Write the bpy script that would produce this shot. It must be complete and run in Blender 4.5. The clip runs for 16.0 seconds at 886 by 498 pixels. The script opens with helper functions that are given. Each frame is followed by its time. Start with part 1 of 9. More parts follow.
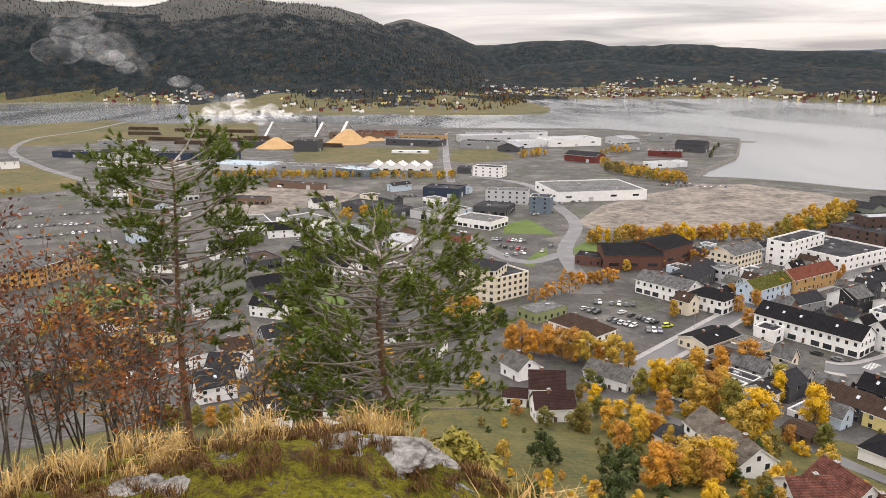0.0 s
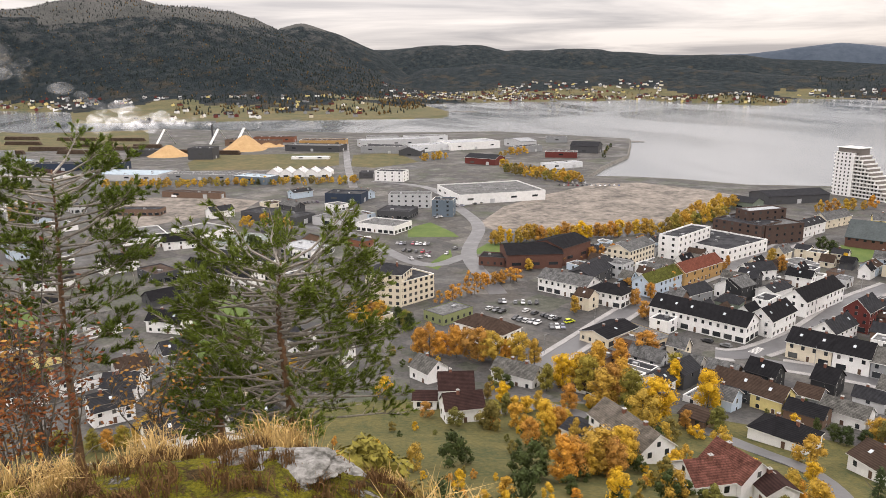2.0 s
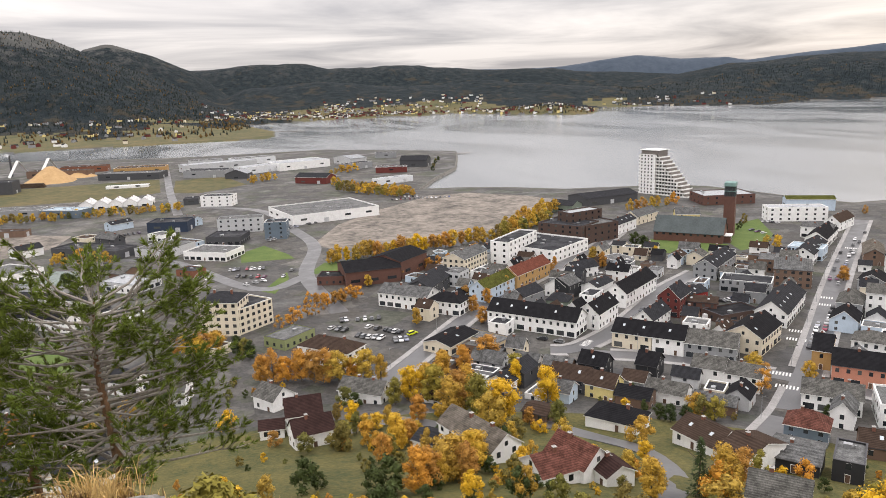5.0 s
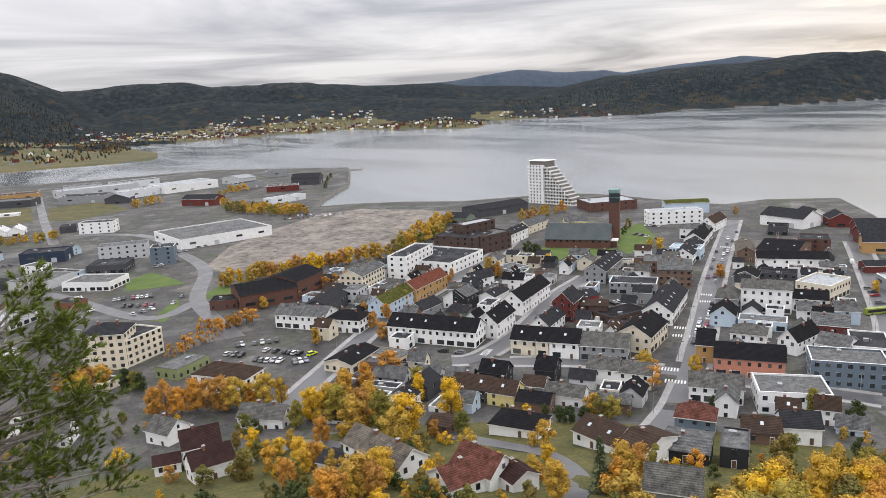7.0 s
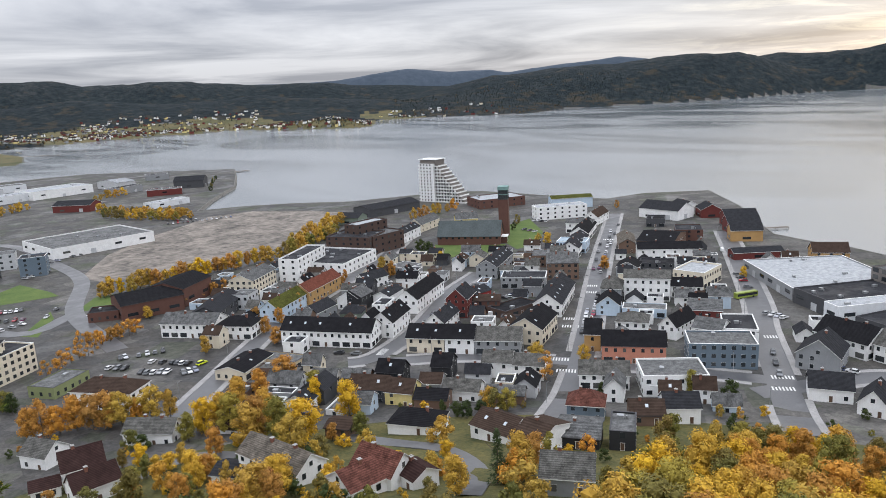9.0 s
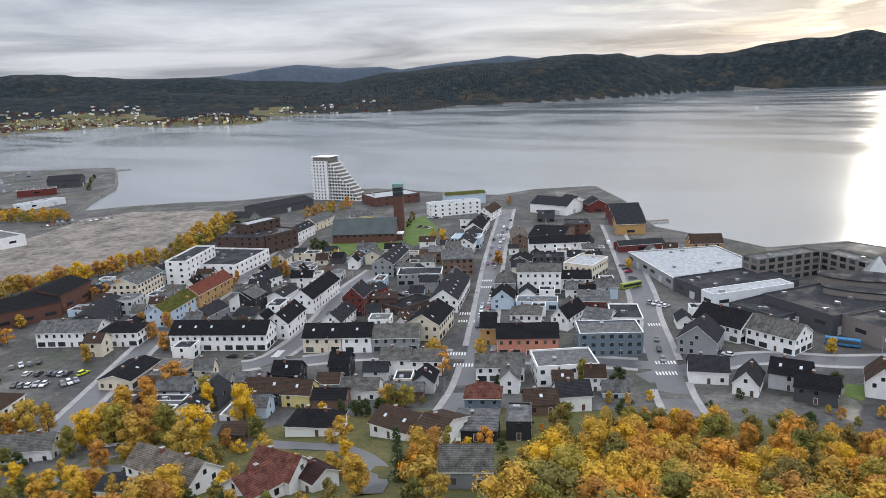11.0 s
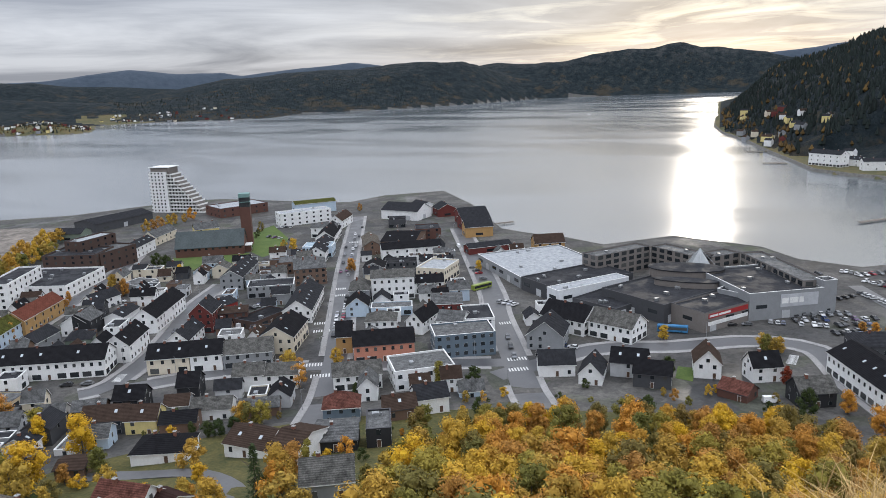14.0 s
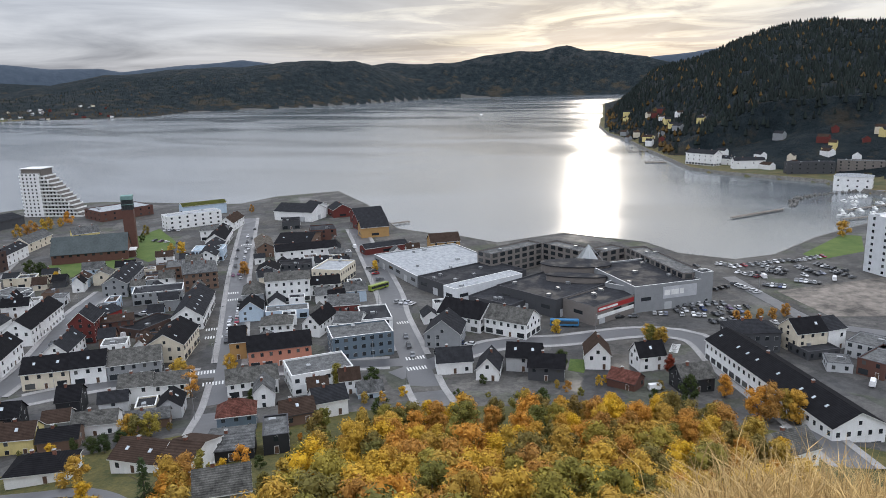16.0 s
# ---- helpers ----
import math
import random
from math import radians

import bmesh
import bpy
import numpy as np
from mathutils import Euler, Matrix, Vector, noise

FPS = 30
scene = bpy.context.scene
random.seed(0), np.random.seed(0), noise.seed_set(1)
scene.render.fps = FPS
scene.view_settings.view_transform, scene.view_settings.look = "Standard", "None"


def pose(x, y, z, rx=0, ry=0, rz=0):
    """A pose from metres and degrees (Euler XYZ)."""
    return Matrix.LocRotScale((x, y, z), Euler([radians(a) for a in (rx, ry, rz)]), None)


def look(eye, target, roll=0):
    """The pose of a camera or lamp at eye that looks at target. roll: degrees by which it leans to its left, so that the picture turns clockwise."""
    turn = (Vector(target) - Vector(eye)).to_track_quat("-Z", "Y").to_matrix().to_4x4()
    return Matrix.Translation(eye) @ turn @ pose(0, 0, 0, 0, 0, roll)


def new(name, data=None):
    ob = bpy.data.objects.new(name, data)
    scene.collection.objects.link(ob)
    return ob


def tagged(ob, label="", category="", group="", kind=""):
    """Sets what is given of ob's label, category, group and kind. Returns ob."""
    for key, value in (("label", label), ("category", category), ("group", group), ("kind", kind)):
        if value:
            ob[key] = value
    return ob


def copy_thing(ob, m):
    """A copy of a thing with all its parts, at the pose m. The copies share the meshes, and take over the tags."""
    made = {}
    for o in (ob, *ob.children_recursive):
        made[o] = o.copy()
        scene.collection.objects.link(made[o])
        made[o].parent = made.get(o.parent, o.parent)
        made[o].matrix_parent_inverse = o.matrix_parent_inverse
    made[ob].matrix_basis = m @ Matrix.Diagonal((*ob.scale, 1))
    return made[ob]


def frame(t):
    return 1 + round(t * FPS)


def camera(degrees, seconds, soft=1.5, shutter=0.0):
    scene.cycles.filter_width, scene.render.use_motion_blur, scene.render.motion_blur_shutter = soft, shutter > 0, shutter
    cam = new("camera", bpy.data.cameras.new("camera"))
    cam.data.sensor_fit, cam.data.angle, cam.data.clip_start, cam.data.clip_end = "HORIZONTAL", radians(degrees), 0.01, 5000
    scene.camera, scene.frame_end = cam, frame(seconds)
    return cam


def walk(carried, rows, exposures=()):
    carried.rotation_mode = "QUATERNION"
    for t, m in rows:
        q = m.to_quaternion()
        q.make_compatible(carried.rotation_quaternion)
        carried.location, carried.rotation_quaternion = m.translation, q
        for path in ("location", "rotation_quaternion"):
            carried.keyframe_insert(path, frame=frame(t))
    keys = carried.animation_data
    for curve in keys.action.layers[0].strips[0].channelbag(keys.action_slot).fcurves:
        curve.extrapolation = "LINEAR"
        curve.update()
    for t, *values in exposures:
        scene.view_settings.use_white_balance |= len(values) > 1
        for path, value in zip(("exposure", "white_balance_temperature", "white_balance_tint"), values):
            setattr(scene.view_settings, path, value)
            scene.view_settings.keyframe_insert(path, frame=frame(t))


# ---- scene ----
EYE = 106.0
cam = camera(62.0, 16.0, soft=0.9)
# seconds, then the turn of the camera about x, y and z in degrees
TURNS = [
    (0.0, 76.20, 0.19, -0.05),
    (0.5, 76.23, 0.32, -2.04),
    (1.0, 76.34, 0.34, -4.10),
    (1.5, 76.42, 0.34, -5.98),
    (2.0, 76.49, 0.43, -7.71),
    (2.5, 76.61, 0.63, -9.51),
    (3.0, 76.75, 0.92, -11.50),
    (3.5, 76.92, 1.23, -13.75),
    (4.0, 77.08, 1.51, -16.15),
    (4.5, 77.27, 1.71, -18.61),
    (7.0, 78.31, 2.91, -29.36),
    (7.5, 78.34, 3.03, -31.39),
    (8.0, 78.24, 3.06, -33.53),
    (8.5, 78.06, 3.02, -35.70),
    (9.0, 77.82, 2.98, -37.86),
    (11.5, 77.19, 2.18, -47.96),
    (12.0, 77.17, 2.08, -49.91),
    (12.5, 77.15, 2.14, -51.84),
    (13.0, 77.17, 2.27, -53.73),
    (13.5, 77.21, 2.29, -55.67),
    (14.0, 77.30, 2.15, -57.66),
    (14.5, 77.34, 1.92, -59.71),
    (15.0, 77.31, 1.73, -61.80),
    (15.5, 77.20, 1.58, -63.81),
    (16.0, 77.04, 1.45, -65.75),
]


def eye_at(heading):
    # the hand swings round the body as the camera turns
    a = radians(heading)
    return (-0.30 * math.sin(a), 0.30 * (math.cos(a) - 1.0), EYE)


walk(cam, [(t, pose(*eye_at(c), a, b, c)) for t, a, b, c in TURNS],
     exposures=[(0.0, 0.32, 7350, 17), (4.5, 0.27, 7200, 16), (8.0, 0.06, 6500, 13), (12.5, -0.16, 6200, 12), (16.0, -0.25, 6150, 12)])

# ---- light ----
SUN_AZ, SUN_EL = 77.0, 12.0


def make_world():
    world = bpy.data.worlds.new("overcast_sky")
    scene.world = world
    world.use_nodes = True
    nt = world.node_tree
    nt.nodes.clear()
    n = nt.nodes.new
    ln = nt.links.new
    out = n("ShaderNodeOutputWorld")
    bg = n("ShaderNodeBackground")
    sky = n("ShaderNodeTexSky")
    sky.sky_type = "NISHITA"
    sky.sun_disc = False
    sky.sun_elevation = radians(SUN_EL)
    sky.sun_rotation = radians(SUN_AZ)
    co = n("ShaderNodeTexCoord")
    sep = n("ShaderNodeSeparateXYZ")
    ln(co.outputs["Generated"], sep.inputs[0])

    def m(op, a, b=None, clamp=False):
        k = n("ShaderNodeMath")
        k.operation, k.use_clamp = op, clamp
        for i, v in enumerate((a, b)):
            if v is None:
                continue
            if isinstance(v, (int, float)):
                k.inputs[i].default_value = v
            else:
                ln(v, k.inputs[i])
        return k.outputs[0]

    # flat cloud deck seen in perspective
    h = m("MAXIMUM", m("ADD", sep.outputs[2], 0.055), 0.02)
    comb = n("ShaderNodeCombineXYZ")
    ln(m("DIVIDE", sep.outputs[0], h), comb.inputs[0])
    ln(m("DIVIDE", sep.outputs[1], h), comb.inputs[1])
    big = n("ShaderNodeTexNoise")
    big.inputs["Scale"].default_value = 0.33
    big.inputs["Detail"].default_value = 7
    big.inputs["Roughness"].default_value = 0.55
    big.inputs["Distortion"].default_value = 0.6
    ln(comb.outputs[0], big.inputs["Vector"])
    ramp = n("ShaderNodeValToRGB")
    ramp.color_ramp.elements[0].position, ramp.color_ramp.elements[0].color = 0.36, (0.31, 0.33, 0.37, 1)
    ramp.color_ramp.elements[1].position, ramp.color_ramp.elements[1].color = 0.62, (0.64, 0.655, 0.675, 1)
    ln(big.outputs[0], ramp.inputs[0])
    # overcast gradient: the zenith is brighter than the horizon
    zen = m("ADD", m("MULTIPLY", m("MAXIMUM", sep.outputs[2], 0.0), 3.4), 0.78)
    mul = n("ShaderNodeVectorMath")
    mul.operation = "SCALE"
    ln(ramp.outputs[0], mul.inputs[0])
    ln(zen, mul.inputs["Scale"])
    # thin cloud in front of the sun glows warm
    sd = Vector((math.sin(radians(SUN_AZ)) * math.cos(radians(SUN_EL)), math.cos(radians(SUN_AZ)) * math.cos(radians(SUN_EL)), math.sin(radians(SUN_EL))))
    dot = n("ShaderNodeVectorMath")
    dot.operation = "DOT_PRODUCT"
    ln(co.outputs["Generated"], dot.inputs[0])
    dot.inputs[1].default_value = sd
    toward = m("MAXIMUM", dot.outputs["Value"], 0.0)
    # back-lit cloud is darker, with bright gaps along its streaks
    streak = n("ShaderNodeTexNoise")
    streak.inputs["Scale"].default_value = 0.75
    streak.inputs["Detail"].default_value = 8
    streak.inputs["Roughness"].default_value = 0.62
    streak.inputs["Distortion"].default_value = 0.9
    ln(comb.outputs[0], streak.inputs["Vector"])
    gaps = m("MULTIPLY", m("SUBTRACT", streak.outputs[0], 0.47, True), 5.5, True)
    glow = m("MULTIPLY", m("POWER", toward, 22.0), m("ADD", m("MULTIPLY", gaps, 0.62), 0.05))
    glow = m("ADD", glow, m("MULTIPLY", m("POWER", toward, 7.0), 0.05))
    dim = m("SUBTRACT", 1.0, m("MULTIPLY", m("POWER", toward, 12.0), 0.28))
    mul2 = n("ShaderNodeVectorMath")
    mul2.operation = "SCALE"
    ln(mul.outputs[0], mul2.inputs[0])
    ln(dim, mul2.inputs["Scale"])
    gl = n("ShaderNodeVectorMath")
    gl.operation = "SCALE"
    gl.inputs[0].default_value = (1.0, 0.90, 0.60)
    ln(glow, gl.inputs["Scale"])
    add = n("ShaderNodeVectorMath")
    ln(mul2.outputs[0], add.inputs[0])
    ln(gl.outputs[0], add.inputs[1])
    skys = n("ShaderNodeVectorMath")
    skys.operation = "SCALE"
    ln(sky.outputs[0], skys.inputs[0])
    skys.inputs["Scale"].default_value = 0.006
    tot = n("ShaderNodeVectorMath")
    ln(add.outputs[0], tot.inputs[0])
    ln(skys.outputs[0], tot.inputs[1])
    ln(tot.outputs[0], bg.inputs[0])
    bg.inputs[1].default_value = 1.22
    ln(bg.outputs[0], out.inputs[0])


make_world()
lamp = bpy.data.lights.new("sun", "SUN")
lamp.energy, lamp.angle, lamp.color = 0.32, radians(1.6), (1.0, 0.88, 0.7)
sun = new("sun", lamp)
a, e = radians(SUN_AZ), radians(SUN_EL)
sun.matrix_world = look((0, 0, 300), (-300 * math.sin(a) * math.cos(e), -300 * math.cos(a) * math.cos(e), 300 - 300 * math.sin(e)))


# ---- materials ----
def shade(name, rough=0.8, metal=0.0, spec=0.3):
    mat = bpy.data.materials.new(name)
    mat.use_nodes = True
    b = mat.node_tree.nodes["Principled BSDF"]
    b.inputs["Roughness"].default_value = rough
    b.inputs["Metallic"].default_value = metal
    b.inputs["Specular IOR Level"].default_value = spec
    return mat, mat.node_tree, b


def noise_node(nt, scale, detail=4.0, rough=0.55, vec=None, distort=0.0):
    k = nt.nodes.new("ShaderNodeTexNoise")
    k.inputs["Scale"].default_value, k.inputs["Detail"].default_value = scale, detail
    k.inputs["Roughness"].default_value, k.inputs["Distortion"].default_value = rough, distort
    if vec is not None:
        nt.links.new(vec, k.inputs["Vector"])
    return k.outputs[0]


def ramp_node(nt, fac, stops):
    r = nt.nodes.new("ShaderNodeValToRGB")
    els = r.color_ramp.elements
    while len(els) < len(stops):
        els.new(0.5)
    for el, (p, c) in zip(els, stops):
        el.position, el.color = p, (*c, 1)
    nt.links.new(fac, r.inputs[0])
    return r.outputs[0]


def mix_node(nt, fac, a, b, mode="MIX"):
    k = nt.nodes.new("ShaderNodeMix")
    k.data_type, k.blend_type = "RGBA", mode
    for i, v in ((0, fac), (6, a), (7, b)):
        if isinstance(v, (int, float)):
            k.inputs[i].default_value = v
        elif isinstance(v, tuple):
            k.inputs[i].default_value = (*v, 1)
        else:
            nt.links.new(v, k.inputs[i])
    return k.outputs[2]


def bump_node(nt, b, height, strength, dist):
    k = nt.nodes.new("ShaderNodeBump")
    k.inputs["Strength"].default_value, k.inputs["Distance"].default_value = strength, dist
    nt.links.new(height, k.inputs["Height"])
    nt.links.new(k.outputs[0], b.inputs["Normal"])


def world_vec(nt):
    return nt.nodes.new("ShaderNodeNewGeometry").outputs["Position"]


def rnd(nt):
    return nt.nodes.new("ShaderNodeObjectInfo").outputs["Random"]


def island(nt):
    return nt.nodes.new("ShaderNodeNewGeometry").outputs["Random Per Island"]


MATS = {}


def two_tone(name, c1, c2, big=0.3, small=6.0, rough=0.8, metal=0.0, bump=0.2, bd=0.03, spec=0.3, var=0.0):
    """Two mixed tones at two scales, with fine relief."""
    if name in MATS:
        return MATS[name]
    mat, nt, b = shade(name, rough, metal, spec)
    v = world_vec(nt)
    f1 = noise_node(nt, big, 5, 0.6, v)
    f2 = noise_node(nt, small, 4, 0.6, v)
    f = nt.nodes.new("ShaderNodeMath")
    f.operation = "MULTIPLY_ADD"
    nt.links.new(f2, f.inputs[0])
    f.inputs[1].default_value = 0.5
    g = nt.nodes.new("ShaderNodeMath")
    g.operation = "MULTIPLY"
    nt.links.new(f1, g.inputs[0])
    g.inputs[1].default_value = 0.5
    nt.links.new(g.outputs[0], f.inputs[2])
    col = ramp_node(nt, f.outputs[0], [(0.36, c1), (0.64, c2)])
    if var:
        col = mix_node(nt, 1.0, col, ramp_node(nt, rnd(nt), [(0.0, (1 - var,) * 3), (1.0, (1 + var * 0.4,) * 3)]), "MULTIPLY")
    nt.links.new(col, b.inputs["Base Color"])
    if bump:
        bump_node(nt, b, f2, bump, bd)
    MATS[name] = mat
    return mat


def tone(name, c, spread=0.18, **kw):
    return two_tone(name, tuple(x * (1 - spread) for x in c), tuple(min(1, x * (1 + spread)) for x in c), **kw)


def water_material():
    mat, nt, b = shade("sea_water", 0.15, 0.0, 0.9)
    b.inputs["IOR"].default_value = 2.2
    v = world_vec(nt)
    mp = nt.nodes.new("ShaderNodeMapping")
    nt.links.new(v, mp.inputs[0])
    mp.inputs["Rotation"].default_value = (0, 0, radians(25))
    mp.inputs["Scale"].default_value = (1, 0.35, 1)
    calm = noise_node(nt, 0.0045, 4, 0.55, mp.outputs[0], 1.4)
    nt.links.new(ramp_node(nt, calm, [(0.42, (0.12,) * 3), (0.50, (0.17,) * 3), (0.62, (0.20,) * 3)]), b.inputs["Roughness"])
    nt.links.new(ramp_node(nt, calm, [(0.42, (0.10, 0.115, 0.125)), (0.50, (0.14, 0.155, 0.165)), (0.62, (0.16, 0.175, 0.185))]), b.inputs["Base Color"])
    bump_node(nt, b, noise_node(nt, 0.35, 5, 0.65, v), 0.22, 0.4)
    return mat


def math_node(nt, op, a, b=None, clamp=False):
    k = nt.nodes.new("ShaderNodeMath")
    k.operation, k.use_clamp = op, clamp
    for i, q in enumerate((a, b)):
        if isinstance(q, (int, float)):
            k.inputs[i].default_value = q
        elif q is not None:
            nt.links.new(q, k.inputs[i])
    return k.outputs[0]


def forest_material():
    """Conifers, rusty birch stands low down, bare rock near the tops."""
    mat, nt, b = shade("forest_floor", 0.95, 0, 0.1)
    v = world_vec(nt)
    sep = nt.nodes.new("ShaderNodeSeparateXYZ")
    nt.links.new(v, sep.inputs[0])
    c = ramp_node(nt, noise_node(nt, 0.03, 7, 0.7, v), [(0.33, (0.008, 0.013, 0.016)), (0.52, (0.018, 0.026, 0.030)), (0.70, (0.040, 0.046, 0.044))])
    low = math_node(nt, "SUBTRACT", 1.0, math_node(nt, "DIVIDE", sep.outputs[2], 190.0), True)
    stands = math_node(nt, "ADD", noise_node(nt, 0.011, 6, 0.7, v), math_node(nt, "MULTIPLY", low, 0.10))
    c = mix_node(nt, ramp_node(nt, stands, [(0.60, (0, 0, 0)), (0.69, (0.4, 0.4, 0.4))]), c, (0.085, 0.062, 0.032))
    dots = ramp_node(nt, noise_node(nt, 0.08, 3, 0.6, v), [(0.63, (0, 0, 0)), (0.71, (0.4, 0.4, 0.4))])
    c = mix_node(nt, dots, c, (0.10, 0.072, 0.032))
    high = math_node(nt, "MULTIPLY", math_node(nt, "SUBTRACT", sep.outputs[2], 150.0), 0.006, True)
    bare = math_node(nt, "MULTIPLY", high, ramp_node(nt, noise_node(nt, 0.018, 7, 0.7, v), [(0.48, (0, 0, 0)), (0.62, (1, 1, 1))]))
    c = mix_node(nt, bare, c, (0.085, 0.085, 0.082))
    nt.links.new(c, b.inputs["Base Color"])
    bump_node(nt, b, noise_node(nt, 0.07, 6, 0.75, v), 1.0, 11.0)
    return mat


def town_material():
    """Wet asphalt, gravel yards, hedged plots and small lawns between the houses."""
    mat, nt, b = shade("town_ground", 0.8, 0, 0.3)
    v = world_vec(nt)
    mp = nt.nodes.new("ShaderNodeMapping")
    nt.links.new(v, mp.inputs[0])
    mp.inputs["Rotation"].default_value = (0, 0, radians(51))
    plots = []
    for scale in (0.055, 0.13):
        k = nt.nodes.new("ShaderNodeTexVoronoi")
        k.distance = "CHEBYCHEV"
        k.inputs["Scale"].default_value = scale
        k.inputs["Randomness"].default_value = 0.8
        nt.links.new(mp.outputs[0], k.inputs["Vector"])
        q = nt.nodes.new("ShaderNodeSeparateColor")
        nt.links.new(k.outputs["Color"], q.inputs[0])
        plots.append(q.outputs[0])
    tones = [(0.0, (0.028, 0.028, 0.029)), (0.18, (0.06, 0.058, 0.055)), (0.40, (0.075, 0.071, 0.066)), (0.55, (0.05, 0.043, 0.034)), (0.66, (0.12, 0.113, 0.102)), (0.80, (0.04, 0.055, 0.018)), (0.90, (0.035, 0.035, 0.037)), (0.96, (0.17, 0.16, 0.145))]
    cols = []
    for p in plots:
        r = nt.nodes.new("ShaderNodeValToRGB")
        r.color_ramp.interpolation = "CONSTANT"
        els = r.color_ramp.elements
        while len(els) < len(tones):
            els.new(0.5)
        for el, (pos, c) in zip(els, tones):
            el.position, el.color = pos, (*c, 1)
        nt.links.new(p, r.inputs[0])
        cols.append(r.outputs[0])
    c = mix_node(nt, 0.45, cols[0], cols[1])
    f = noise_node(nt, 0.03, 6, 0.6, v)
    c = mix_node(nt, 0.35, c, ramp_node(nt, f, [(0.3, (0.045, 0.044, 0.043)), (0.52, (0.08, 0.077, 0.072)), (0.72, (0.15, 0.138, 0.12))]))
    c = mix_node(nt, 0.85, c, ramp_node(nt, noise_node(nt, 0.5, 6, 0.78, v), [(0.32, (0.35,) * 3), (0.68, (1.4,) * 3)]), "MULTIPLY")
    nt.links.new(c, b.inputs["Base Color"])
    nt.links.new(ramp_node(nt, f, [(0.34, (0.46,) * 3), (0.48, (0.8,) * 3)]), b.inputs["Roughness"])
    return mat


WATER, FOREST, TOWN = water_material(), forest_material(), town_material()
FIELD = two_tone("autumn_field", (0.035, 0.05, 0.018), (0.135, 0.10, 0.042), big=0.012, small=0.12, rough=0.95)
ROCKY = two_tone("bare_mountain", (0.028, 0.032, 0.03), (0.075, 0.073, 0.068), big=0.01, small=0.15, rough=0.95, bump=0.8, bd=3.0)
SLOPE = two_tone("slope_undergrowth", (0.035, 0.045, 0.014), (0.12, 0.10, 0.032), big=0.12, small=0.9, rough=0.95, bump=0.6, bd=0.3)
SILT = two_tone("sandy_fill", (0.055, 0.05, 0.044), (0.27, 0.235, 0.20), big=0.045, small=0.22, rough=0.9, bump=0.5, bd=0.5)


def ledge_material():
    mat, nt, b = shade("mossy_ledge", 0.95, 0, 0.15)
    v = world_vec(nt)
    c = ramp_node(nt, noise_node(nt, 4.2, 8, 0.78, v, 0.8), [(0.32, (0.035, 0.024, 0.012)), (0.42, (0.11, 0.07, 0.026)), (0.47, (0.15, 0.145, 0.012)), (0.55, (0.27, 0.24, 0.02)), (0.59, (0.09, 0.075, 0.03)), (0.62, (0.26, 0.25, 0.235)), (0.72, (0.58, 0.57, 0.55))])
    c = mix_node(nt, 0.8, c, ramp_node(nt, noise_node(nt, 45.0, 6, 0.75, v), [(0.32, (0.22,) * 3), (0.68, (1.5,) * 3)]), "MULTIPLY")
    nt.links.new(c, b.inputs["Base Color"])
    bump_node(nt, b, noise_node(nt, 20.0, 8, 0.75, v), 1.0, 0.09)
    return mat


LEDGE = ledge_material()
GRASS = two_tone("lawn_grass", (0.05, 0.09, 0.02), (0.105, 0.14, 0.035), big=0.12, small=1.5, rough=0.95)


# ---- the lie of the land ----
def inside(x, y, poly):
    c = np.zeros(np.shape(x), bool)
    for (x1, y1), (x2, y2) in zip(poly, poly[1:] + poly[:1]):
        if y1 != y2:
            c ^= ((y1 > y) != (y2 > y)) & (x < (x2 - x1) * (y - y1) / (y2 - y1) + x1)
    return c


TOWN_SHORE = [(-5000, 1700), (-1500, 1480), (-841, 1416), (-689, 1560), (-560, 1440), (-345, 1491), (-47, 1345), (52, 1305), (270, 1290), (332, 1220),
              (402, 1145), (440, 1100), (400, 998), (350, 880), (285, 785), (243, 712), (287, 697), (325, 671), (366, 628), (433, 606),
              (470, 588), (486, 567), (494, 528), (505, 452), (514, 430), (558, 424), (602, 384), (540, 316), (489, 273), (456, 243), (448, 214), (446, 190), (434, 160),
              (476, 128), (464, 72), (440, 49), (434, 18), (453, -2)]
BAY_SHORE = [(507, -24), (547, -46), (590, -72), (640, -112), (700, -100), (748, -62), (790, -43), (832, 50), (865, 88), (1060, 164),
             (1231, 226), (1372, 289), (1560, 345), (1877, 412), (2780, 605), (4000, 700), (6000, 830), (6000, -6000), (-6000, -6000), (-6000, 1700)]
FAR_SHORE = [(-6000, 2600), (-1457, 2474), (-1209, 2538), (-788, 2308), (-597, 1760), (-291, 1740), (150, 1720), (245, 1750), (290, 2000),
             (262, 2500), (623, 2616), (967, 2590), (1052, 2671), (1180, 2290), (1257, 2087), (1340, 2110), (1650, 2558), (1851, 2332), (2004, 2072),
             (2375, 2214), (2665, 1995), (3093, 1860), (3816, 1804), (4050, 1450), (4200, 1000), (4250, 650), (4300, 250), (6000, 250), (6000, 6000), (-6000, 6000)]
# the viewpoint's own hill falls away to the town: distance, height
HILL_R = [0, 3.6, 4.4, 6, 9, 14, 25, 45, 80, 110, 150, 190, 235, 6000]
HILL_Z = [104.1, 103.6, 102.9, 101.2, 98.2, 93, 80, 64, 47, 34, 21, 10, 3, 3]
# the ledge on which the first pines stand reaches further out than the edge beside it
LEDGE_Z = [104.1, 104.06, 103.72, 102.7, 101.4, 97.3, 82, 65, 47, 34, 21, 10, 3, 3]

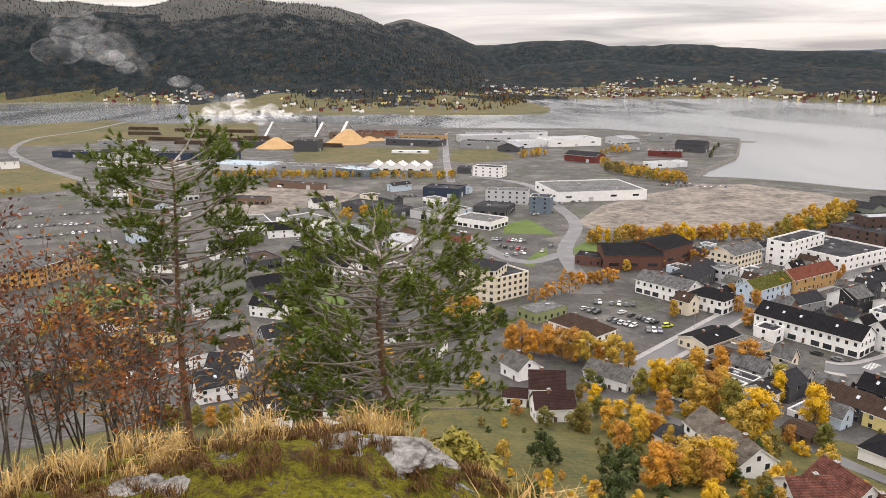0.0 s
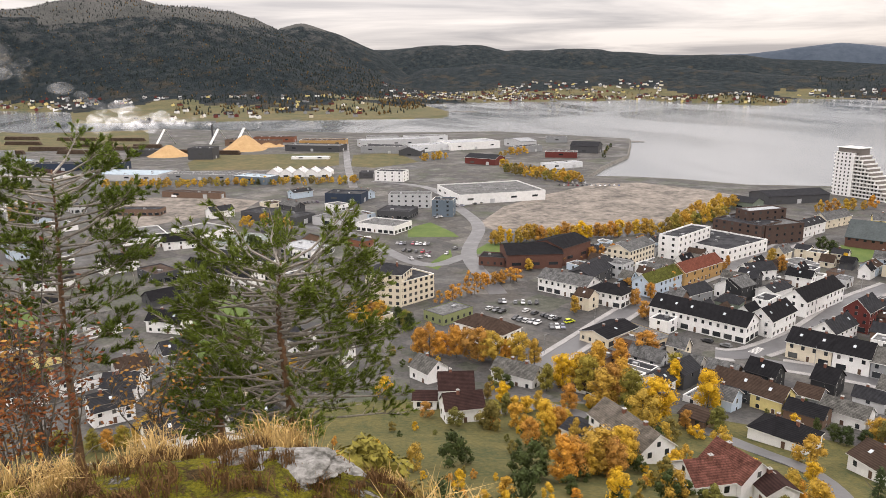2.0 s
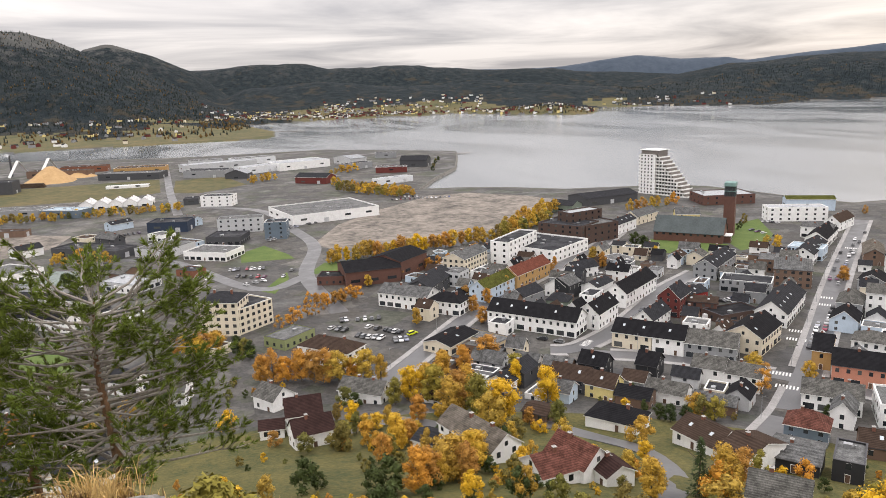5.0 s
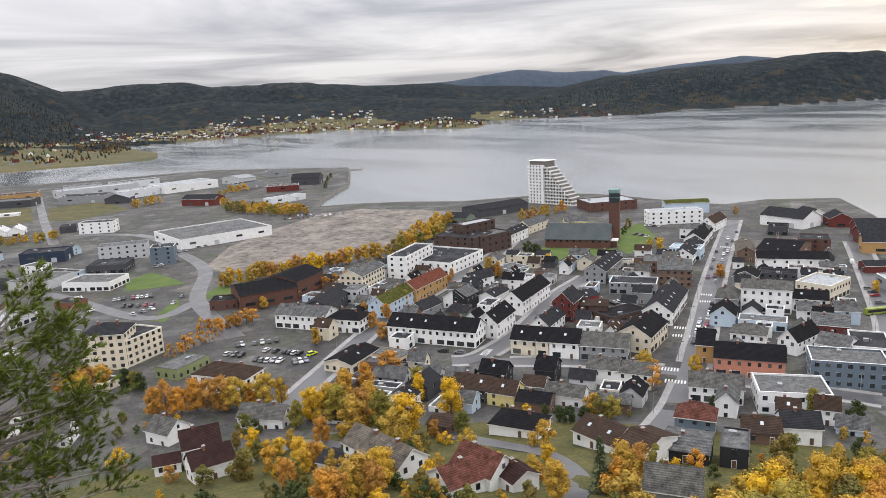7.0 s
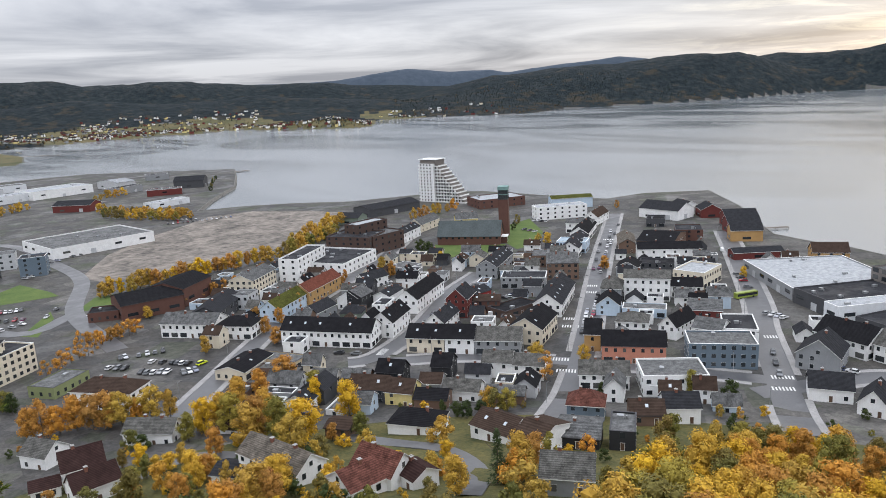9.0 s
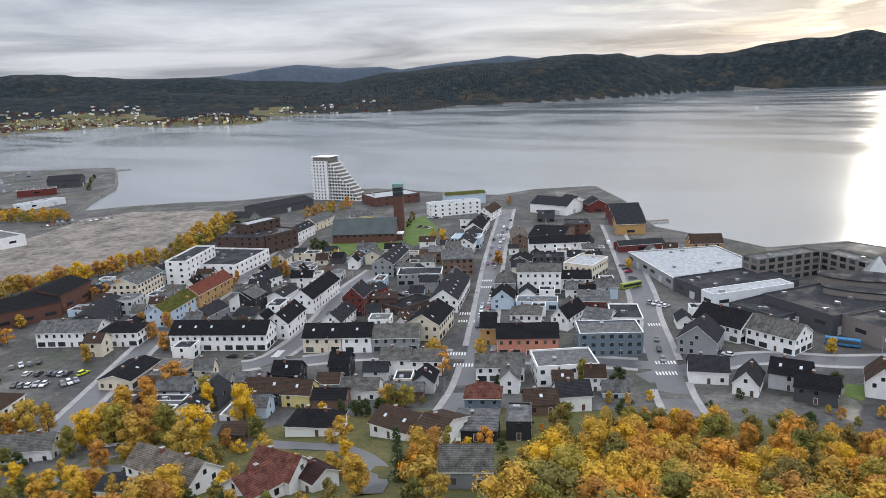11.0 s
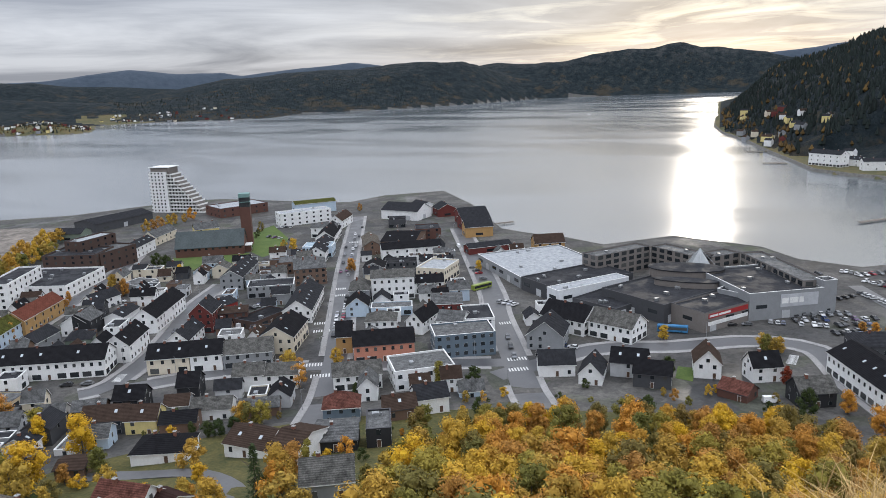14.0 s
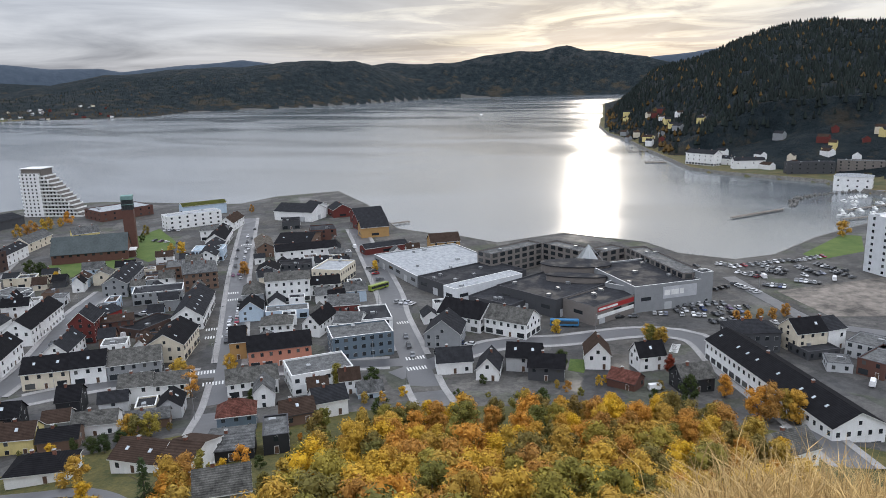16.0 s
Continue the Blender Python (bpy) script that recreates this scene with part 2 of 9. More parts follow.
# beyond the last houses the hill's shoulder is a little lower
SHOULDER_Z = [104.1, 103.85, 103.5, 102.5, 100.9, 96.5, 82, 65, 47, 34, 21, 10, 3, 3]


def shore_distance(x, y, poly):
    """Distance from a shore line."""
    best = np.full(np.shape(x), 1e9)
    for (x1, y1), (x2, y2) in zip(poly, poly[1:]):
        dx, dy = x2 - x1, y2 - y1
        t = np.clip(((x - x1) * dx + (y - y1) * dy) / (dx * dx + dy * dy), 0, 1)
        best = np.minimum(best, np.hypot(x - x1 - t * dx, y - y1 - t * dy))
    return best



def ridge(az, r, dist, near, far, table):
    """A ridge at a distance; its crest height follows a few (bearing, height) knots."""
    bearings, heights = zip(*table)
    crest = np.interp(az, bearings, heights)
    d = r - dist
    return crest * np.exp(-(d / np.where(d < 0, near, far)) ** 2)


def fbm(x, y, scale, octaves=4):
    out = np.zeros(x.shape)
    for i in np.ndindex(x.shape):
        out[i] = noise.fractal(Vector((x[i] / scale, y[i] / scale, 3.7)), 0.9, 2.1, octaves)
    return out


def land_height(x, y, rough):
    az, r = np.degrees(np.arctan2(x, y)), np.hypot(x, y)
    out = np.clip((az + 5) / 14, 0, 1) * np.clip((88 - az) / 5, 0, 1)
    z = np.interp(r, HILL_R, HILL_Z) * out + np.where(az > 45, np.interp(r, HILL_R, SHOULDER_Z), np.interp(r, HILL_R, LEDGE_Z)) * (1 - out)
    z = z + np.where((r > 6) & (r < 230), rough * 1.2 * np.clip((230 - r) / 60, 0, 1), 0)
    far = inside(x, y, FAR_SHORE)
    home = inside(x, y, TOWN_SHORE + BAY_SHORE)
    hills = ridge(az, r, 3500, 640, 900, [(-75, 250), (-45, 300), (-30, 346), (-25, 356), (-18.3, 384), (-14.4, 404), (-10.8, 388), (-7.6, 356), (-6, 326), (-3.9, 276), (-1.5, 215), (1, 150), (4, 60), (8, 0)])
    hills = np.maximum(hills, ridge(az, r, 4000, 420, 500, [(-8, 120), (-4.3, 308), (-2.6, 332), (-1.4, 320), (0.3, 274), (2.8, 214), (5, 90), (8, 0)]))
    hills = np.maximum(hills, ridge(az, r, 2850, 260, 300, [(-14, 60), (-11, 106), (-6.9, 156), (-3.5, 126), (-1, 86), (1.6, 30), (4, 10), (8, 0)]))
    hills = np.maximum(hills, ridge(az, r, 4720, 480, 400, [(-3, 100), (2.4, 242), (5, 242), (7.5, 254), (9.6, 262), (12.4, 226), (15.6, 230), (18.7, 218), (23, 197), (27, 194), (31, 172), (35, 150), (39, 118), (44, 150), (56, 190), (62, 206), (66.5, 194), (68.8, 242), (70.8, 258), (75, 266), (77.5, 249), (79.5, 220), (82.1, 172), (86, 130), (95, 0)]))
    hills = np.maximum(hills, ridge(az, r, 3700, 420, 300, [(2, 0), (6, 110), (12, 130), (18, 105), (24, 112), (30, 84), (36, 60), (42, 90), (50, 0)]))
    hills = np.maximum(hills, ridge(az, r, 2480, 260, 330, [(18, 30), (20.5, 66), (23.5, 78), (26.5, 82), (29.9, 76), (31.6, 44), (32.6, 14), (36, 4), (40, 0)]))
    hills = np.maximum(hills, ridge(az, r, 4250, 800, 500, [(32, 0), (36.8, 107), (39, 121), (42.2, 166), (45.2, 182), (48.3, 202), (50.8, 196), (54.6, 216), (57, 212), (61, 200), (64, 189), (66.7, 176), (70, 0)]))
    if r.size > 1 and far.any():
        inland = np.clip(shore_distance(x, y, FAR_SHORE[:-4]) / 330, 0.0, 1) ** 0.85
    else:
        inland = 1.0
    z = np.where(far, 2.0 + (np.maximum(hills * (1 + 0.10 * rough), 0) + np.abs(rough) * 6) * inland, z)
    right = ridge(az, r, 1900, 900, 900, [(76, 0), (77.6, 28), (79, 74), (81, 100), (83, 118), (84.9, 136), (86.7, 162), (88.4, 182), (90.2, 196), (92.5, 206), (96, 206), (120, 230), (150, 150), (180, 0)])
    if r.size > 1:
        z = np.where(home & (r > 500), z + right * (1 + 0.18 * rough) * np.clip((shore_distance(x, y, BAY_SHORE[:-4]) - np.where(r < 1000, 55, 10)) / np.where(r < 1000, 260, 110), 0, 1) ** 0.75, z)
    return np.where(far | home, z, -4.0), far, home


def make_ground():
    az = np.radians(np.concatenate([np.arange(-180, -44, 4.0), np.arange(-42, 106, 0.36), np.arange(107, 180, 4.0)]))
    rr = np.concatenate([np.linspace(0.6, 8, 40), np.geomspace(8.6, 230, 46), np.geomspace(240, 4950, 190)])
    A, Rr = np.meshgrid(az, rr, indexing="ij")
    x, y = Rr * np.sin(A), Rr * np.cos(A)
    rough = fbm(x, y, 420) * np.clip(Rr / 400, 0.0, 1) + fbm(x, y, 16, 3) * np.clip(1 - Rr / 300, 0, 1)
    z, far, home = land_height(x, y, rough)
    near = Rr < 10
    z[near] += 0.09 * fbm(x[near], y[near], 0.9, 5) * np.clip((Rr[near] - 1.5) / 1.5, 0, 1)
    n, k = x.shape
    verts = np.stack([x, y, z], -1).reshape(-1, 3)
    i, j = np.meshgrid(np.arange(n), np.arange(k - 1), indexing="ij")
    i2 = (i + 1) % n
    faces = np.stack([i * k + j, i2 * k + j, i2 * k + j + 1, i * k + j + 1], -1).reshape(-1, 4)[:, ::-1]
    me = bpy.data.meshes.new("ground")
    me.from_pydata(verts.tolist(), [], faces.tolist())
    for mat in (TOWN, FOREST, FIELD, ROCKY, SLOPE, SILT, LEDGE):
        me.materials.append(mat)
    fx, fy, fz = verts[faces].mean(1).T
    fr, faz = np.hypot(fx, fy), np.degrees(np.arctan2(fx, fy))
    fn = rough.reshape(-1)[faces].mean(1)
    sel = np.zeros(len(faces), int)
    isfar = inside(fx, fy, FAR_SHORE)
    sel[isfar] = np.where(fz[isfar] > 20 + 45 * fn[isfar], 1, 2)
    sel[isfar & (fz > 300 + 40 * fn)] = 3
    sel[(fr > 700) & ~isfar & (fz > 12)] = 1
    sel[(fr > 1180) & ~isfar & (faz < -14)] = 2
    sel[isfar & (faz > 37)] = 1
    sel[(fr > 620) & (faz > 72) & ~isfar & (fz < 4)] = 2
    sel[(fr > 620) & (faz > 72) & ~isfar & (fz >= 4)] = 1
    sel[fr < 215 + 25 * fn] = 4
    sel[fr < 9.5] = 6
    me.polygons.foreach_set("material_index", sel.astype(np.int32))
    me.polygons.foreach_set("use_smooth", np.ones(len(faces), bool))
    me.update()
    return tagged(new("ground", me), "hillside, harbour town flats and wooded hills round a fjord", "ground", kind="structure")


ground = make_ground()


def make_water():
    bm = bmesh.new()
    bmesh.ops.create_grid(bm, x_segments=8, y_segments=8, size=4900)
    me = bpy.data.meshes.new("water")
    bm.to_mesh(me)
    bm.free()
    me.materials.append(WATER)
    return tagged(new("water", me), "calm grey fjord water with smooth streaks and light ripples", "water", kind="structure")


water = make_water()


# ---- the ranges beyond the fjord, with haze in their colour ----
def make_far_range():
    # distance haze is painted in: woods lightened and turned blue-grey
    blue = two_tone("far_hazed_woods", (0.040, 0.056, 0.078), (0.062, 0.080, 0.104), big=0.004, small=0.03, rough=1.0, bump=0.5, bd=12.0)
    knots = [(-6, 60), (4, 200), (12.5, 205), (17, 205), (21, 200), (27, 196), (30.1, 204), (32.5, 225), (35.2, 247), (38.4, 220), (41.4, 224), (42.8, 200), (46.7, 223), (51, 253), (53.9, 219),
             (60, 195), (75, 190), (79.8, 190), (81, 212), (84, 238), (87.4, 268), (90, 280), (98, 250), (108, 60)]
    az = np.linspace(-6, 108, 420)
    steps = [(4560, 0.0), (4660, 0.3), (4740, 0.55), (4810, 0.8), (4860, 0.96), (4890, 1.0), (4940, 0.8), (4985, 0.4)]
    crest = np.interp(az, *zip(*knots))
    verts = []
    for k, (r, s) in enumerate(steps):
        for a, c in zip(az, crest):
            x, y = r * math.sin(radians(a)), r * math.cos(radians(a))
            rough = noise.fractal(Vector((x / 500, y / 500, 1.3)), 0.9, 2.1, 5)
            verts.append((x, y, -20 + (c + 20) * s + rough * (3 + 8 * min(s, 0.7))))
    w = len(az)
    faces = [(k * w + i, k * w + i + 1, (k + 1) * w + i + 1, (k + 1) * w + i) for k in range(len(steps) - 1) for i in range(w - 1)]
    me = bpy.data.meshes.new("backdrop")
    me.from_pydata(verts, [], faces)
    me.polygons.foreach_set("use_smooth", np.ones(len(faces), bool))
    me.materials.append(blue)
    me.update()
    return tagged(new("backdrop", me), "wooded mountain range beyond the fjord, blue-grey haze in its colour", "mountains", kind="structure")


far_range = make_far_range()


# ---- building kit ----
WALLS = {"white": (0.83, 0.83, 0.82), "pale": (0.68, 0.70, 0.72), "palegrey": (0.50, 0.51, 0.52), "grey": (0.27, 0.28, 0.29), "charcoal": (0.07, 0.072, 0.078),
         "black": (0.03, 0.031, 0.034), "cream": (0.70, 0.63, 0.50), "beige": (0.52, 0.42, 0.28), "yellow": (0.72, 0.60, 0.26), "ochre": (0.44, 0.27, 0.11),
         "orange": (0.5, 0.27, 0.08), "salmon": (0.50, 0.22, 0.15), "maroon": (0.14, 0.035, 0.03), "redpanel": (0.30, 0.045, 0.04), "brick": (0.125, 0.062, 0.048),
         "brown": (0.17, 0.11, 0.08), "darkbrown": (0.085, 0.055, 0.045), "greybrown": (0.20, 0.18, 0.165), "redbrown": (0.22, 0.09, 0.055), "green": (0.24, 0.27, 0.13),
         "greygreen": (0.17, 0.21, 0.17), "bluegrey": (0.13, 0.17, 0.21), "paleblue": (0.48, 0.58, 0.68), "navy": (0.03, 0.045, 0.075)}
ROOFS = {"black": (0.016, 0.016, 0.018), "charcoal": (0.032, 0.033, 0.037), "grey": (0.115, 0.118, 0.122), "slate": (0.105, 0.104, 0.10), "brown": (0.055, 0.038, 0.03),
         "greybrown": (0.13, 0.115, 0.10), "redtile": (0.12, 0.052, 0.042), "redbrown": (0.14, 0.05, 0.035), "maroonroof": (0.042, 0.024, 0.022), "moss": (0.075, 0.08, 0.022),
         "pale": (0.31, 0.325, 0.34), "white": (0.6, 0.6, 0.6), "paleblue": (0.30, 0.37, 0.42), "greygreen": (0.17, 0.20, 0.185), "copper": (0.045, 0.115, 0.10)}
WORDS = {"pale": "pale", "palegrey": "pale grey", "redpanel": "red panelled", "greybrown": "grey-brown", "redbrown": "red-brown", "greygreen": "grey-green",
         "bluegrey": "blue-grey", "paleblue": "pale blue", "darkbrown": "dark brown", "redtile": "red tiled", "maroonroof": "dark maroon", "slate": "weathered slate", "moss": "mossy"}


def wall_material(key):
    name = "wall_" + key
    if name in MATS:
        return MATS[name]
    c = WALLS[key]
    mat, nt, b = shade(name, 0.75, 0, 0.25)
    v = world_vec(nt)
    sep = nt.nodes.new("ShaderNodeSeparateXYZ")
    nt.links.new(v, sep.inputs[0])
    # boards or courses
    wav = nt.nodes.new("ShaderNodeTexWave")
    wav.bands_direction = "Z"
    wav.inputs["Scale"].default_value = 1.6
    wav.inputs["Distortion"].default_value = 0.3
    nt.links.new(v, wav.inputs["Vector"])
    f = noise_node(nt, 0.35, 6, 0.65, v)
    col = ramp_node(nt, f, [(0.3, tuple(x * 0.88 for x in c)), (0.6, c)])
    col = mix_node(nt, 0.14, col, wav.outputs[0], "MULTIPLY")
    streak = nt.nodes.new("ShaderNodeMapping")
    streak.inputs["Scale"].default_value = (2.5, 2.5, 0.25)
    nt.links.new(v, streak.inputs[0])
    col = mix_node(nt, 0.22, col, ramp_node(nt, noise_node(nt, 1.0, 5, 0.7, streak.outputs[0]), [(0.3, (0.72, 0.70, 0.66)), (0.55, (1, 1, 1))]), "MULTIPLY")
    nt.links.new(col, b.inputs["Base Color"])
    bump_node(nt, b, wav.outputs[0], 0.25, 0.03)
    MATS[name] = mat
    return mat


def roof_material(key, tiled):
    name = "roof_" + key + ("_tiles" if tiled else "_felt")
    if name in MATS:
        return MATS[name]
    c = ROOFS[key]
    worn = key in ("slate", "greybrown", "moss", "grey", "redtile")
    mat, nt, b = shade(name, 0.9, 0, 0.04)
    v = world_vec(nt)
    f = noise_node(nt, 0.5, 6, 0.7, v)
    lo, hi = (0.5, 1.5) if worn else (0.75, 1.3)
    col = ramp_node(nt, f, [(0.32, tuple(x * lo for x in c)), (0.66, tuple(min(1, x * hi) for x in c))])
    spots = noise_node(nt, 2.6, 4, 0.7, v)
    col = mix_node(nt, 0.7 if worn else 0.2, col, ramp_node(nt, spots, [(0.34, (0.45, 0.45, 0.42)), (0.62, (1.25, 1.22, 1.15))]), "MULTIPLY")
    if tiled:
        wav = nt.nodes.new("ShaderNodeTexWave")
        wav.bands_direction = "Z"
        wav.inputs["Scale"].default_value = 1.1
        wav.inputs["Distortion"].default_value = 0.4
        nt.links.new(v, wav.inputs["Vector"])
        col = mix_node(nt, 0.35, col, wav.outputs[0], "MULTIPLY")
        bump_node(nt, b, wav.outputs[0], 0.5, 0.06)
    else:
        nt.links.new(ramp_node(nt, noise_node(nt, 0.12, 4, 0.6, v), [(0.42, (0.5,) * 3), (0.6, (0.9,) * 3)]), b.inputs["Roughness"])
    nt.links.new(col, b.inputs["Base Color"])
    MATS[name] = mat
    return mat


def glass_material():
    mat, nt, b = shade("window_glass", 0.08, 0, 0.5)
    f = ramp_node(nt, rnd(nt), [(0.0, (0.012, 0.015, 0.018)), (0.7, (0.03, 0.035, 0.04)), (1.0, (0.10, 0.10, 0.095))])
    nt.links.new(f, b.inputs["Base Color"])
    return mat


GLASS = glass_material()
FRAME = tone("white_trim", (0.70, 0.70, 0.68), small=3.0)
DARKTRIM = tone("dark_trim", (0.06, 0.06, 0.065), small=3.0)
CONCRETE = two_tone("concrete", (0.25, 0.245, 0.235), (0.42, 0.41, 0.39), big=0.3, small=3.0)
BRICKRED = two_tone("chimney_brick", (0.12, 0.05, 0.035), (0.22, 0.10, 0.07), big=1.0, small=9.0)
METAL = tone("galvanised_metal", (0.38, 0.39, 0.40), rough=0.4, metal=0.7, small=4.0)


def box(bm, x0, y0, z0, x1, y1, z1, mat=0):
    v = [bm.verts.new(p) for p in ((x0, y0, z0), (x1, y0, z0), (x1, y1, z0), (x0, y1, z0), (x0, y0, z1), (x1, y0, z1), (x1, y1, z1), (x0, y1, z1))]
    for q in ((3, 2, 1, 0), (4, 5, 6, 7), (0, 1, 5, 4), (1, 2, 6, 5), (2, 3, 7, 6), (3, 0, 4, 7)):
        bm.faces.new([v[i] for i in q]).material_index = mat


def mesh_of(name, bm, *mats):
    me = bpy.data.meshes.new(name)
    bm.to_mesh(me)
    bm.free()
    for k in mats:
        me.materials.append(k)
    return me


def part(name, bm, material, parent, label=""):
    mats = material if isinstance(material, (list, tuple)) else [material]
    ob = new(name, mesh_of(name, bm, *mats))
    ob.parent = parent
    return tagged(ob, label)


def put(name, me, parent, m, label=""):
    ob = new(name, me)
    ob.parent = parent
    ob.matrix_basis = m
    return tagged(ob, label)


def tube(bm, p0, p1, r0, r1, n=6, mat=0):
    p0, p1 = Vector(p0), Vector(p1)
    d = (p1 - p0).normalized()
    u = d.orthogonal().normalized()
    w = d.cross(u)
    rings = []
    for p, r in ((p0, r0), (p1, r1)):
        rings.append([bm.verts.new(p + (u * math.cos(2 * math.pi * i / n) + w * math.sin(2 * math.pi * i / n)) * r) for i in range(n)])
    for i in range(n):
        bm.faces.new((rings[0][i], rings[0][(i + 1) % n], rings[1][(i + 1) % n], rings[1][i])).material_index = mat
    bm.faces.new(rings[0][::-1]).material_index = mat
    bm.faces.new(rings[1]).material_index = mat


WINDOWS = {}


def panelled(bm, w, h, nx, nz, t):
    """One slab whose front is divided into sunk panels; it looks along -y."""
    g = [[bm.verts.new((-w / 2 + w * i / nx, -0.07, h * k / nz)) for i in range(nx + 1)] for k in range(nz + 1)]
    fronts = [bm.faces.new((g[k][i], g[k][i + 1], g[k + 1][i + 1], g[k + 1][i])) for k in range(nz) for i in range(nx)]
    rim = g[0] + [r[-1] for r in g[1:]] + g[-1][-2::-1] + [r[0] for r in g[-2:0:-1]]
    back = [bm.verts.new((v.co.x, 0.03, v.co.z)) for v in rim]
    for i in range(len(rim)):
        j = (i + 1) % len(rim)
        bm.faces.new((rim[j], rim[i], back[i], back[j]))
    bmesh.ops.inset_individual(bm, faces=fronts, thickness=t, depth=-0.05)
    for f in fronts:
        f.material_index = 1



def window_mesh(w, h, dark=False):
    """A casement in its frame; it looks along -y."""
    key = (round(w, 1), round(h, 1), dark)
    if key not in WINDOWS:
        bm = bmesh.new()
        n = max(1, int(w / 1.2))
        panelled(bm, w, h, n, 1, 0.09)
        WINDOWS[key] = mesh_of("window", bm, DARKTRIM if dark else FRAME, GLASS)
    return WINDOWS[key]


def chimney_mesh():
    bm = bmesh.new()
    box(bm, -0.4, -0.4, -1.4, 0.4, 0.4, 1.0)
    box(bm, -0.48, -0.48, 1.0, 0.48, 0.48, 1.14, 1)
    tube(bm, (0, 0, 1.14), (0, 0, 1.4), 0.16, 0.14, 8, 1)
    return mesh_of("chimney", bm, BRICKRED, CONCRETE)


def vent_mesh():
    bm = bmesh.new()
    box(bm, -0.8, -0.6, -0.1, 0.8, 0.6, 0.9)
    box(bm, -0.95, -0.7, 0.9, 0.95, 0.7, 1.0)
    tube(bm, (1.6, 0, -0.1), (1.6, 0, 0.8), 0.22, 0.22, 8)
    return mesh_of("roof_vent", bm, METAL)


def skylight_mesh():
    bm = bmesh.new()
    box(bm, -0.45, -0.6, -0.05, 0.45, 0.6, 0.08)
    box(bm, -0.37, -0.52, 0.08, 0.37, 0.52, 0.095, 1)
    return mesh_of("skylight", bm, METAL, tone("skylight_glass", (0.45, 0.5, 0.54), rough=0.1))


def door_mesh():
    bm = bmesh.new()
    box(bm, -0.6, -0.06, 0, 0.6, 0.02, 2.2)
    box(bm, -0.5, -0.08, 0.08, 0.5, -0.03, 2.1, 1)
    return mesh_of("door", bm, FRAME, tone("painted_door", (0.10, 0.06, 0.04)))


def gate_mesh():
    bm = bmesh.new()
    panelled(bm, 3.8, 3.5, 1, 5, 0.08)
    return mesh_of("roller_door", bm, DARKTRIM, tone("door_panels", (0.42, 0.43, 0.44)))


CHIMNEY, VENT, SKYLIGHT, DOOR, GATE = chimney_mesh(), vent_mesh(), skylight_mesh(), door_mesh(), gate_mesh()


def wall_body(L, D, h, roof, rise):
    bm = bmesh.new()
    box(bm, 0, 0, -4, L, D, h if roof != "f" else h - rise)
    if roof == "g":
        for x0, x1 in ((0, 0.3), (L - 0.3, L)):
            a = [bm.verts.new(p) for p in ((x0, 0, h), (x0, D, h), (x0, D / 2, h + rise))]
            b = [bm.verts.new(p) for p in ((x1, 0, h), (x1, D, h), (x1, D / 2, h + rise))]
            bm.faces.new(a[::-1]), bm.faces.new(b)
    if roof == "x":
        for y0, y1 in ((0, 0.3), (D - 0.3, D)):
            a = [bm.verts.new(p) for p in ((0, y0, h), (L, y0, h), (L / 2, y0, h + rise))]
            b = [bm.verts.new(p) for p in ((0, y1, h), (L, y1, h), (L / 2, y1, h + rise))]
            bm.faces.new(a), bm.faces.new(b[::-1])
    if roof == "f":
        for x0, y0, x1, y1 in ((0, 0, L, 0.3), (0, D - 0.3, L, D), (0, 0.3, 0.3, D - 0.3), (L - 0.3, 0.3, L, D - 0.3)):
            box(bm, x0, y0, h - rise, x1, y1, h)
    return bm


def slab(bm, pts, t=0.22, mat=0):
    """A sloping roof slab from its four upper corners."""
    up = [bm.verts.new(Vector(p) + Vector((0, 0, t))) for p in pts]
    lo = [bm.verts.new(p) for p in pts]
    n = len(pts)
    bm.faces.new(up).material_index = mat
    bm.faces.new(lo[::-1]).material_index = mat
    for i in range(n):
        bm.faces.new((lo[i], lo[(i + 1) % n], up[(i + 1) % n], up[i])).material_index = 1


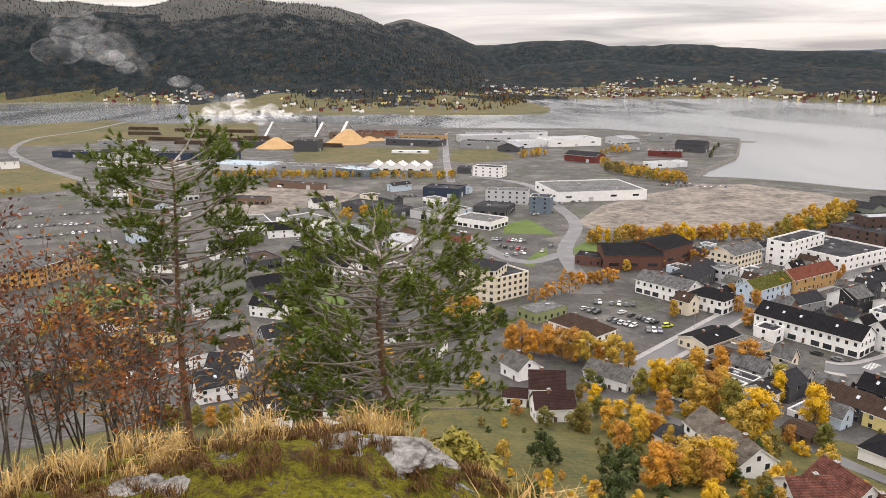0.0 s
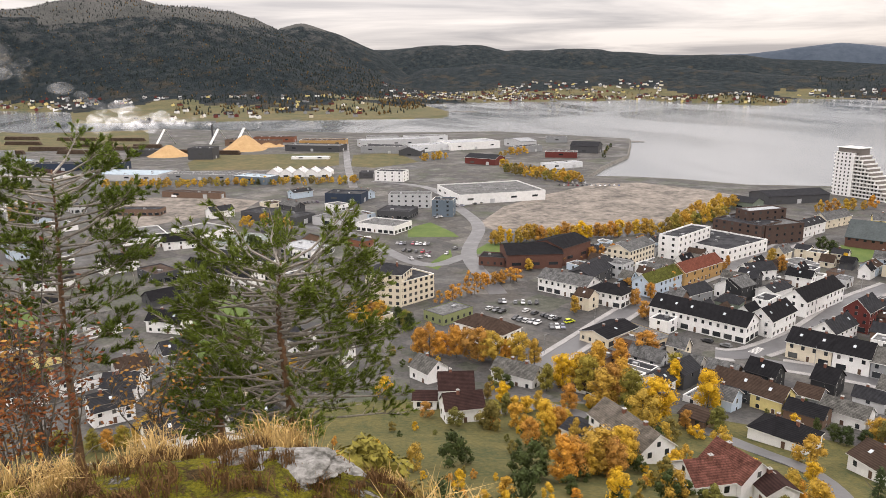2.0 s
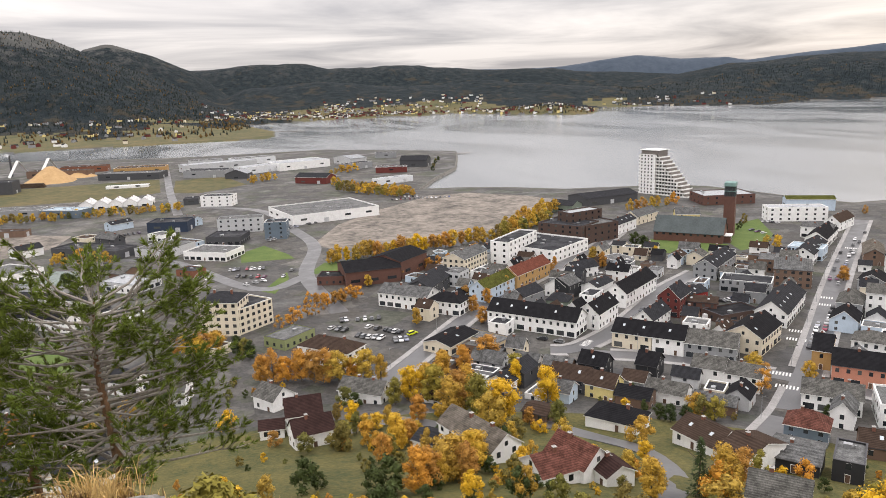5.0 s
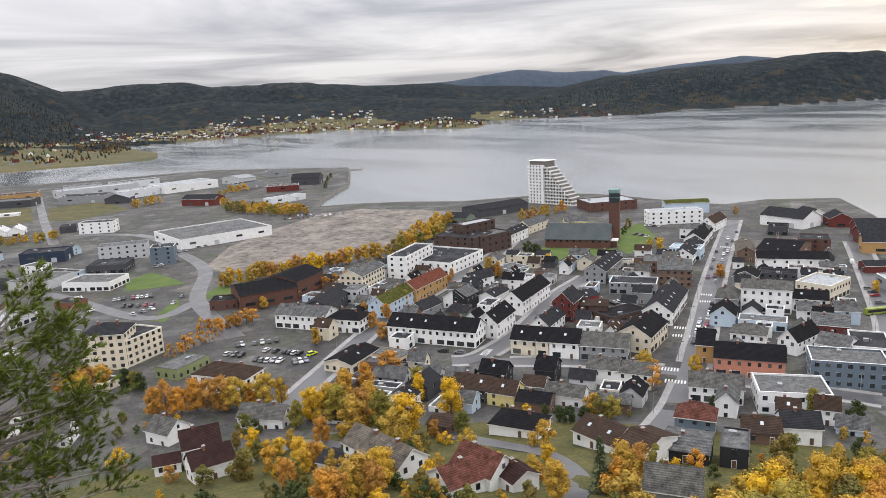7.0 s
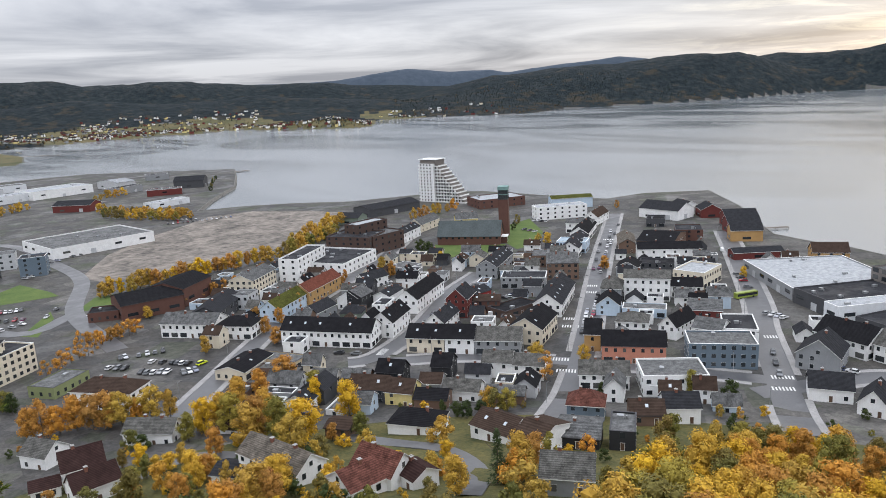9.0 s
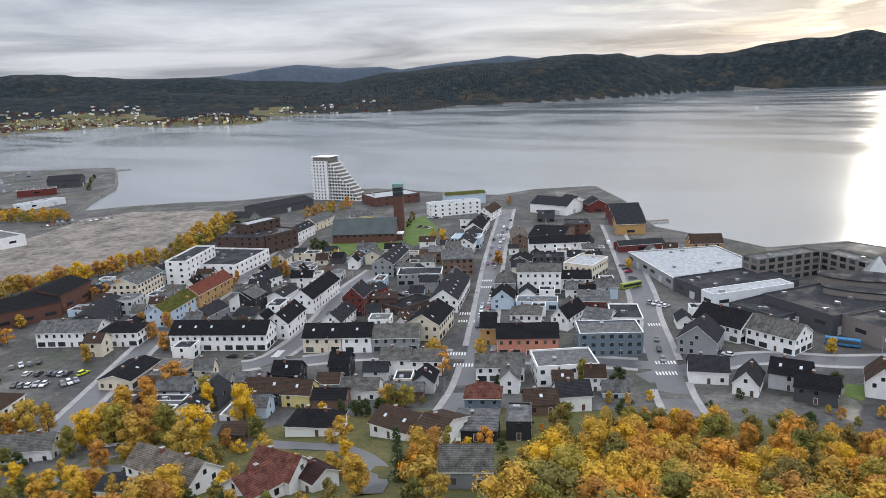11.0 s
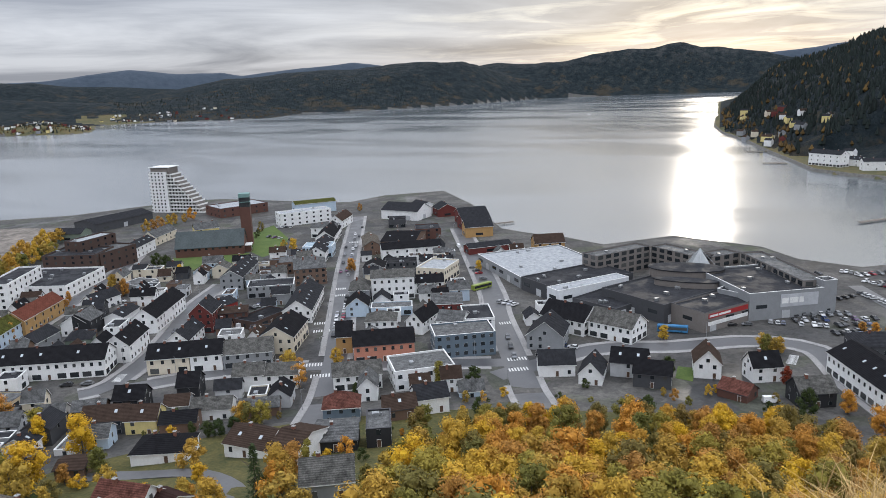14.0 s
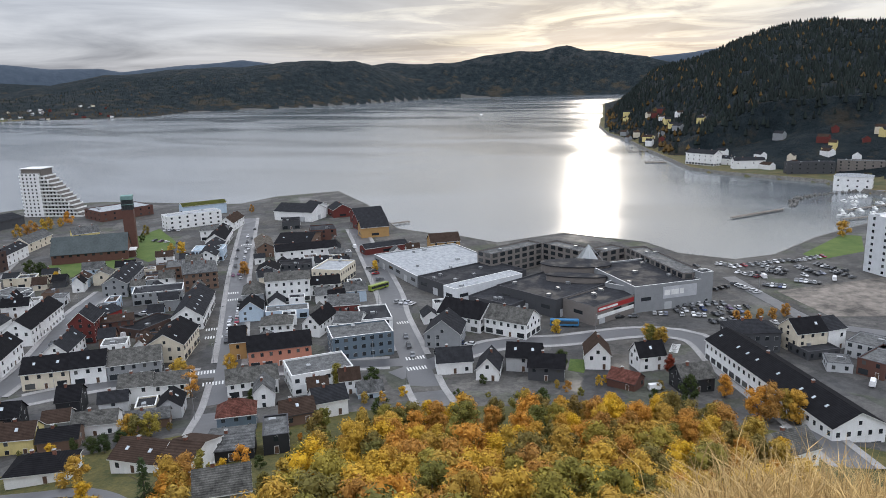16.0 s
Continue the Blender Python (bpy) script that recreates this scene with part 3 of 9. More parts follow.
def roof_body(L, D, h, roof, rise):
    bm = bmesh.new()
    o = 0.45
    if roof == "g":
        k = rise / (D / 2)
        for s in (0, 1):
            y0, ym = (-o, D / 2) if s == 0 else (D + o, D / 2)
            p = [(-o, y0, h - k * o), (L + o, y0, h - k * o), (L + o, ym, h + rise), (-o, ym, h + rise)]
            slab(bm, p if s == 0 else p[::-1])
    elif roof == "x":
        k = rise / (L / 2)
        for s in (0, 1):
            x0 = -o if s == 0 else L + o
            p = [(x0, -o, h - k * o), (L / 2, -o, h + rise), (L / 2, D + o, h + rise), (x0, D + o, h - k * o)]
            slab(bm, p if s == 0 else p[::-1])
    elif roof == "h":
        i = min(L, D) / 2
        if L >= D:
            a, b = (i, D / 2, h + rise), (L - i, D / 2, h + rise)
        else:
            a, b = (L / 2, i, h + rise), (L / 2, D - i, h + rise)
        c = [(-o, -o, h - 0.1), (L + o, -o, h - 0.1), (L + o, D + o, h - 0.1), (-o, D + o, h - 0.1)]
        if L >= D:
            for q in ([c[0], c[1], b, a], [c[1], c[2], b], [c[2], c[3], a, b], [c[3], c[0], a]):
                slab(bm, q)
        else:
            for q in ([c[0], c[1], a], [c[1], c[2], b, a], [c[2], c[3], b], [c[3], c[0], a, b]):
                slab(bm, q)
    else:
        box(bm, 0.3, 0.3, h - rise, L - 0.3, D - 0.3, h - rise + 0.06)
        for x0, y0, x1, y1 in ((-0.06, -0.06, L + 0.06, 0.36), (-0.06, D - 0.36, L + 0.06, D + 0.06), (-0.06, 0.36, 0.36, D - 0.36), (L - 0.36, 0.36, L + 0.06, D - 0.36)):
            box(bm, x0, y0, h, x1, y1, h + 0.08, 1)
    return bm


SPOKEN = {"g": "gabled", "x": "gabled", "h": "hipped", "f": "flat"}
FLOORS = {1: "single-storey", 2: "two-storey", 3: "three-storey", 4: "four-storey", 5: "five-storey", 9: "nine-storey"}


BUILT = []


def free(x, y, gap=1.5):
    """True where no building stands."""
    for m, L, D in BUILT:
        q = m @ Vector((x, y, 0))
        if -gap < q.x < L + gap and -gap < q.y < D + gap:
            return False
    return True


def building(kind, x, y, z, head, L, D, h, roof, rise, wall, top, floors, detail=1.0):
    """Front left base corner, heading of the front, length, depth, eaves, roof kind and rise, wall and roof colour, storeys."""
    rg = random.Random(int(x * 10) * 7919 + int(y * 10))
    base = new(kind)
    base.matrix_basis = pose(x, y, z, 0, 0, head)
    BUILT.append((base.matrix_basis.inverted(), L, D))
    word = kind.replace("_", " ")
    tagged(base, "%s %s %s with a %s %s roof" % (WORDS.get(wall, wall), FLOORS[floors], word, WORDS.get(top, top), SPOKEN[roof]), word)
    part("wall", wall_body(L, D, h, roof, rise), wall_material(wall), base)
    trim = FRAME if wall in ("white", "cream", "pale", "yellow", "ochre", "maroon", "paleblue", "grey", "bluegrey") else DARKTRIM
    part("roof", roof_body(L, D, h, roof, rise), [roof_material(top, roof != "f"), trim], base)
    hall = kind in ("warehouse", "supermarket", "sports_hall", "car_dealer", "shed", "boathouse")
    dark = wall in ("cream", "darkbrown", "brick", "greybrown") or hall
    step = h / floors
    for side in range(3):
        run = L if side == 0 else D
        facing = radians(head + (-90, 0, 180)[side])
        if math.cos(facing) * -x + math.sin(facing) * -y < -0.12 * math.hypot(x, y):
            continue

        def spot(u, zz):
            if side == 0:
                return pose(u, -0.01, zz)
            if side == 1:
                return pose(L + 0.01, u, zz, 0, 0, 90)
            return pose(-0.01, D - u, zz, 0, 0, -90)
        if kind in ("mall", "supermarket", "warehouse", "car_dealer", "sports_hall", "tent_hall"):
            n = max(1, int(run / (9 / detail)))
            for i in range(n):
                u = run * (i + 0.5) / n
                if h > 4.5 and (i + side) % 3 == 1 and kind != "sports_hall":
                    put("roller_door", GATE, base, spot(u, 0.05))
                else:
                    put("window", window_mesh(min(5.0, run / n * 0.62), 1.6 if kind != "car_dealer" else 3.2, True), base, spot(u, (h - rise) * 0.45 if kind != "car_dealer" else 0.6))
            continue
        gap = (3.0 if kind not in ("house", "terrace_flats") else 3.3 if kind == "house" else 5.0) / detail
        n = max(1, int((run - 0.8) / gap))
        for f in range(floors):
            shopfront = f == 0 and kind in ("shop", "hotel") and side < 2
            m = max(1, int(run / 4.2)) if shopfront else n
            wide = min(3.2, run / m * 0.78) if shopfront else (1.15 if kind in ("house", "shed", "terraced_houses", "shop", "hotel") else 3.4 if kind == "terrace_flats" else 1.5)
            tall = 2.0 if shopfront else min(2.0, step * 0.62) if kind == "terrace_flats" else min(1.45, step * 0.5)
            for i in range(m):
                if kind == "house" and rg.random() < 0.22:
                    continue
                u = run * (i + 0.5) / m
                if f == 0 and side == 0 and i == m // 2 and kind in ("house", "shop"):
                    put("door", DOOR, base, spot(u, 0.05))
                    continue
                put("window", window_mesh(wide, tall, dark), base, spot(u, f * step + (0.45 if shopfront else min(1.0, step * 0.32))))
        if roof == "g" and side and rise > 3 and D > 7:
            put("window", window_mesh(1.0, 1.2, dark), base, spot(run / 2, h + 0.5))
        if roof == "x" and side == 0 and rise > 2.5:
            put("window", window_mesh(1.1, 1.3, dark), base, spot(run / 2, h + 0.5))
    if roof in "gh" and kind in ("house", "shop", "office", "hotel", "terraced_houses"):
        for i in range(1 if L < 14 else 2):
            put("chimney", CHIMNEY, base, pose(L * (0.3 + 0.4 * i + 0.1 * rg.random()), D * 0.5 + rg.uniform(-0.6, 0.6), h + rise * 0.96))
    if roof == "x":
        put("chimney", CHIMNEY, base, pose(L * 0.5 + 0.5, D * 0.6, h + rise * 0.95))
    if roof == "g" and top in ("black", "charcoal", "brown") and kind in ("house", "shop", "terraced_houses") and rg.random() < 0.75:
        tilt = math.degrees(math.atan2(rise, D / 2))
        for i in range(max(1, int(L / 6))):
            if rg.random() < 0.7:
                put("skylight", SKYLIGHT, base, pose(L * (i + 0.5) / max(1, int(L / 6)), D * 0.26, h + rise * 0.52 + 0.24, tilt, 0, 0))
    if roof == "f":
        for i in range(max(1, int(L * D / 220))):
            if i < 5:
                put("roof_vent", VENT, base, pose(rg.uniform(2, max(2.5, L - 3)), rg.uniform(1.5, max(2, D - 1.5)), h - rise + 0.12, 0, 0, rg.choice((0, 90))))
    return base


# ---- houses, shops and halls of the town ----
building("shop", 125.3, 281.8, 3.0, -52.0, 40.7, 13, 6.8, "g", 4.2, "white", "black", 2)
building("shop", 90.5, 332.7, 3.0, -49.4, 26.6, 13, 6.5, "g", 3.5, "white", "grey", 2)
building("shop", 107.7, 311.5, 3.0, -48.8, 17.3, 13, 6, "h", 3, "white", "black", 2)
building("office", 7.5, 323.5, 3.0, -24.6, 17.3, 15, 15, "h", 3.2, "cream", "charcoal", 5)
building("office", 23.8, 317.5, 3.0, 36.8, 19.9, 14, 11.5, "f", 0.6, "cream", "charcoal", 4)
building("shed", 31.3, 298.3, 3.0, -53.4, 11.9, 18, 4.5, "f", 0.4, "green", "grey", 1)
building("office", 41.2, 274.4, 3.0, -49.6, 23.6, 12, 6.5, "h", 3.4, "white", "brown", 2)
building("shop", 96.6, 253.3, 3.0, 34.5, 20.1, 13, 3.8, "g", 1.8, "cream", "black", 1)
building("shop", 115.6, 249.9, 3.0, 28.6, 8.7, 22, 3.6, "f", 0.4, "beige", "grey", 1)
building("house", 115.7, 209.5, 3.0, -52.7, 13.5, 9, 5.2, "g", 3.4, "charcoal", "brown", 2)
building("house", 122.9, 198.2, 3.0, -56.9, 9.8, 9, 5.2, "g", 3.4, "yellow", "brown", 2)
building("house", 131.1, 216.2, 3.0, -55.7, 10.0, 8, 5, "g", 3.5, "black", "black", 2)
building("house", 147.5, 204.8, 3.0, -52.4, 7.2, 10, 5.5, "g", 3.5, "black", "black", 2)
building("house", 162.5, 193.9, 3.0, -52.3, 10.6, 10, 5.8, "g", 3, "white", "slate", 2)
building("house", 168.8, 185.4, 3.0, -54.3, 11.7, 10, 5.4, "g", 2.8, "white", "slate", 2)
building("shop", 158.2, 235.6, 3.0, -51.1, 15.5, 13, 6.2, "g", 4, "cream", "black", 2)
building("shop", 167.9, 223.0, 3.0, -49.2, 11.7, 13, 6.4, "g", 4, "white", "black", 2)
building("shop", 175.7, 213.9, 3.0, -48.3, 18.2, 14, 5.8, "g", 3.6, "grey", "slate", 2)
building("house", 139.0, 187.4, 3.0, -54.0, 12.7, 8, 4.2, "g", 2.8, "white", "slate", 1)
building("house", 106.3, 171.1, 8.6, -55.2, 15.3, 11, 2.9, "h", 3, "white", "black", 1)
building("house", 120.3, 149.8, 10.8, -81.0, 13.5, 12, 3.2, "g", 3, "white", "brown", 1)
building("house", 116.8, 129.7, 14.9, -78.7, 8.2, 16, 3.4, "g", 2.4, "white", "brown", 1)
building("house", 129.1, 125.3, 12.9, -53.9, 11.2, 13, 3.2, "g", 1.6, "black", "grey", 1)
building("house", 138.2, 115.1, 12.8, -53.0, 6.6, 12, 5.4, "f", 0.5, "black", "grey", 2)
building("house", 94.1, 95.7, 26.2, -50.6, 10.3, 9, 4, "g", 3.4, "grey", "slate", 1)
building("house", 152.4, 143.2, 7.1, -53.2, 11.0, 9, 4.6, "h", 3.6, "bluegrey", "redtile", 2)
building("house", 161.8, 126.9, 7.5, -44.8, 9.8, 9, 3.4, "g", 3, "brown", "brown", 1)
building("house", 170.9, 121.6, 6.8, -43.1, 10.2, 9, 5, "g", 3.2, "white", "charcoal", 2)
building("office", 188.8, 142.9, 3.0, -43.5, 21.2, 16, 7.6, "f", 0.6, "white", "grey", 2)
building("shed", 189.0, 143.0, 3.0, -49.5, 9.1, 7, 4, "f", 0.4, "white", "black", 1)
building("shop", 179.1, 162.3, 3.0, -49.0, 16.8, 10, 5.4, "g", 3.4, "white", "slate", 2)
building("shop", 203.3, 172.8, 3.0, -49.9, 23.1, 12, 7, "g", 4, "salmon", "black", 2)
building("shop", 208.2, 185.7, 3.0, -52.8, 6.2, 16, 7, "g", 4, "ochre", "black", 2)
building("office", 221.0, 147.4, 3.0, -49.0, 23.5, 15, 9.4, "f", 0.6, "bluegrey", "grey", 3)
building("shop", 231.1, 189.1, 3.0, -57.2, 12.9, 11, 6, "h", 3, "white", "slate", 2)
building("house", 241.1, 175.3, 3.0, -81.0, 7.7, 18, 5.5, "x", 4, "white", "black", 2)
building("shop", 245.7, 162.7, 3.0, -74.2, 11.0, 12, 6, "g", 3, "white", "grey", 2)
building("shop", 251.4, 152.2, 3.0, -53.2, 12.5, 20, 6.5, "f", 0.5, "white", "charcoal", 2)
building("shop", 261.4, 175.4, 3.0, -57.4, 13.5, 18, 7, "g", 2, "maroon", "grey", 2)
building("hotel", 273.7, 218.8, 3.0, -54.3, 21.1, 12, 11, "g", 2.8, "white", "slate", 3)
building("shop", 262.7, 223.8, 3.0, -54.6, 9.6, 16, 7, "h", 4, "grey", "slate", 2)
building("shop", 291.9, 205.6, 3.0, -53.9, 14.5, 12, 5.5, "g", 3, "white", "black", 2)
building("shop", 310.3, 217.4, 3.0, -79.6, 16.1, 22, 8.5, "f", 0.8, "cream", "pale", 2)
building("house", 246.6, 212.8, 3.0, -54.9, 10.4, 14, 5, "x", 4, "paleblue", "black", 2)
building("shop", 252.5, 202.9, 3.0, -55.1, 18.9, 9, 4.2, "f", 0.4, "paleblue", "grey", 1)
building("shop", 341.9, 263.4, 3.0, -47.5, 35.7, 14, 6.8, "g", 3, "white", "black", 2, 0.6)
building("shop", 319.1, 244.5, 3.0, -55.0, 17.9, 12, 6, "f", 0.5, "charcoal", "black", 2)
building("shop", 357.6, 276.2, 3.0, -68.0, 21.6, 34, 8, "g", 3, "brown", "black", 2, 0.6)
building("office", 394.1, 274.6, 3.0, -51.9, 16.6, 18, 9, "f", 0.5, "brick", "charcoal", 3, 0.6)
building("shop", 350.0, 283.7, 3.0, -48.6, 10.2, 30, 6, "x", 3, "brown", "greybrown", 2, 0.6)
building("shop", 303.8, 248.2, 3.0, -59.3, 11.5, 14, 6, "x", 3, "grey", "black", 2)
building("warehouse", 457.9, 351.8, 3.0, -86.5, 33.1, 22, 7, "g", 5, "white", "charcoal", 2, 0.6)
building("shop", 428.0, 322.6, 3.0, -56.0, 12.6, 16, 6, "f", 0.5, "charcoal", "black", 1, 0.6)
building("warehouse", 419.5, 251.6, 3.0, -48.8, 19.0, 13, 7, "g", 4, "ochre", "charcoal", 2, 0.6)
building("warehouse", 442.1, 267.6, 3.0, -42.7, 21.1, 13, 7, "g", 4, "maroon", "charcoal", 2, 0.6)
building("warehouse", 461.1, 281.3, 3.0, -41.7, 22.1, 13, 7, "g", 4, "maroon", "charcoal", 2, 0.6)
building("warehouse", 479.2, 311.8, 3.0, -42.9, 14.9, 18, 6, "x", 4, "maroon", "charcoal", 2, 0.6)
building("warehouse", 480.6, 330.2, 3.0, -22.6, 16.7, 18, 6, "x", 4, "white", "charcoal", 2, 0.6)
building("warehouse", 376.8, 223.6, 3.0, -38.2, 28.0, 10, 4, "g", 2, "maroon", "charcoal", 1, 0.6)
building("boathouse", 400.7, 190.9, 3.0, -51.8, 18.4, 12, 5, "g", 4.5, "ochre", "brown", 2, 0.6)
building("supermarket", 359.2, 207.7, 3.0, -128.4, 57.7, 52, 6, "f", 0.6, "grey", "pale", 1)
building("mall", 321.2, 160.8, 3.0, -117.8, 28.3, 48, 7, "f", 0.6, "charcoal", "charcoal", 1)
building("mall", 301.6, 132.1, 3.0, -28.9, 42.3, 9, 8, "f", 0.4, "pale", "pale", 1)
building("mall", 313.5, 115.9, 3.0, -113.8, 35.7, 46, 8.5, "f", 0.6, "charcoal", "charcoal", 1)
building("mall", 303.6, 126.2, 3.0, -107.8, 24.5, 20, 5, "f", 0.5, "charcoal", "charcoal", 1)
building("mall", 303.3, 81.4, 3.0, -117.6, 17.9, 30, 8.5, "f", 0.7, "greybrown", "charcoal", 2)
building("mall", 318.3, 53.0, 3.0, -48.5, 34.1, 44, 12, "f", 0.8, "grey", "charcoal", 2)
building("mall", 328.4, 68.3, 3.0, -109.4, 15.1, 50, 10, "f", 0.7, "grey", "charcoal", 2)
building("mall_tower", 340.8, 27.6, 3.0, -47.8, 6.4, 6, 15, "f", 0.5, "grey", "charcoal", 1)
building("terrace_flats", 352.8, 133.4, 3.0, -26.8, 38.3, 11, 13, "f", 0.8, "greybrown", "grey", 4)
building("terrace_flats", 387.0, 115.8, 3.0, -119.3, 33.3, 11, 13, "f", 0.8, "greybrown", "grey", 4)
building("terrace_flats", 374.1, 80.5, 3.0, -32.2, 18.6, 11, 13, "f", 0.8, "greybrown", "grey", 4)
building("terrace_flats", 385.6, 69.6, 3.0, -142.7, 56.3, 11, 14, "f", 0.8, "greybrown", "grey", 4)
building("shop", 272.7, 127.9, 3.0, -98.6, 20.8, 15, 6, "g", 5, "white", "black", 2)
building("shop", 271.9, 106.1, 3.0, -98.9, 19.3, 13, 6.4, "g", 4.4, "white", "slate", 2)
building("house", 246.7, 121.6, 3.0, -75.3, 14.2, 16, 6, "x", 5.6, "grey", "charcoal", 2)
building("house", 223.4, 105.3, 3.0, -59.3, 12.7, 9, 4.6, "g", 4, "white", "charcoal", 1)
building("house", 224.0, 90.8, 3.0, -76.3, 8.0, 13, 4, "x", 4.2, "white", "charcoal", 1)
building("house", 235.7, 83.7, 3.0, -76.9, 12.3, 10, 5.5, "g", 3.8, "palegrey", "black", 2)
building("house", 230.5, 73.8, 3.0, -76.5, 12.4, 9, 5, "g", 3.4, "charcoal", "black", 2)
building("house", 247.2, 57.8, 3.0, -73.0, 8.9, 12, 5.5, "x", 4.6, "white", "brown", 2)
building("house", 251.4, 39.3, 3.0, -53.3, 10.0, 8, 5.5, "g", 4.2, "white", "black", 2)
building("house", 237.1, 23.1, 3.0, -54.4, 11.6, 9, 5, "g", 3.8, "black", "slate", 2)
building("house", 235.5, 47.4, 3.0, -104.7, 9.8, 8, 3, "g", 2.6, "brick", "redtile", 1)
building("shop", 272.8, 19.3, 3.0, -147.9, 72.2, 16, 7.4, "g", 4, "white", "black", 2)
building("office", 281.6, 10.1, 3.0, -65.9, 17.6, 14, 8, "h", 3, "charcoal", "charcoal", 2)
building("house", 288.5, -11.5, 3.0, -52.9, 12.8, 11, 8, "g", 4.2, "cream", "black", 3)
building("house", 296.4, -22.0, 3.0, -47.4, 8.4, 14, 8, "g", 3, "white", "charcoal", 2)
building("office", 293.5, -27.5, 3.0, -114.1, 13.3, 14, 6, "f", 0.5, "palegrey", "grey", 2)
building("shed", 283.4, -15.1, 3.0, -53.4, 13.5, 11, 3.4, "f", 0.4, "charcoal", "charcoal", 1)
building("shed", 274.9, -20.9, 3.0, -83.7, 8.2, 10, 3.4, "f", 0.4, "palegrey", "grey", 1)
building("shop", 276.4, -30.0, 3.0, -117.7, 9.0, 20, 6, "f", 0.5, "brick", "grey", 2)
building("hotel_tower", 429.7, -44.7, 3.0, -139.6, 15.7, 18, 30, "f", 0.8, "pale", "white", 9, 0.6)
building("house", 180.7, -7.2, 11.4, -43.0, 10.9, 10, 4, "g", 3.8, "white", "slate", 1)
building("town_hall", 181.2, 375.3, 3.0, 38.0, 39.3, 12, 13.5, "f", 0.8, "white", "charcoal", 4, 0.6)
building("town_hall", 205.6, 366.7, 3.0, 30.0, 41.4, 38, 7.5, "f", 0.8, "white", "charcoal", 2, 0.6)
building("civic_office", 228.2, 427.3, 3.0, -58.6, 31.3, 25, 12.5, "f", 0.8, "darkbrown", "charcoal", 4, 0.6)
building("civic_office", 249.0, 402.3, 3.0, 11.0, 28.8, 30, 12, "f", 0.8, "darkbrown", "grey", 3, 0.6)
building("civic_office", 247.2, 418.9, 3.0, 11.6, 28.8, 12, 18, "f", 0.8, "darkbrown", "pale", 5, 0.6)
building("house", 138.8, 312.6, 3.0, 34.9, 30.1, 10, 6.4, "g", 3.8, "paleblue", "moss", 2)
building("house", 162.7, 327.5, 3.0, 31.7, 33.9, 10, 7, "g", 3.8, "ochre", "redbrown", 2)
building("office", 149.3, 365.2, 3.0, 38.7, 27.2, 14, 9, "g", 3, "cream", "grey", 3)
building("house", 116.3, 328.5, 3.0, 48.8, 33.4, 14, 6.5, "g", 3, "charcoal", "charcoal", 2)
building("sports_hall", 84.3, 372.6, 3.0, -2.7, 30.0, 25, 8, "g", 3.5, "brick", "black", 1)
building("shed", 70.9, 383.9, 3.0, -22.6, 14.3, 12, 5, "f", 0.5, "brick", "black", 1)
building("sports_hall", 115.5, 374.4, 3.0, 38.3, 26.5, 22, 10, "g", 3, "brick", "black", 1)
building("house", 169.4, 310.9, 3.0, -58.4, 12.5, 12, 5.5, "x", 4, "white", "charcoal", 2)
building("house", 176.0, 299.1, 3.0, 27.6, 11.3, 12, 7, "g", 3, "black", "grey", 2)
building("house", 151.3, 297.6, 3.0, 26.3, 15.6, 10, 5, "g", 3, "grey", "charcoal", 2)
building("house", 159.3, 291.0, 3.0, -46.2, 10.2, 8, 4.4, "h", 3, "greygreen", "charcoal", 1)
building("house", 197.9, 330.3, 3.0, 9.1, 16.4, 9, 5, "g", 3.4, "white", "charcoal", 2)
building("house", 163.9, 254.0, 3.0, 33.8, 21.1, 10, 7, "g", 4.2, "white", "black", 2)
building("house", 192.0, 274.9, 3.0, 31.9, 36.4, 11, 7, "g", 4.2, "white", "black", 2)
building("house", 189.8, 295.5, 3.0, 29.0, 16.0, 9, 5, "g", 2, "white", "charcoal", 1)
building("hotel", 198.4, 260.8, 3.0, -57.2, 10.0, 14, 9, "x", 4.6, "maroon", "charcoal", 3)
building("shop", 213.9, 258.4, 3.0, 5.1, 11.1, 10, 8, "g", 2, "redpanel", "charcoal", 2)
building("shop", 209.4, 257.7, 3.0, -46.4, 14.5, 10, 6, "g", 1.6, "brick", "brown", 2)
building("house", 182.5, 242.2, 3.0, 31.1, 19.2, 9, 5, "g", 3.8, "white", "charcoal", 2)
building("shop", 259.8, 294.0, 3.0, 32.8, 35.6, 12, 7, "g", 3.6, "grey", "charcoal", 2)
building("shop", 248.5, 278.7, 3.0, -49.0, 23.3, 14, 6, "f", 0.5, "grey", "charcoal", 2)
building("shop", 214.0, 237.6, 3.0, 1.1, 21.6, 12, 4, "f", 0.5, "darkbrown", "black", 1)
building("shop", 200.9, 201.6, 3.0, 28.1, 22.9, 14, 7, "g", 4.2, "cream", "black", 2)
building("shop", 233.8, 221.9, 3.0, 33.5, 39.1, 13, 6, "g", 4.6, "white", "charcoal", 2)
building("office", 276.9, 273.0, 3.0, -45.7, 17.0, 25, 9, "h", 3, "brown", "grey", 3)
building("office", 291.3, 298.8, 3.0, -47.6, 8.0, 18, 7, "f", 0.5, "brown", "grey", 2)
building("shop", 328.8, 315.5, 3.0, -58.7, 18.3, 14, 7, "f", 0.5, "paleblue", "paleblue", 2, 0.6)
building("shop", 378.1, 353.4, 3.0, -57.9, 18.6, 12, 7, "g", 2, "white", "grey", 2, 0.6)
building("shop", 363.6, 320.2, 3.0, 32.7, 39.9, 12, 6, "g", 4, "white", "black", 2, 0.6)
building("shop", 325.8, 294.4, 3.0, 32.8, 40.4, 11, 6, "g", 3.4, "white", "charcoal", 2, 0.6)
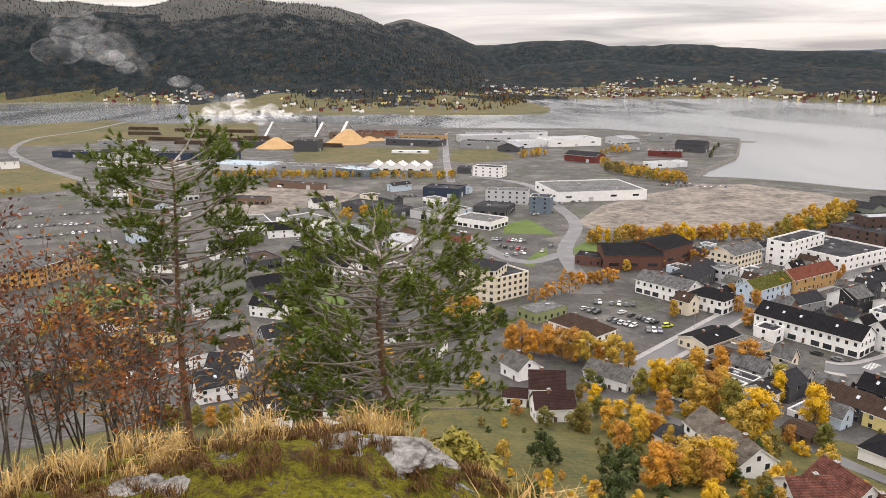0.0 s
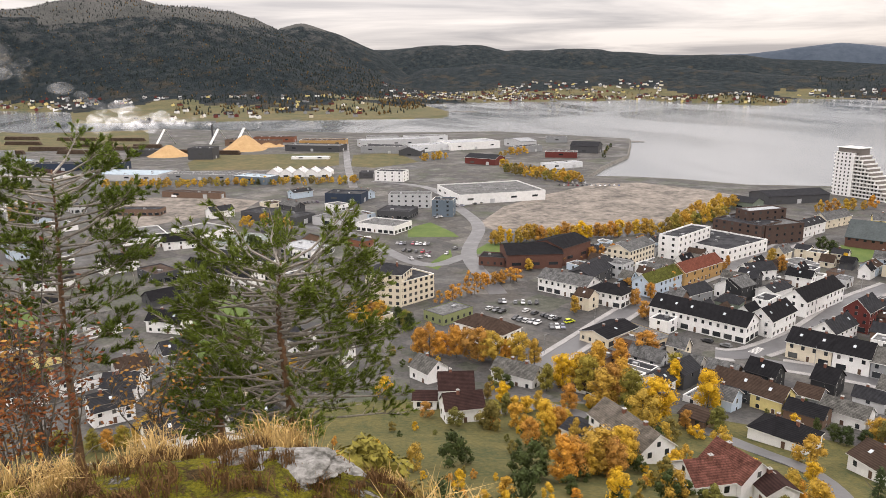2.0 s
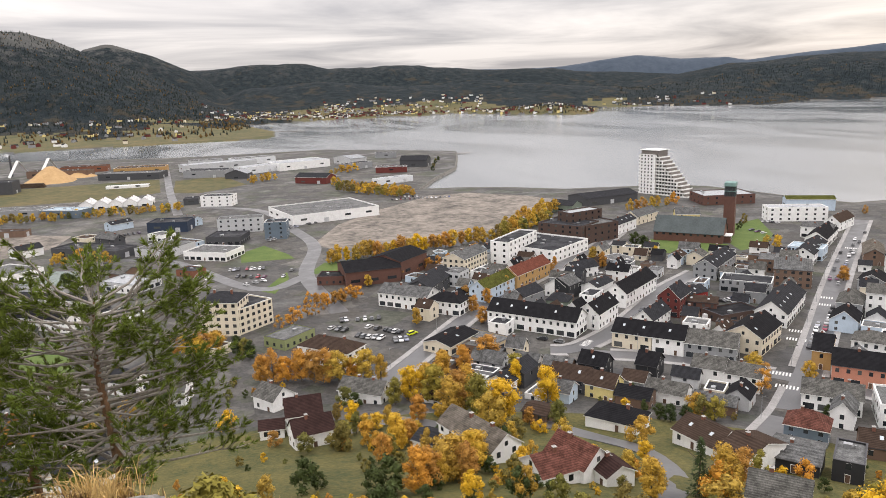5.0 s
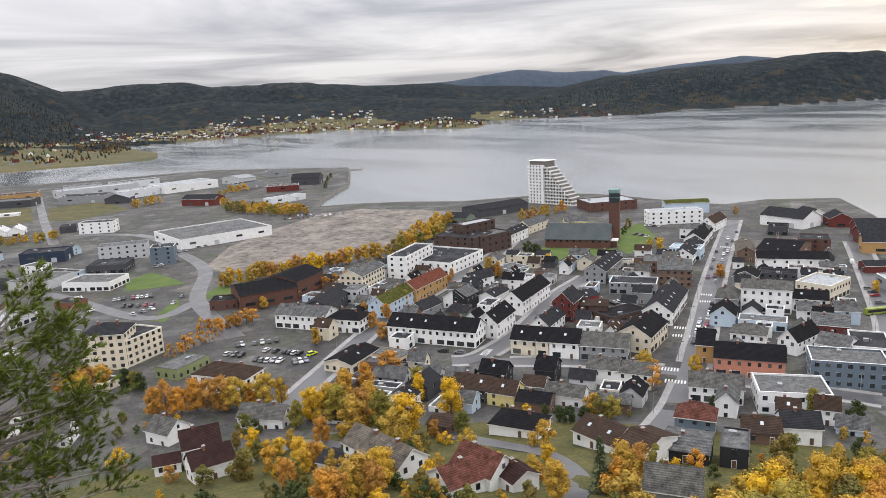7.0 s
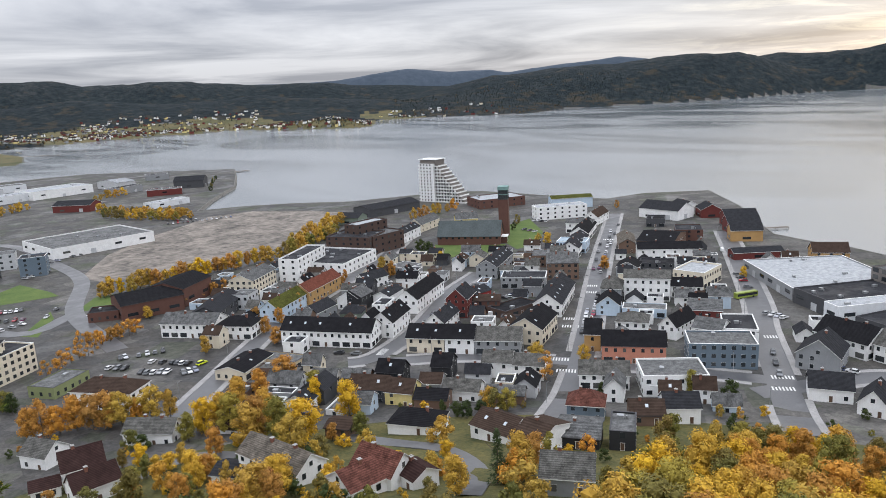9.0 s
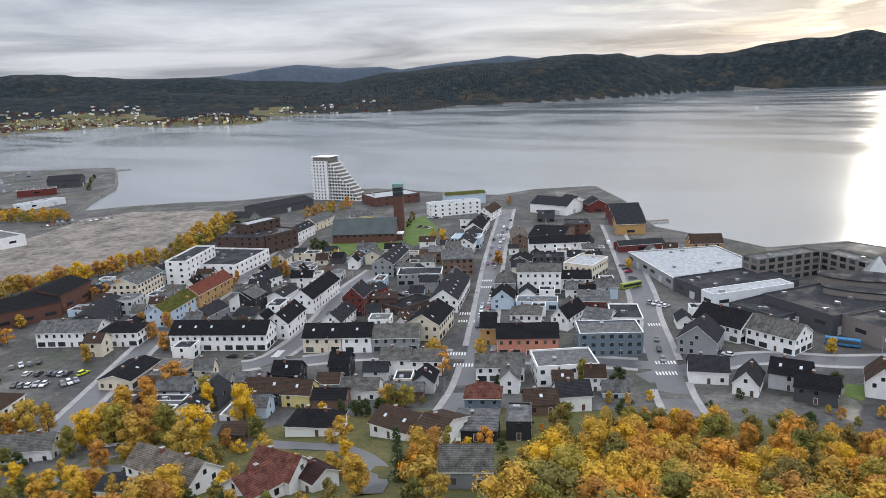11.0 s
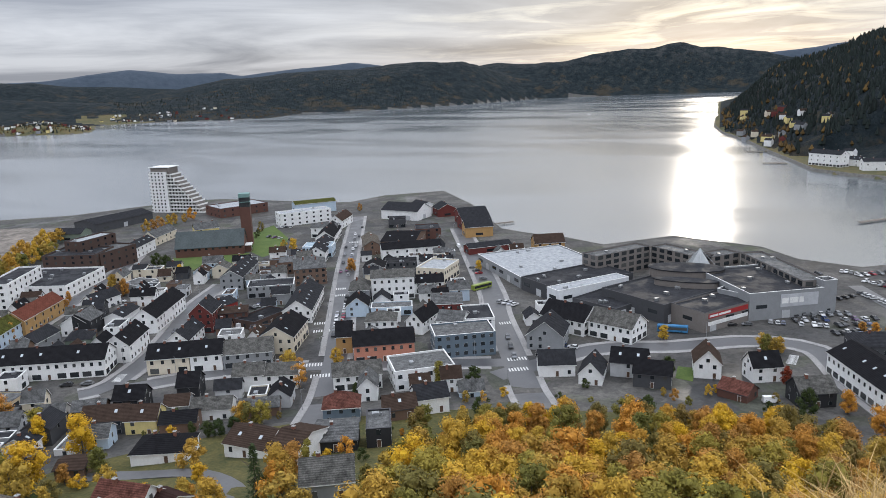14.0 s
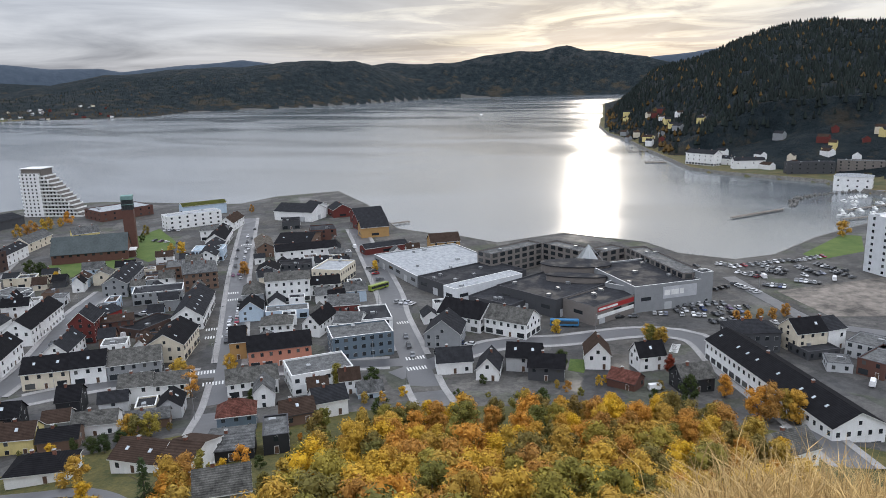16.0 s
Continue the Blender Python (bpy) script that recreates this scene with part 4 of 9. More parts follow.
building("house", 412.6, 354.1, 3.0, 23.0, 27.7, 10, 6, "g", 4, "white", "brown", 2, 0.6)
building("apartment_block", 400.4, 403.8, 3.0, -28.5, 40.5, 15, 10, "f", 0.6, "white", "pale", 3, 0.6)
building("warehouse", 445.3, 431.5, 3.0, -33.6, 34.8, 14, 8.5, "g", 2, "paleblue", "moss", 2, 0.6)
building("office", 409.6, 482.1, 3.0, -17.3, 43.1, 30, 8, "f", 0.6, "brick", "pale", 2, 0.45)
building("house", 344.5, 434.7, 3.0, -29.3, 17.0, 10, 6, "g", 4, "yellow", "grey", 2, 0.6)
building("house", 314.0, 438.7, 3.0, 25.6, 30.8, 10, 6, "g", 4, "cream", "grey", 2, 0.6)
building("house", 282.8, 416.1, 3.0, 30.3, 29.0, 10, 7, "g", 3, "white", "charcoal", 2, 0.6)
building("warehouse", 327.1, 528.5, 3.0, 5.4, 55.2, 25, 6.5, "g", 3, "charcoal", "charcoal", 1, 0.6)
building("warehouse", 290.5, 525.5, 3.0, -61.2, 21.6, 15, 6, "g", 3, "greygreen", "charcoal", 1, 0.6)
building("house", 19.8, 237.7, 3.0, -57.7, 10.0, 9, 4.5, "g", 3.4, "white", "slate", 1)
building("house", 25.5, 201.5, 8.0, -5.0, 10.3, 9, 6, "g", 4, "white", "maroonroof", 2)
building("house", 25.4, 186.1, 10.2, 4.2, 11.0, 8, 4.6, "g", 3.4, "white", "maroonroof", 1)
building("shed", 17.7, 202.2, 8.1, -10.0, 6.9, 6, 3, "g", 1.8, "white", "maroonroof", 1)
building("house", 47.0, 230.4, 3.0, -43.3, 16.0, 9, 4.4, "g", 3.2, "white", "slate", 1)
building("house", 58.8, 164.5, 16.6, -76.0, 21.4, 9.5, 5.5, "g", 3.4, "white", "greybrown", 2)
building("shed", 52.2, 166.3, 14.9, -53.1, 6.5, 8, 2.8, "g", 1.4, "white", "charcoal", 1)
building("house", 71.9, 132.0, 22.1, -73.5, 11.3, 9, 4.6, "g", 3.6, "white", "redtile", 2)
building("house", 65.3, 131.4, 23.5, -86.5, 9.7, 9, 3.2, "x", 3, "white", "redtile", 1)
building("house", 78.2, 125.2, 22.8, -87.7, 7.5, 7, 3.2, "g", 1.8, "white", "maroonroof", 1)
building("shed", 92.0, 182.9, 8.0, -53.4, 7.5, 8, 2.8, "g", 1, "brown", "brown", 1)
building("terraced_houses", -84.9, 385.6, 3.0, -38.4, 46.8, 11, 5.6, "g", 3.8, "white", "black", 2)
building("terraced_houses", -80.0, 416.5, 3.0, -35.4, 48.8, 10, 5, "g", 2, "white", "charcoal", 1)
building("shop", -46.0, 369.2, 3.0, 27.5, 16.9, 12, 4, "g", 2, "charcoal", "black", 1)
building("supermarket", -81.5, 444.3, 3.0, -29.3, 28.0, 32, 5, "f", 0.5, "palegrey", "greygreen", 1, 0.6)
building("shop", -39.1, 431.2, 3.0, -44.8, 25.8, 18, 5, "f", 0.5, "palegrey", "pale", 1)
building("shop", -20.2, 412.9, 3.0, 53.5, 21.2, 14, 4, "f", 0.5, "white", "grey", 1)
building("shed", 0.6, 444.8, 3.0, -47.5, 13.7, 10, 4, "f", 0.4, "redbrown", "charcoal", 1, 0.6)
building("car_dealer", -75.6, 542.4, 3.0, -39.5, 53.4, 20, 6, "f", 0.6, "charcoal", "charcoal", 1, 0.6)
building("car_dealer", -23.3, 513.2, 3.0, -40.6, 26.5, 28, 6, "f", 0.6, "palegrey", "grey", 2, 0.6)
building("shop", 6.2, 487.5, 3.0, -36.8, 30.7, 22, 5.5, "f", 0.6, "white", "grey", 1, 0.6)
building("shop", 22.1, 526.7, 3.0, -23.5, 24.5, 22, 6, "f", 0.5, "charcoal", "charcoal", 1, 0.6)
building("warehouse", -16.4, 600.3, 3.0, -18.8, 30.7, 20, 8, "f", 0.6, "navy", "charcoal", 2, 0.6)
building("office", 29.2, 717.8, 3.0, -25.2, 29.4, 16, 10, "f", 0.6, "white", "charcoal", 3, 0.45)
building("office", 33.3, 568.7, 3.0, -12.7, 32.8, 15, 11, "f", 0.6, "palegrey", "grey", 3, 0.6)
building("office", 62.5, 526.8, 3.0, -17.4, 15.4, 14, 12.5, "f", 0.6, "bluegrey", "charcoal", 4, 0.6)
building("supermarket", 89.8, 571.0, 3.0, 9.7, 74.6, 60, 8, "f", 0.8, "white", "grey", 1, 0.6)
building("warehouse", -156.1, 654.6, 3.0, -21.2, 54.8, 10, 5, "f", 0.4, "brown", "brown", 1, 0.45)
building("warehouse", -78.5, 1025.9, 3.0, -21.1, 78.3, 30, 8, "f", 0.5, "charcoal", "grey", 1, 0.45)
building("warehouse", -63.0, 1093.1, 3.0, -9.8, 66.4, 30, 8, "f", 0.5, "ochre", "brown", 1, 0.45)
building("warehouse", 22.8, 982.4, 3.0, -25.8, 53.8, 30, 9, "f", 0.5, "grey", "charcoal", 1, 0.45)
building("warehouse", 26.0, 1046.0, 3.0, 11.3, 100.2, 30, 10, "f", 0.5, "palegrey", "pale", 1, 0.45)
building("warehouse", 143.5, 983.3, 3.0, 16.7, 74.7, 45, 10, "f", 0.5, "white", "pale", 1, 0.45)
building("warehouse", 69.6, 938.6, 3.0, -23.4, 27.9, 22, 6, "x", 5, "charcoal", "pale", 1, 0.45)
building("warehouse", 138.7, 841.2, 3.0, -42.4, 40.6, 22, 7, "g", 4, "maroon", "charcoal", 1, 0.45)
building("warehouse", 228.3, 1040.5, 3.0, -73.7, 48.2, 25, 9, "x", 3, "palegrey", "pale", 1, 0.45)
building("warehouse", 244.6, 880.1, 3.0, -18.8, 38.5, 20, 7, "f", 0.5, "maroon", "grey", 1, 0.45)
building("warehouse", 291.7, 929.9, 3.0, -33.2, 36.6, 22, 9, "g", 5, "charcoal", "charcoal", 1, 0.45)
building("warehouse", 216.9, 767.5, 3.0, 17.8, 45.1, 15, 6, "f", 0.5, "pale", "pale", 1, 0.45)
building("warehouse", 298.7, 1068.3, 3.0, -9.8, 30.4, 15, 8, "f", 0.5, "grey", "charcoal", 1, 0.45)
building("apartment_block", -253.8, 561.6, 3.0, 4.6, 11.1, 14, 12, "f", 0.6, "white", "pale", 4, 0.6)
building("apartment_block", -242.3, 562.4, 3.0, 38.7, 13.6, 14, 12, "f", 0.6, "ochre", "pale", 4, 0.6)
building("warehouse", -265.3, 779.9, 3.0, -17.2, 85.0, 40, 6, "f", 0.5, "palegrey", "paleblue", 1, 0.45)
building("warehouse", -332.7, 811.3, 3.0, -31.8, 45.4, 25, 5, "h", 3, "white", "maroonroof", 1, 0.45)
building("warehouse", -347.1, 863.8, 3.0, -8.8, 54.9, 18, 8, "f", 0.5, "navy", "charcoal", 1, 0.45)
building("warehouse", -291.5, 860.5, 3.0, -8.8, 51.7, 18, 8, "f", 0.5, "navy", "charcoal", 1, 0.45)
building("warehouse", -175.7, 766.4, 3.0, -19.0, 69.8, 20, 6, "f", 0.5, "grey", "grey", 1, 0.45)
building("warehouse", -106.3, 731.5, 3.0, -32.6, 39.0, 20, 7, "f", 0.5, "bluegrey", "paleblue", 1, 0.45)
building("supermarket", -134.1, 455.9, 3.0, 24.1, 27.9, 40, 5, "f", 0.5, "white", "grey", 1, 0.6)
building("house", -108.8, 447.9, 3.0, 15.9, 19.8, 10, 5, "g", 4, "white", "black", 2, 0.6)
building("shop", -91.5, 468.4, 3.0, 45.6, 26.4, 30, 5, "f", 0.5, "white", "grey", 1, 0.6)
building("apartment_block", -196.5, 351.7, 3.0, 67.9, 29.6, 12, 9, "g", 2, "ochre", "grey", 3)
building("apartment_block", -209.9, 336.4, 3.0, 43.1, 19.2, 12, 9, "g", 2, "orange", "grey", 3)
building("house", -50.4, 174.8, 11.8, 28.0, 11.6, 9, 5, "g", 4, "white", "charcoal", 2)
building("house", -75.6, 210.2, 4.7, 29.6, 11.9, 10, 5, "g", 4, "white", "charcoal", 2)
building("house", -29.3, 177.2, 11.9, 39.2, 13.4, 9, 5, "g", 4, "white", "charcoal", 2)
building("house", -129.6, 237.9, 3.0, 33.8, 14.5, 10, 5, "g", 3.6, "white", "charcoal", 2)
building("house", -94.8, 238.0, 3.0, 36.9, 16.3, 10, 5, "g", 3.6, "white", "slate", 2)
building("house", -44.2, 207.7, 7.4, -42.3, 14.9, 9, 5, "g", 3.6, "palegrey", "charcoal", 2)
building("house", -135.9, 279.5, 3.0, 31.4, 11.4, 9, 5, "g", 3.6, "white", "black", 2)
building("house", -112.3, 265.6, 3.0, 36.6, 11.9, 9, 5, "g", 3.6, "yellow", "brown", 2)
building("house", -103.7, 295.2, 3.0, 31.4, 13.0, 9, 5, "g", 3.6, "white", "slate", 2)
building("house", -82.9, 300.2, 3.0, -20.2, 15.7, 9, 5, "g", 3.6, "white", "black", 2)
building("house", -66.6, 259.1, 3.0, 29.6, 12.0, 9, 5, "g", 3.6, "grey", "charcoal", 2)
building("house", -47.6, 270.4, 3.0, -43.8, 13.6, 9, 5, "g", 3.6, "white", "maroonroof", 2)
building("house", -78.4, 244.7, 3.0, 29.1, 11.0, 9, 5, "g", 3.6, "white", "brown", 2)
building("house", -29.0, 274.3, 3.0, -44.3, 13.5, 9, 5, "g", 3.6, "white", "charcoal", 2)
building("house", -11.9, 253.3, 3.0, -21.4, 11.0, 9, 5, "g", 3.6, "white", "slate", 2)
building("house", -46.4, 226.8, 4.5, -46.3, 15.6, 9, 5, "g", 3.6, "cream", "black", 2)
building("house", -107.2, 229.2, 3.0, 27.3, 11.4, 9, 5, "g", 3.6, "white", "charcoal", 2)
building("house", -80.5, 232.7, 3.0, -7.1, 11.4, 9, 5, "g", 3.6, "white", "charcoal", 2)
building("house", -58.6, 243.2, 3.0, -26.4, 12.4, 9, 5, "g", 3.6, "white", "slate", 2)
building("shop", -125.6, 285.7, 3.0, 32.1, 20.3, 14, 5, "f", 0.5, "palegrey", "grey", 1)
building("shop", -168.6, 416.6, 3.0, 22.0, 18.7, 16, 5, "f", 0.5, "white", "grey", 1, 0.6)
building("tent_hall", -78.4, 767.1, 3.0, -8.6, 12.6, 22, 4, "x", 4, "white", "white", 1, 0.45)
building("tent_hall", -65.4, 765.1, 3.0, -8.6, 12.6, 22, 4, "x", 4, "white", "white", 1, 0.45)
building("tent_hall", -52.3, 763.2, 3.0, -8.7, 12.5, 22, 4, "x", 4, "white", "white", 1, 0.45)
building("tent_hall", -39.3, 761.2, 3.0, -8.3, 12.5, 22, 4, "x", 4, "white", "white", 1, 0.45)
building("tent_hall", -26.4, 759.3, 3.0, -8.7, 12.5, 22, 4, "x", 4, "white", "white", 1, 0.45)
building("warehouse", -63.7, 921.7, 3.0, -8.9, 46.4, 10, 3, "f", 0.3, "white", "white", 1, 0.45)
building("warehouse", -189.9, 943.6, 3.0, -9.6, 30.7, 25, 14, "f", 0.5, "charcoal", "charcoal", 1, 0.45)
building("warehouse", -171.6, 1119.2, 3.0, -22.7, 83.0, 20, 9, "f", 0.5, "brown", "brown", 1, 0.45)
building("warehouse", -477.0, 1025.1, 3.0, -9.3, 46.0, 22, 7, "f", 0.5, "grey", "grey", 1, 0.45)
building("warehouse", -391.0, 919.0, 3.0, -37.2, 36.4, 20, 7, "f", 0.5, "palegrey", "paleblue", 1, 0.45)
building("warehouse", -376.3, 802.3, 3.0, -26.2, 58.0, 22, 7, "f", 0.5, "white", "grey", 1, 0.45)
building("warehouse", -409.9, 876.7, 3.0, -23.8, 40.6, 20, 7, "g", 3, "palegrey", "charcoal", 1, 0.45)
building("warehouse", 14.7, 737.8, 3.0, -8.4, 13.6, 15, 6, "f", 0.5, "charcoal", "charcoal", 1, 0.45)
building("warehouse", 222.8, 936.6, 3.0, 23.5, 41.4, 18, 8, "f", 0.5, "grey", "charcoal", 1, 0.45)
building("warehouse", 98.1, 969.8, 3.0, 29.2, 50.4, 25, 9, "f", 0.5, "pale", "pale", 1, 0.45)
building("warehouse", 36.5, 1122.3, 3.0, 2.3, 47.1, 25, 9, "f", 0.5, "palegrey", "grey", 1, 0.45)
building("warehouse", 95.5, 1112.0, 3.0, 8.4, 63.6, 25, 9, "f", 0.5, "pale", "grey", 1, 0.45)
building("warehouse", -275.9, 996.8, 3.0, -9.3, 45.0, 22, 8, "f", 0.5, "charcoal", "charcoal", 1, 0.45)
building("warehouse", -135.7, 1164.6, 3.0, -10.0, 61.7, 22, 8, "f", 0.5, "redbrown", "brown", 1, 0.45)
building("office", -272.7, 550.1, 3.0, -11.1, 28.5, 14, 8, "f", 0.5, "grey", "charcoal", 3, 0.6)
building("warehouse", -471.5, 892.3, 3.0, -13.3, 61.3, 16, 7, "f", 0.5, "navy", "charcoal", 1, 0.45)
building("house", -468.3, 779.6, 3.0, 31.6, 17.7, 14, 8, "g", 2, "white", "grey", 2, 0.45)
building("shop", -169.8, 570.3, 3.0, -10.2, 32.8, 12, 5, "f", 0.4, "brown", "charcoal", 1, 0.6)
building("shop", -122.5, 454.6, 3.0, 22.7, 21.2, 18, 5, "f", 0.5, "white", "grey", 1, 0.6)
building("hotel", 901.1, 97.9, 3.0, -121.9, 38.4, 14, 13, "g", 4, "white", "charcoal", 3, 0.45)
building("house", 857.8, 42.5, 3.0, -69.3, 32.8, 12, 9, "g", 3, "white", "charcoal", 2, 0.45)
building("apartment_block", 824.7, -10.5, 3.0, -72.4, 45.5, 14, 12, "f", 0.5, "charcoal", "charcoal", 3, 0.45)
building("apartment_block", 845.3, -55.2, 3.0, -92.8, 42.5, 14, 13, "f", 0.5, "greybrown", "grey", 4, 0.45)
building("boathouse", 740.7, -46.9, 3.0, -98.9, 30.3, 18, 10, "h", 2, "white", "pale", 2, 0.45)
building("house", 902.1, 63.0, 3.0, -120.1, 18.1, 10, 7, "g", 3, "white", "charcoal", 2, 0.45)
building("shop", 232.2, 342.8, 3.0, 11.0, 14.2, 14, 3.5, "f", 0.4, "grey", "grey", 1)
building("office", 137.4, 343.9, 3.0, 39.9, 11.0, 10, 8, "f", 0.5, "palegrey", "grey", 2)



# ---- details of the shopping centre ----
def sign_band(base, x0, x1, y, z0, z1, head_deg, mat, bars, name="sign"):
    """A fascia with plain bars for its lettering."""
    bm = bmesh.new()
    box(bm, x0, -0.12, z0, x1, 0.0, z1)
    k = x0 + 0.6
    for w in bars:
        box(bm, k, -0.16, z0 + (z1 - z0) * 0.28, k + w, -0.12, z1 - (z1 - z0) * 0.28, 1)
        k += w + 0.5
    put(name, mesh_of(name, bm, mat, FRAME), base, pose(0, y, 0, 0, 0, head_deg))


REDSIGN = tone("red_fascia", (0.32, 0.03, 0.03), rough=0.5)


def glass_pyramid(x, y, z, w, h):
    base = new("glass_pyramid")
    base.matrix_basis = pose(x, y, z, 0, 0, 20)
    tagged(base, "pointed glass roof lantern over the shopping arcade", "roof lantern")
    bm = bmesh.new()
    tube(bm, (0, 0, 0), (0, 0, h), w, 0.05, 4)
    part("glazing", bm, tone("pale_glazing", (0.34, 0.36, 0.36), rough=0.15, spec=0.5), base)
    for i in range(4):
        a = math.pi / 2 * i
        bm = bmesh.new()
        tube(bm, (math.cos(a) * w, math.sin(a) * w, 0), (0, 0, h), 0.14, 0.10, 5)
        part("rib", bm, METAL, base)


def oval_roof(x, y, z, a, b, h, head):
    base = new("oval_roof")
    base.matrix_basis = pose(x, y, z, 0, 0, head)
    tagged(base, "dark oval drum roof rising over the mall", "roof")
    bm = bmesh.new()
    bmesh.ops.create_cone(bm, cap_ends=True, segments=40, radius1=1, radius2=1, depth=h, matrix=Matrix.Translation((0, 0, h / 2)) @ Matrix.Diagonal((a, b, 1, 1)))
    part("drum", bm, wall_material("greybrown"), base)
    bm = bmesh.new()
    bmesh.ops.create_cone(bm, cap_ends=True, segments=40, radius1=1.04, radius2=1.04, depth=0.5, matrix=Matrix.Translation((0, 0, h + 0.25)) @ Matrix.Diagonal((a, b, 1, 1)))
    part("roof_slab", bm, roof_material("charcoal", False), base)


glass_pyramid(369.2, 85.8, 12.0, 8.0, 9.0)
oval_roof(351.0, 87.8, 3.0, 17.0, 9.0, 12.0, -75)
oval_roof(333.7, 83.4, 3.0, 14.0, 4.0, 10.5, -80)
shopfront = new("shop_sign")
shopfront.matrix_basis = pose(303.3, 81.4, 3.0, 0, 0, -117.6) @ pose(17.9, 0, 0, 0, 0, 90)
tagged(shopfront, "red shop fascia with plain white bars", "sign")
sign_band(shopfront, 2, 26.0, -0.02, 5.6, 7.6, 0, REDSIGN, (5, 7))
sign_band(shopfront, 2, 26.0, -0.02, 2.6, 4.2, 0, FRAME, (3,), "fascia")
billboard = new("wall_sign")
billboard.matrix_basis = pose(318.3, 53.0, 3.0, 0, 0, -48.5)
tagged(billboard, "large white wall sign with dark plain bars", "sign")
sign_band(billboard, 14.3, 31.7, -0.02, 5.0, 10.5, 0, tone("sign_grey", (0.42, 0.43, 0.45)), (3, 4, 2))

# ---- church with its bell tower ----
COPPER = two_tone("green_copper", (0.026, 0.036, 0.038), (0.055, 0.070, 0.070), big=0.15, small=1.0, rough=0.5)


def make_church(x, y, z, head, L, D, h, rise):
    base = new("church")
    base.matrix_basis = pose(x, y, z, 0, 0, head)
    tagged(base, "long red-brick church with a steep green copper roof on a lawn", "church")
    part("wall", wall_body(L, D, h, "g", rise), wall_material("brick"), base)
    part("roof", roof_body(L, D, h, "g", rise), [COPPER, COPPER], base)
    for i in range(10):
        put("window", window_mesh(1.6, 1.3, True), base, pose(L * (i + 0.5) / 10, -0.01, h - 1.9))
    bm = bmesh.new()
    box(bm, L - 0.3, D * 0.3, -1, L + 4, D * 0.7, 4.2)
    box(bm, L - 0.3, D * 0.27, 4.2, L + 4.4, D * 0.73, 4.6, 1)
    part("porch", bm, [wall_material("brick"), FRAME], base)
    for i in range(4):
        put("window", window_mesh(1.4, 2.8), base, pose(L + 4.01, D * (0.36 + 0.093 * i), 0.4, 0, 0, 90))


def make_bell_tower(x, y, z, head, w, h):
    base = new("bell_tower")
    base.matrix_basis = pose(x, y, z, 0, 0, head)
    tagged(base, "tall slender red-brick bell tower with a green copper louvred top", "tower")
    bm = bmesh.new()
    box(bm, -w / 2, -w / 2, -2, w / 2, w / 2, h * 0.74)
    part("shaft", bm, wall_material("brick"), base)
    bm = bmesh.new()
    box(bm, -w / 2 + 0.6, -w / 2 + 0.6, h * 0.74, w / 2 - 0.6, w / 2 - 0.6, h * 0.93)
    part("bell_chamber", bm, DARKTRIM, base)
    for i in range(5):
        for k in range(4):
            bm = bmesh.new()
            u = -w / 2 + w * i / 4.6
            box(bm, u, -w / 2, h * 0.74, u + 0.42, -w / 2 + 0.5, h * 0.93)
            put("louvre_post", mesh_of("louvre_post", bm, COPPER), base, pose(0, 0, 0, 0, 0, 90 * k))
    bm = bmesh.new()
    box(bm, -w / 2 - 0.15, -w / 2 - 0.15, h * 0.93, w / 2 + 0.15, w / 2 + 0.15, h)
    box(bm, -w / 2 - 0.15, -w / 2 - 0.15, h * 0.835, w / 2 + 0.15, w / 2 + 0.15, h * 0.845)
    part("copper_cap", bm, two_tone("pale_copper", (0.12, 0.21, 0.20), (0.2, 0.31, 0.29), big=0.3, small=2.0), base)


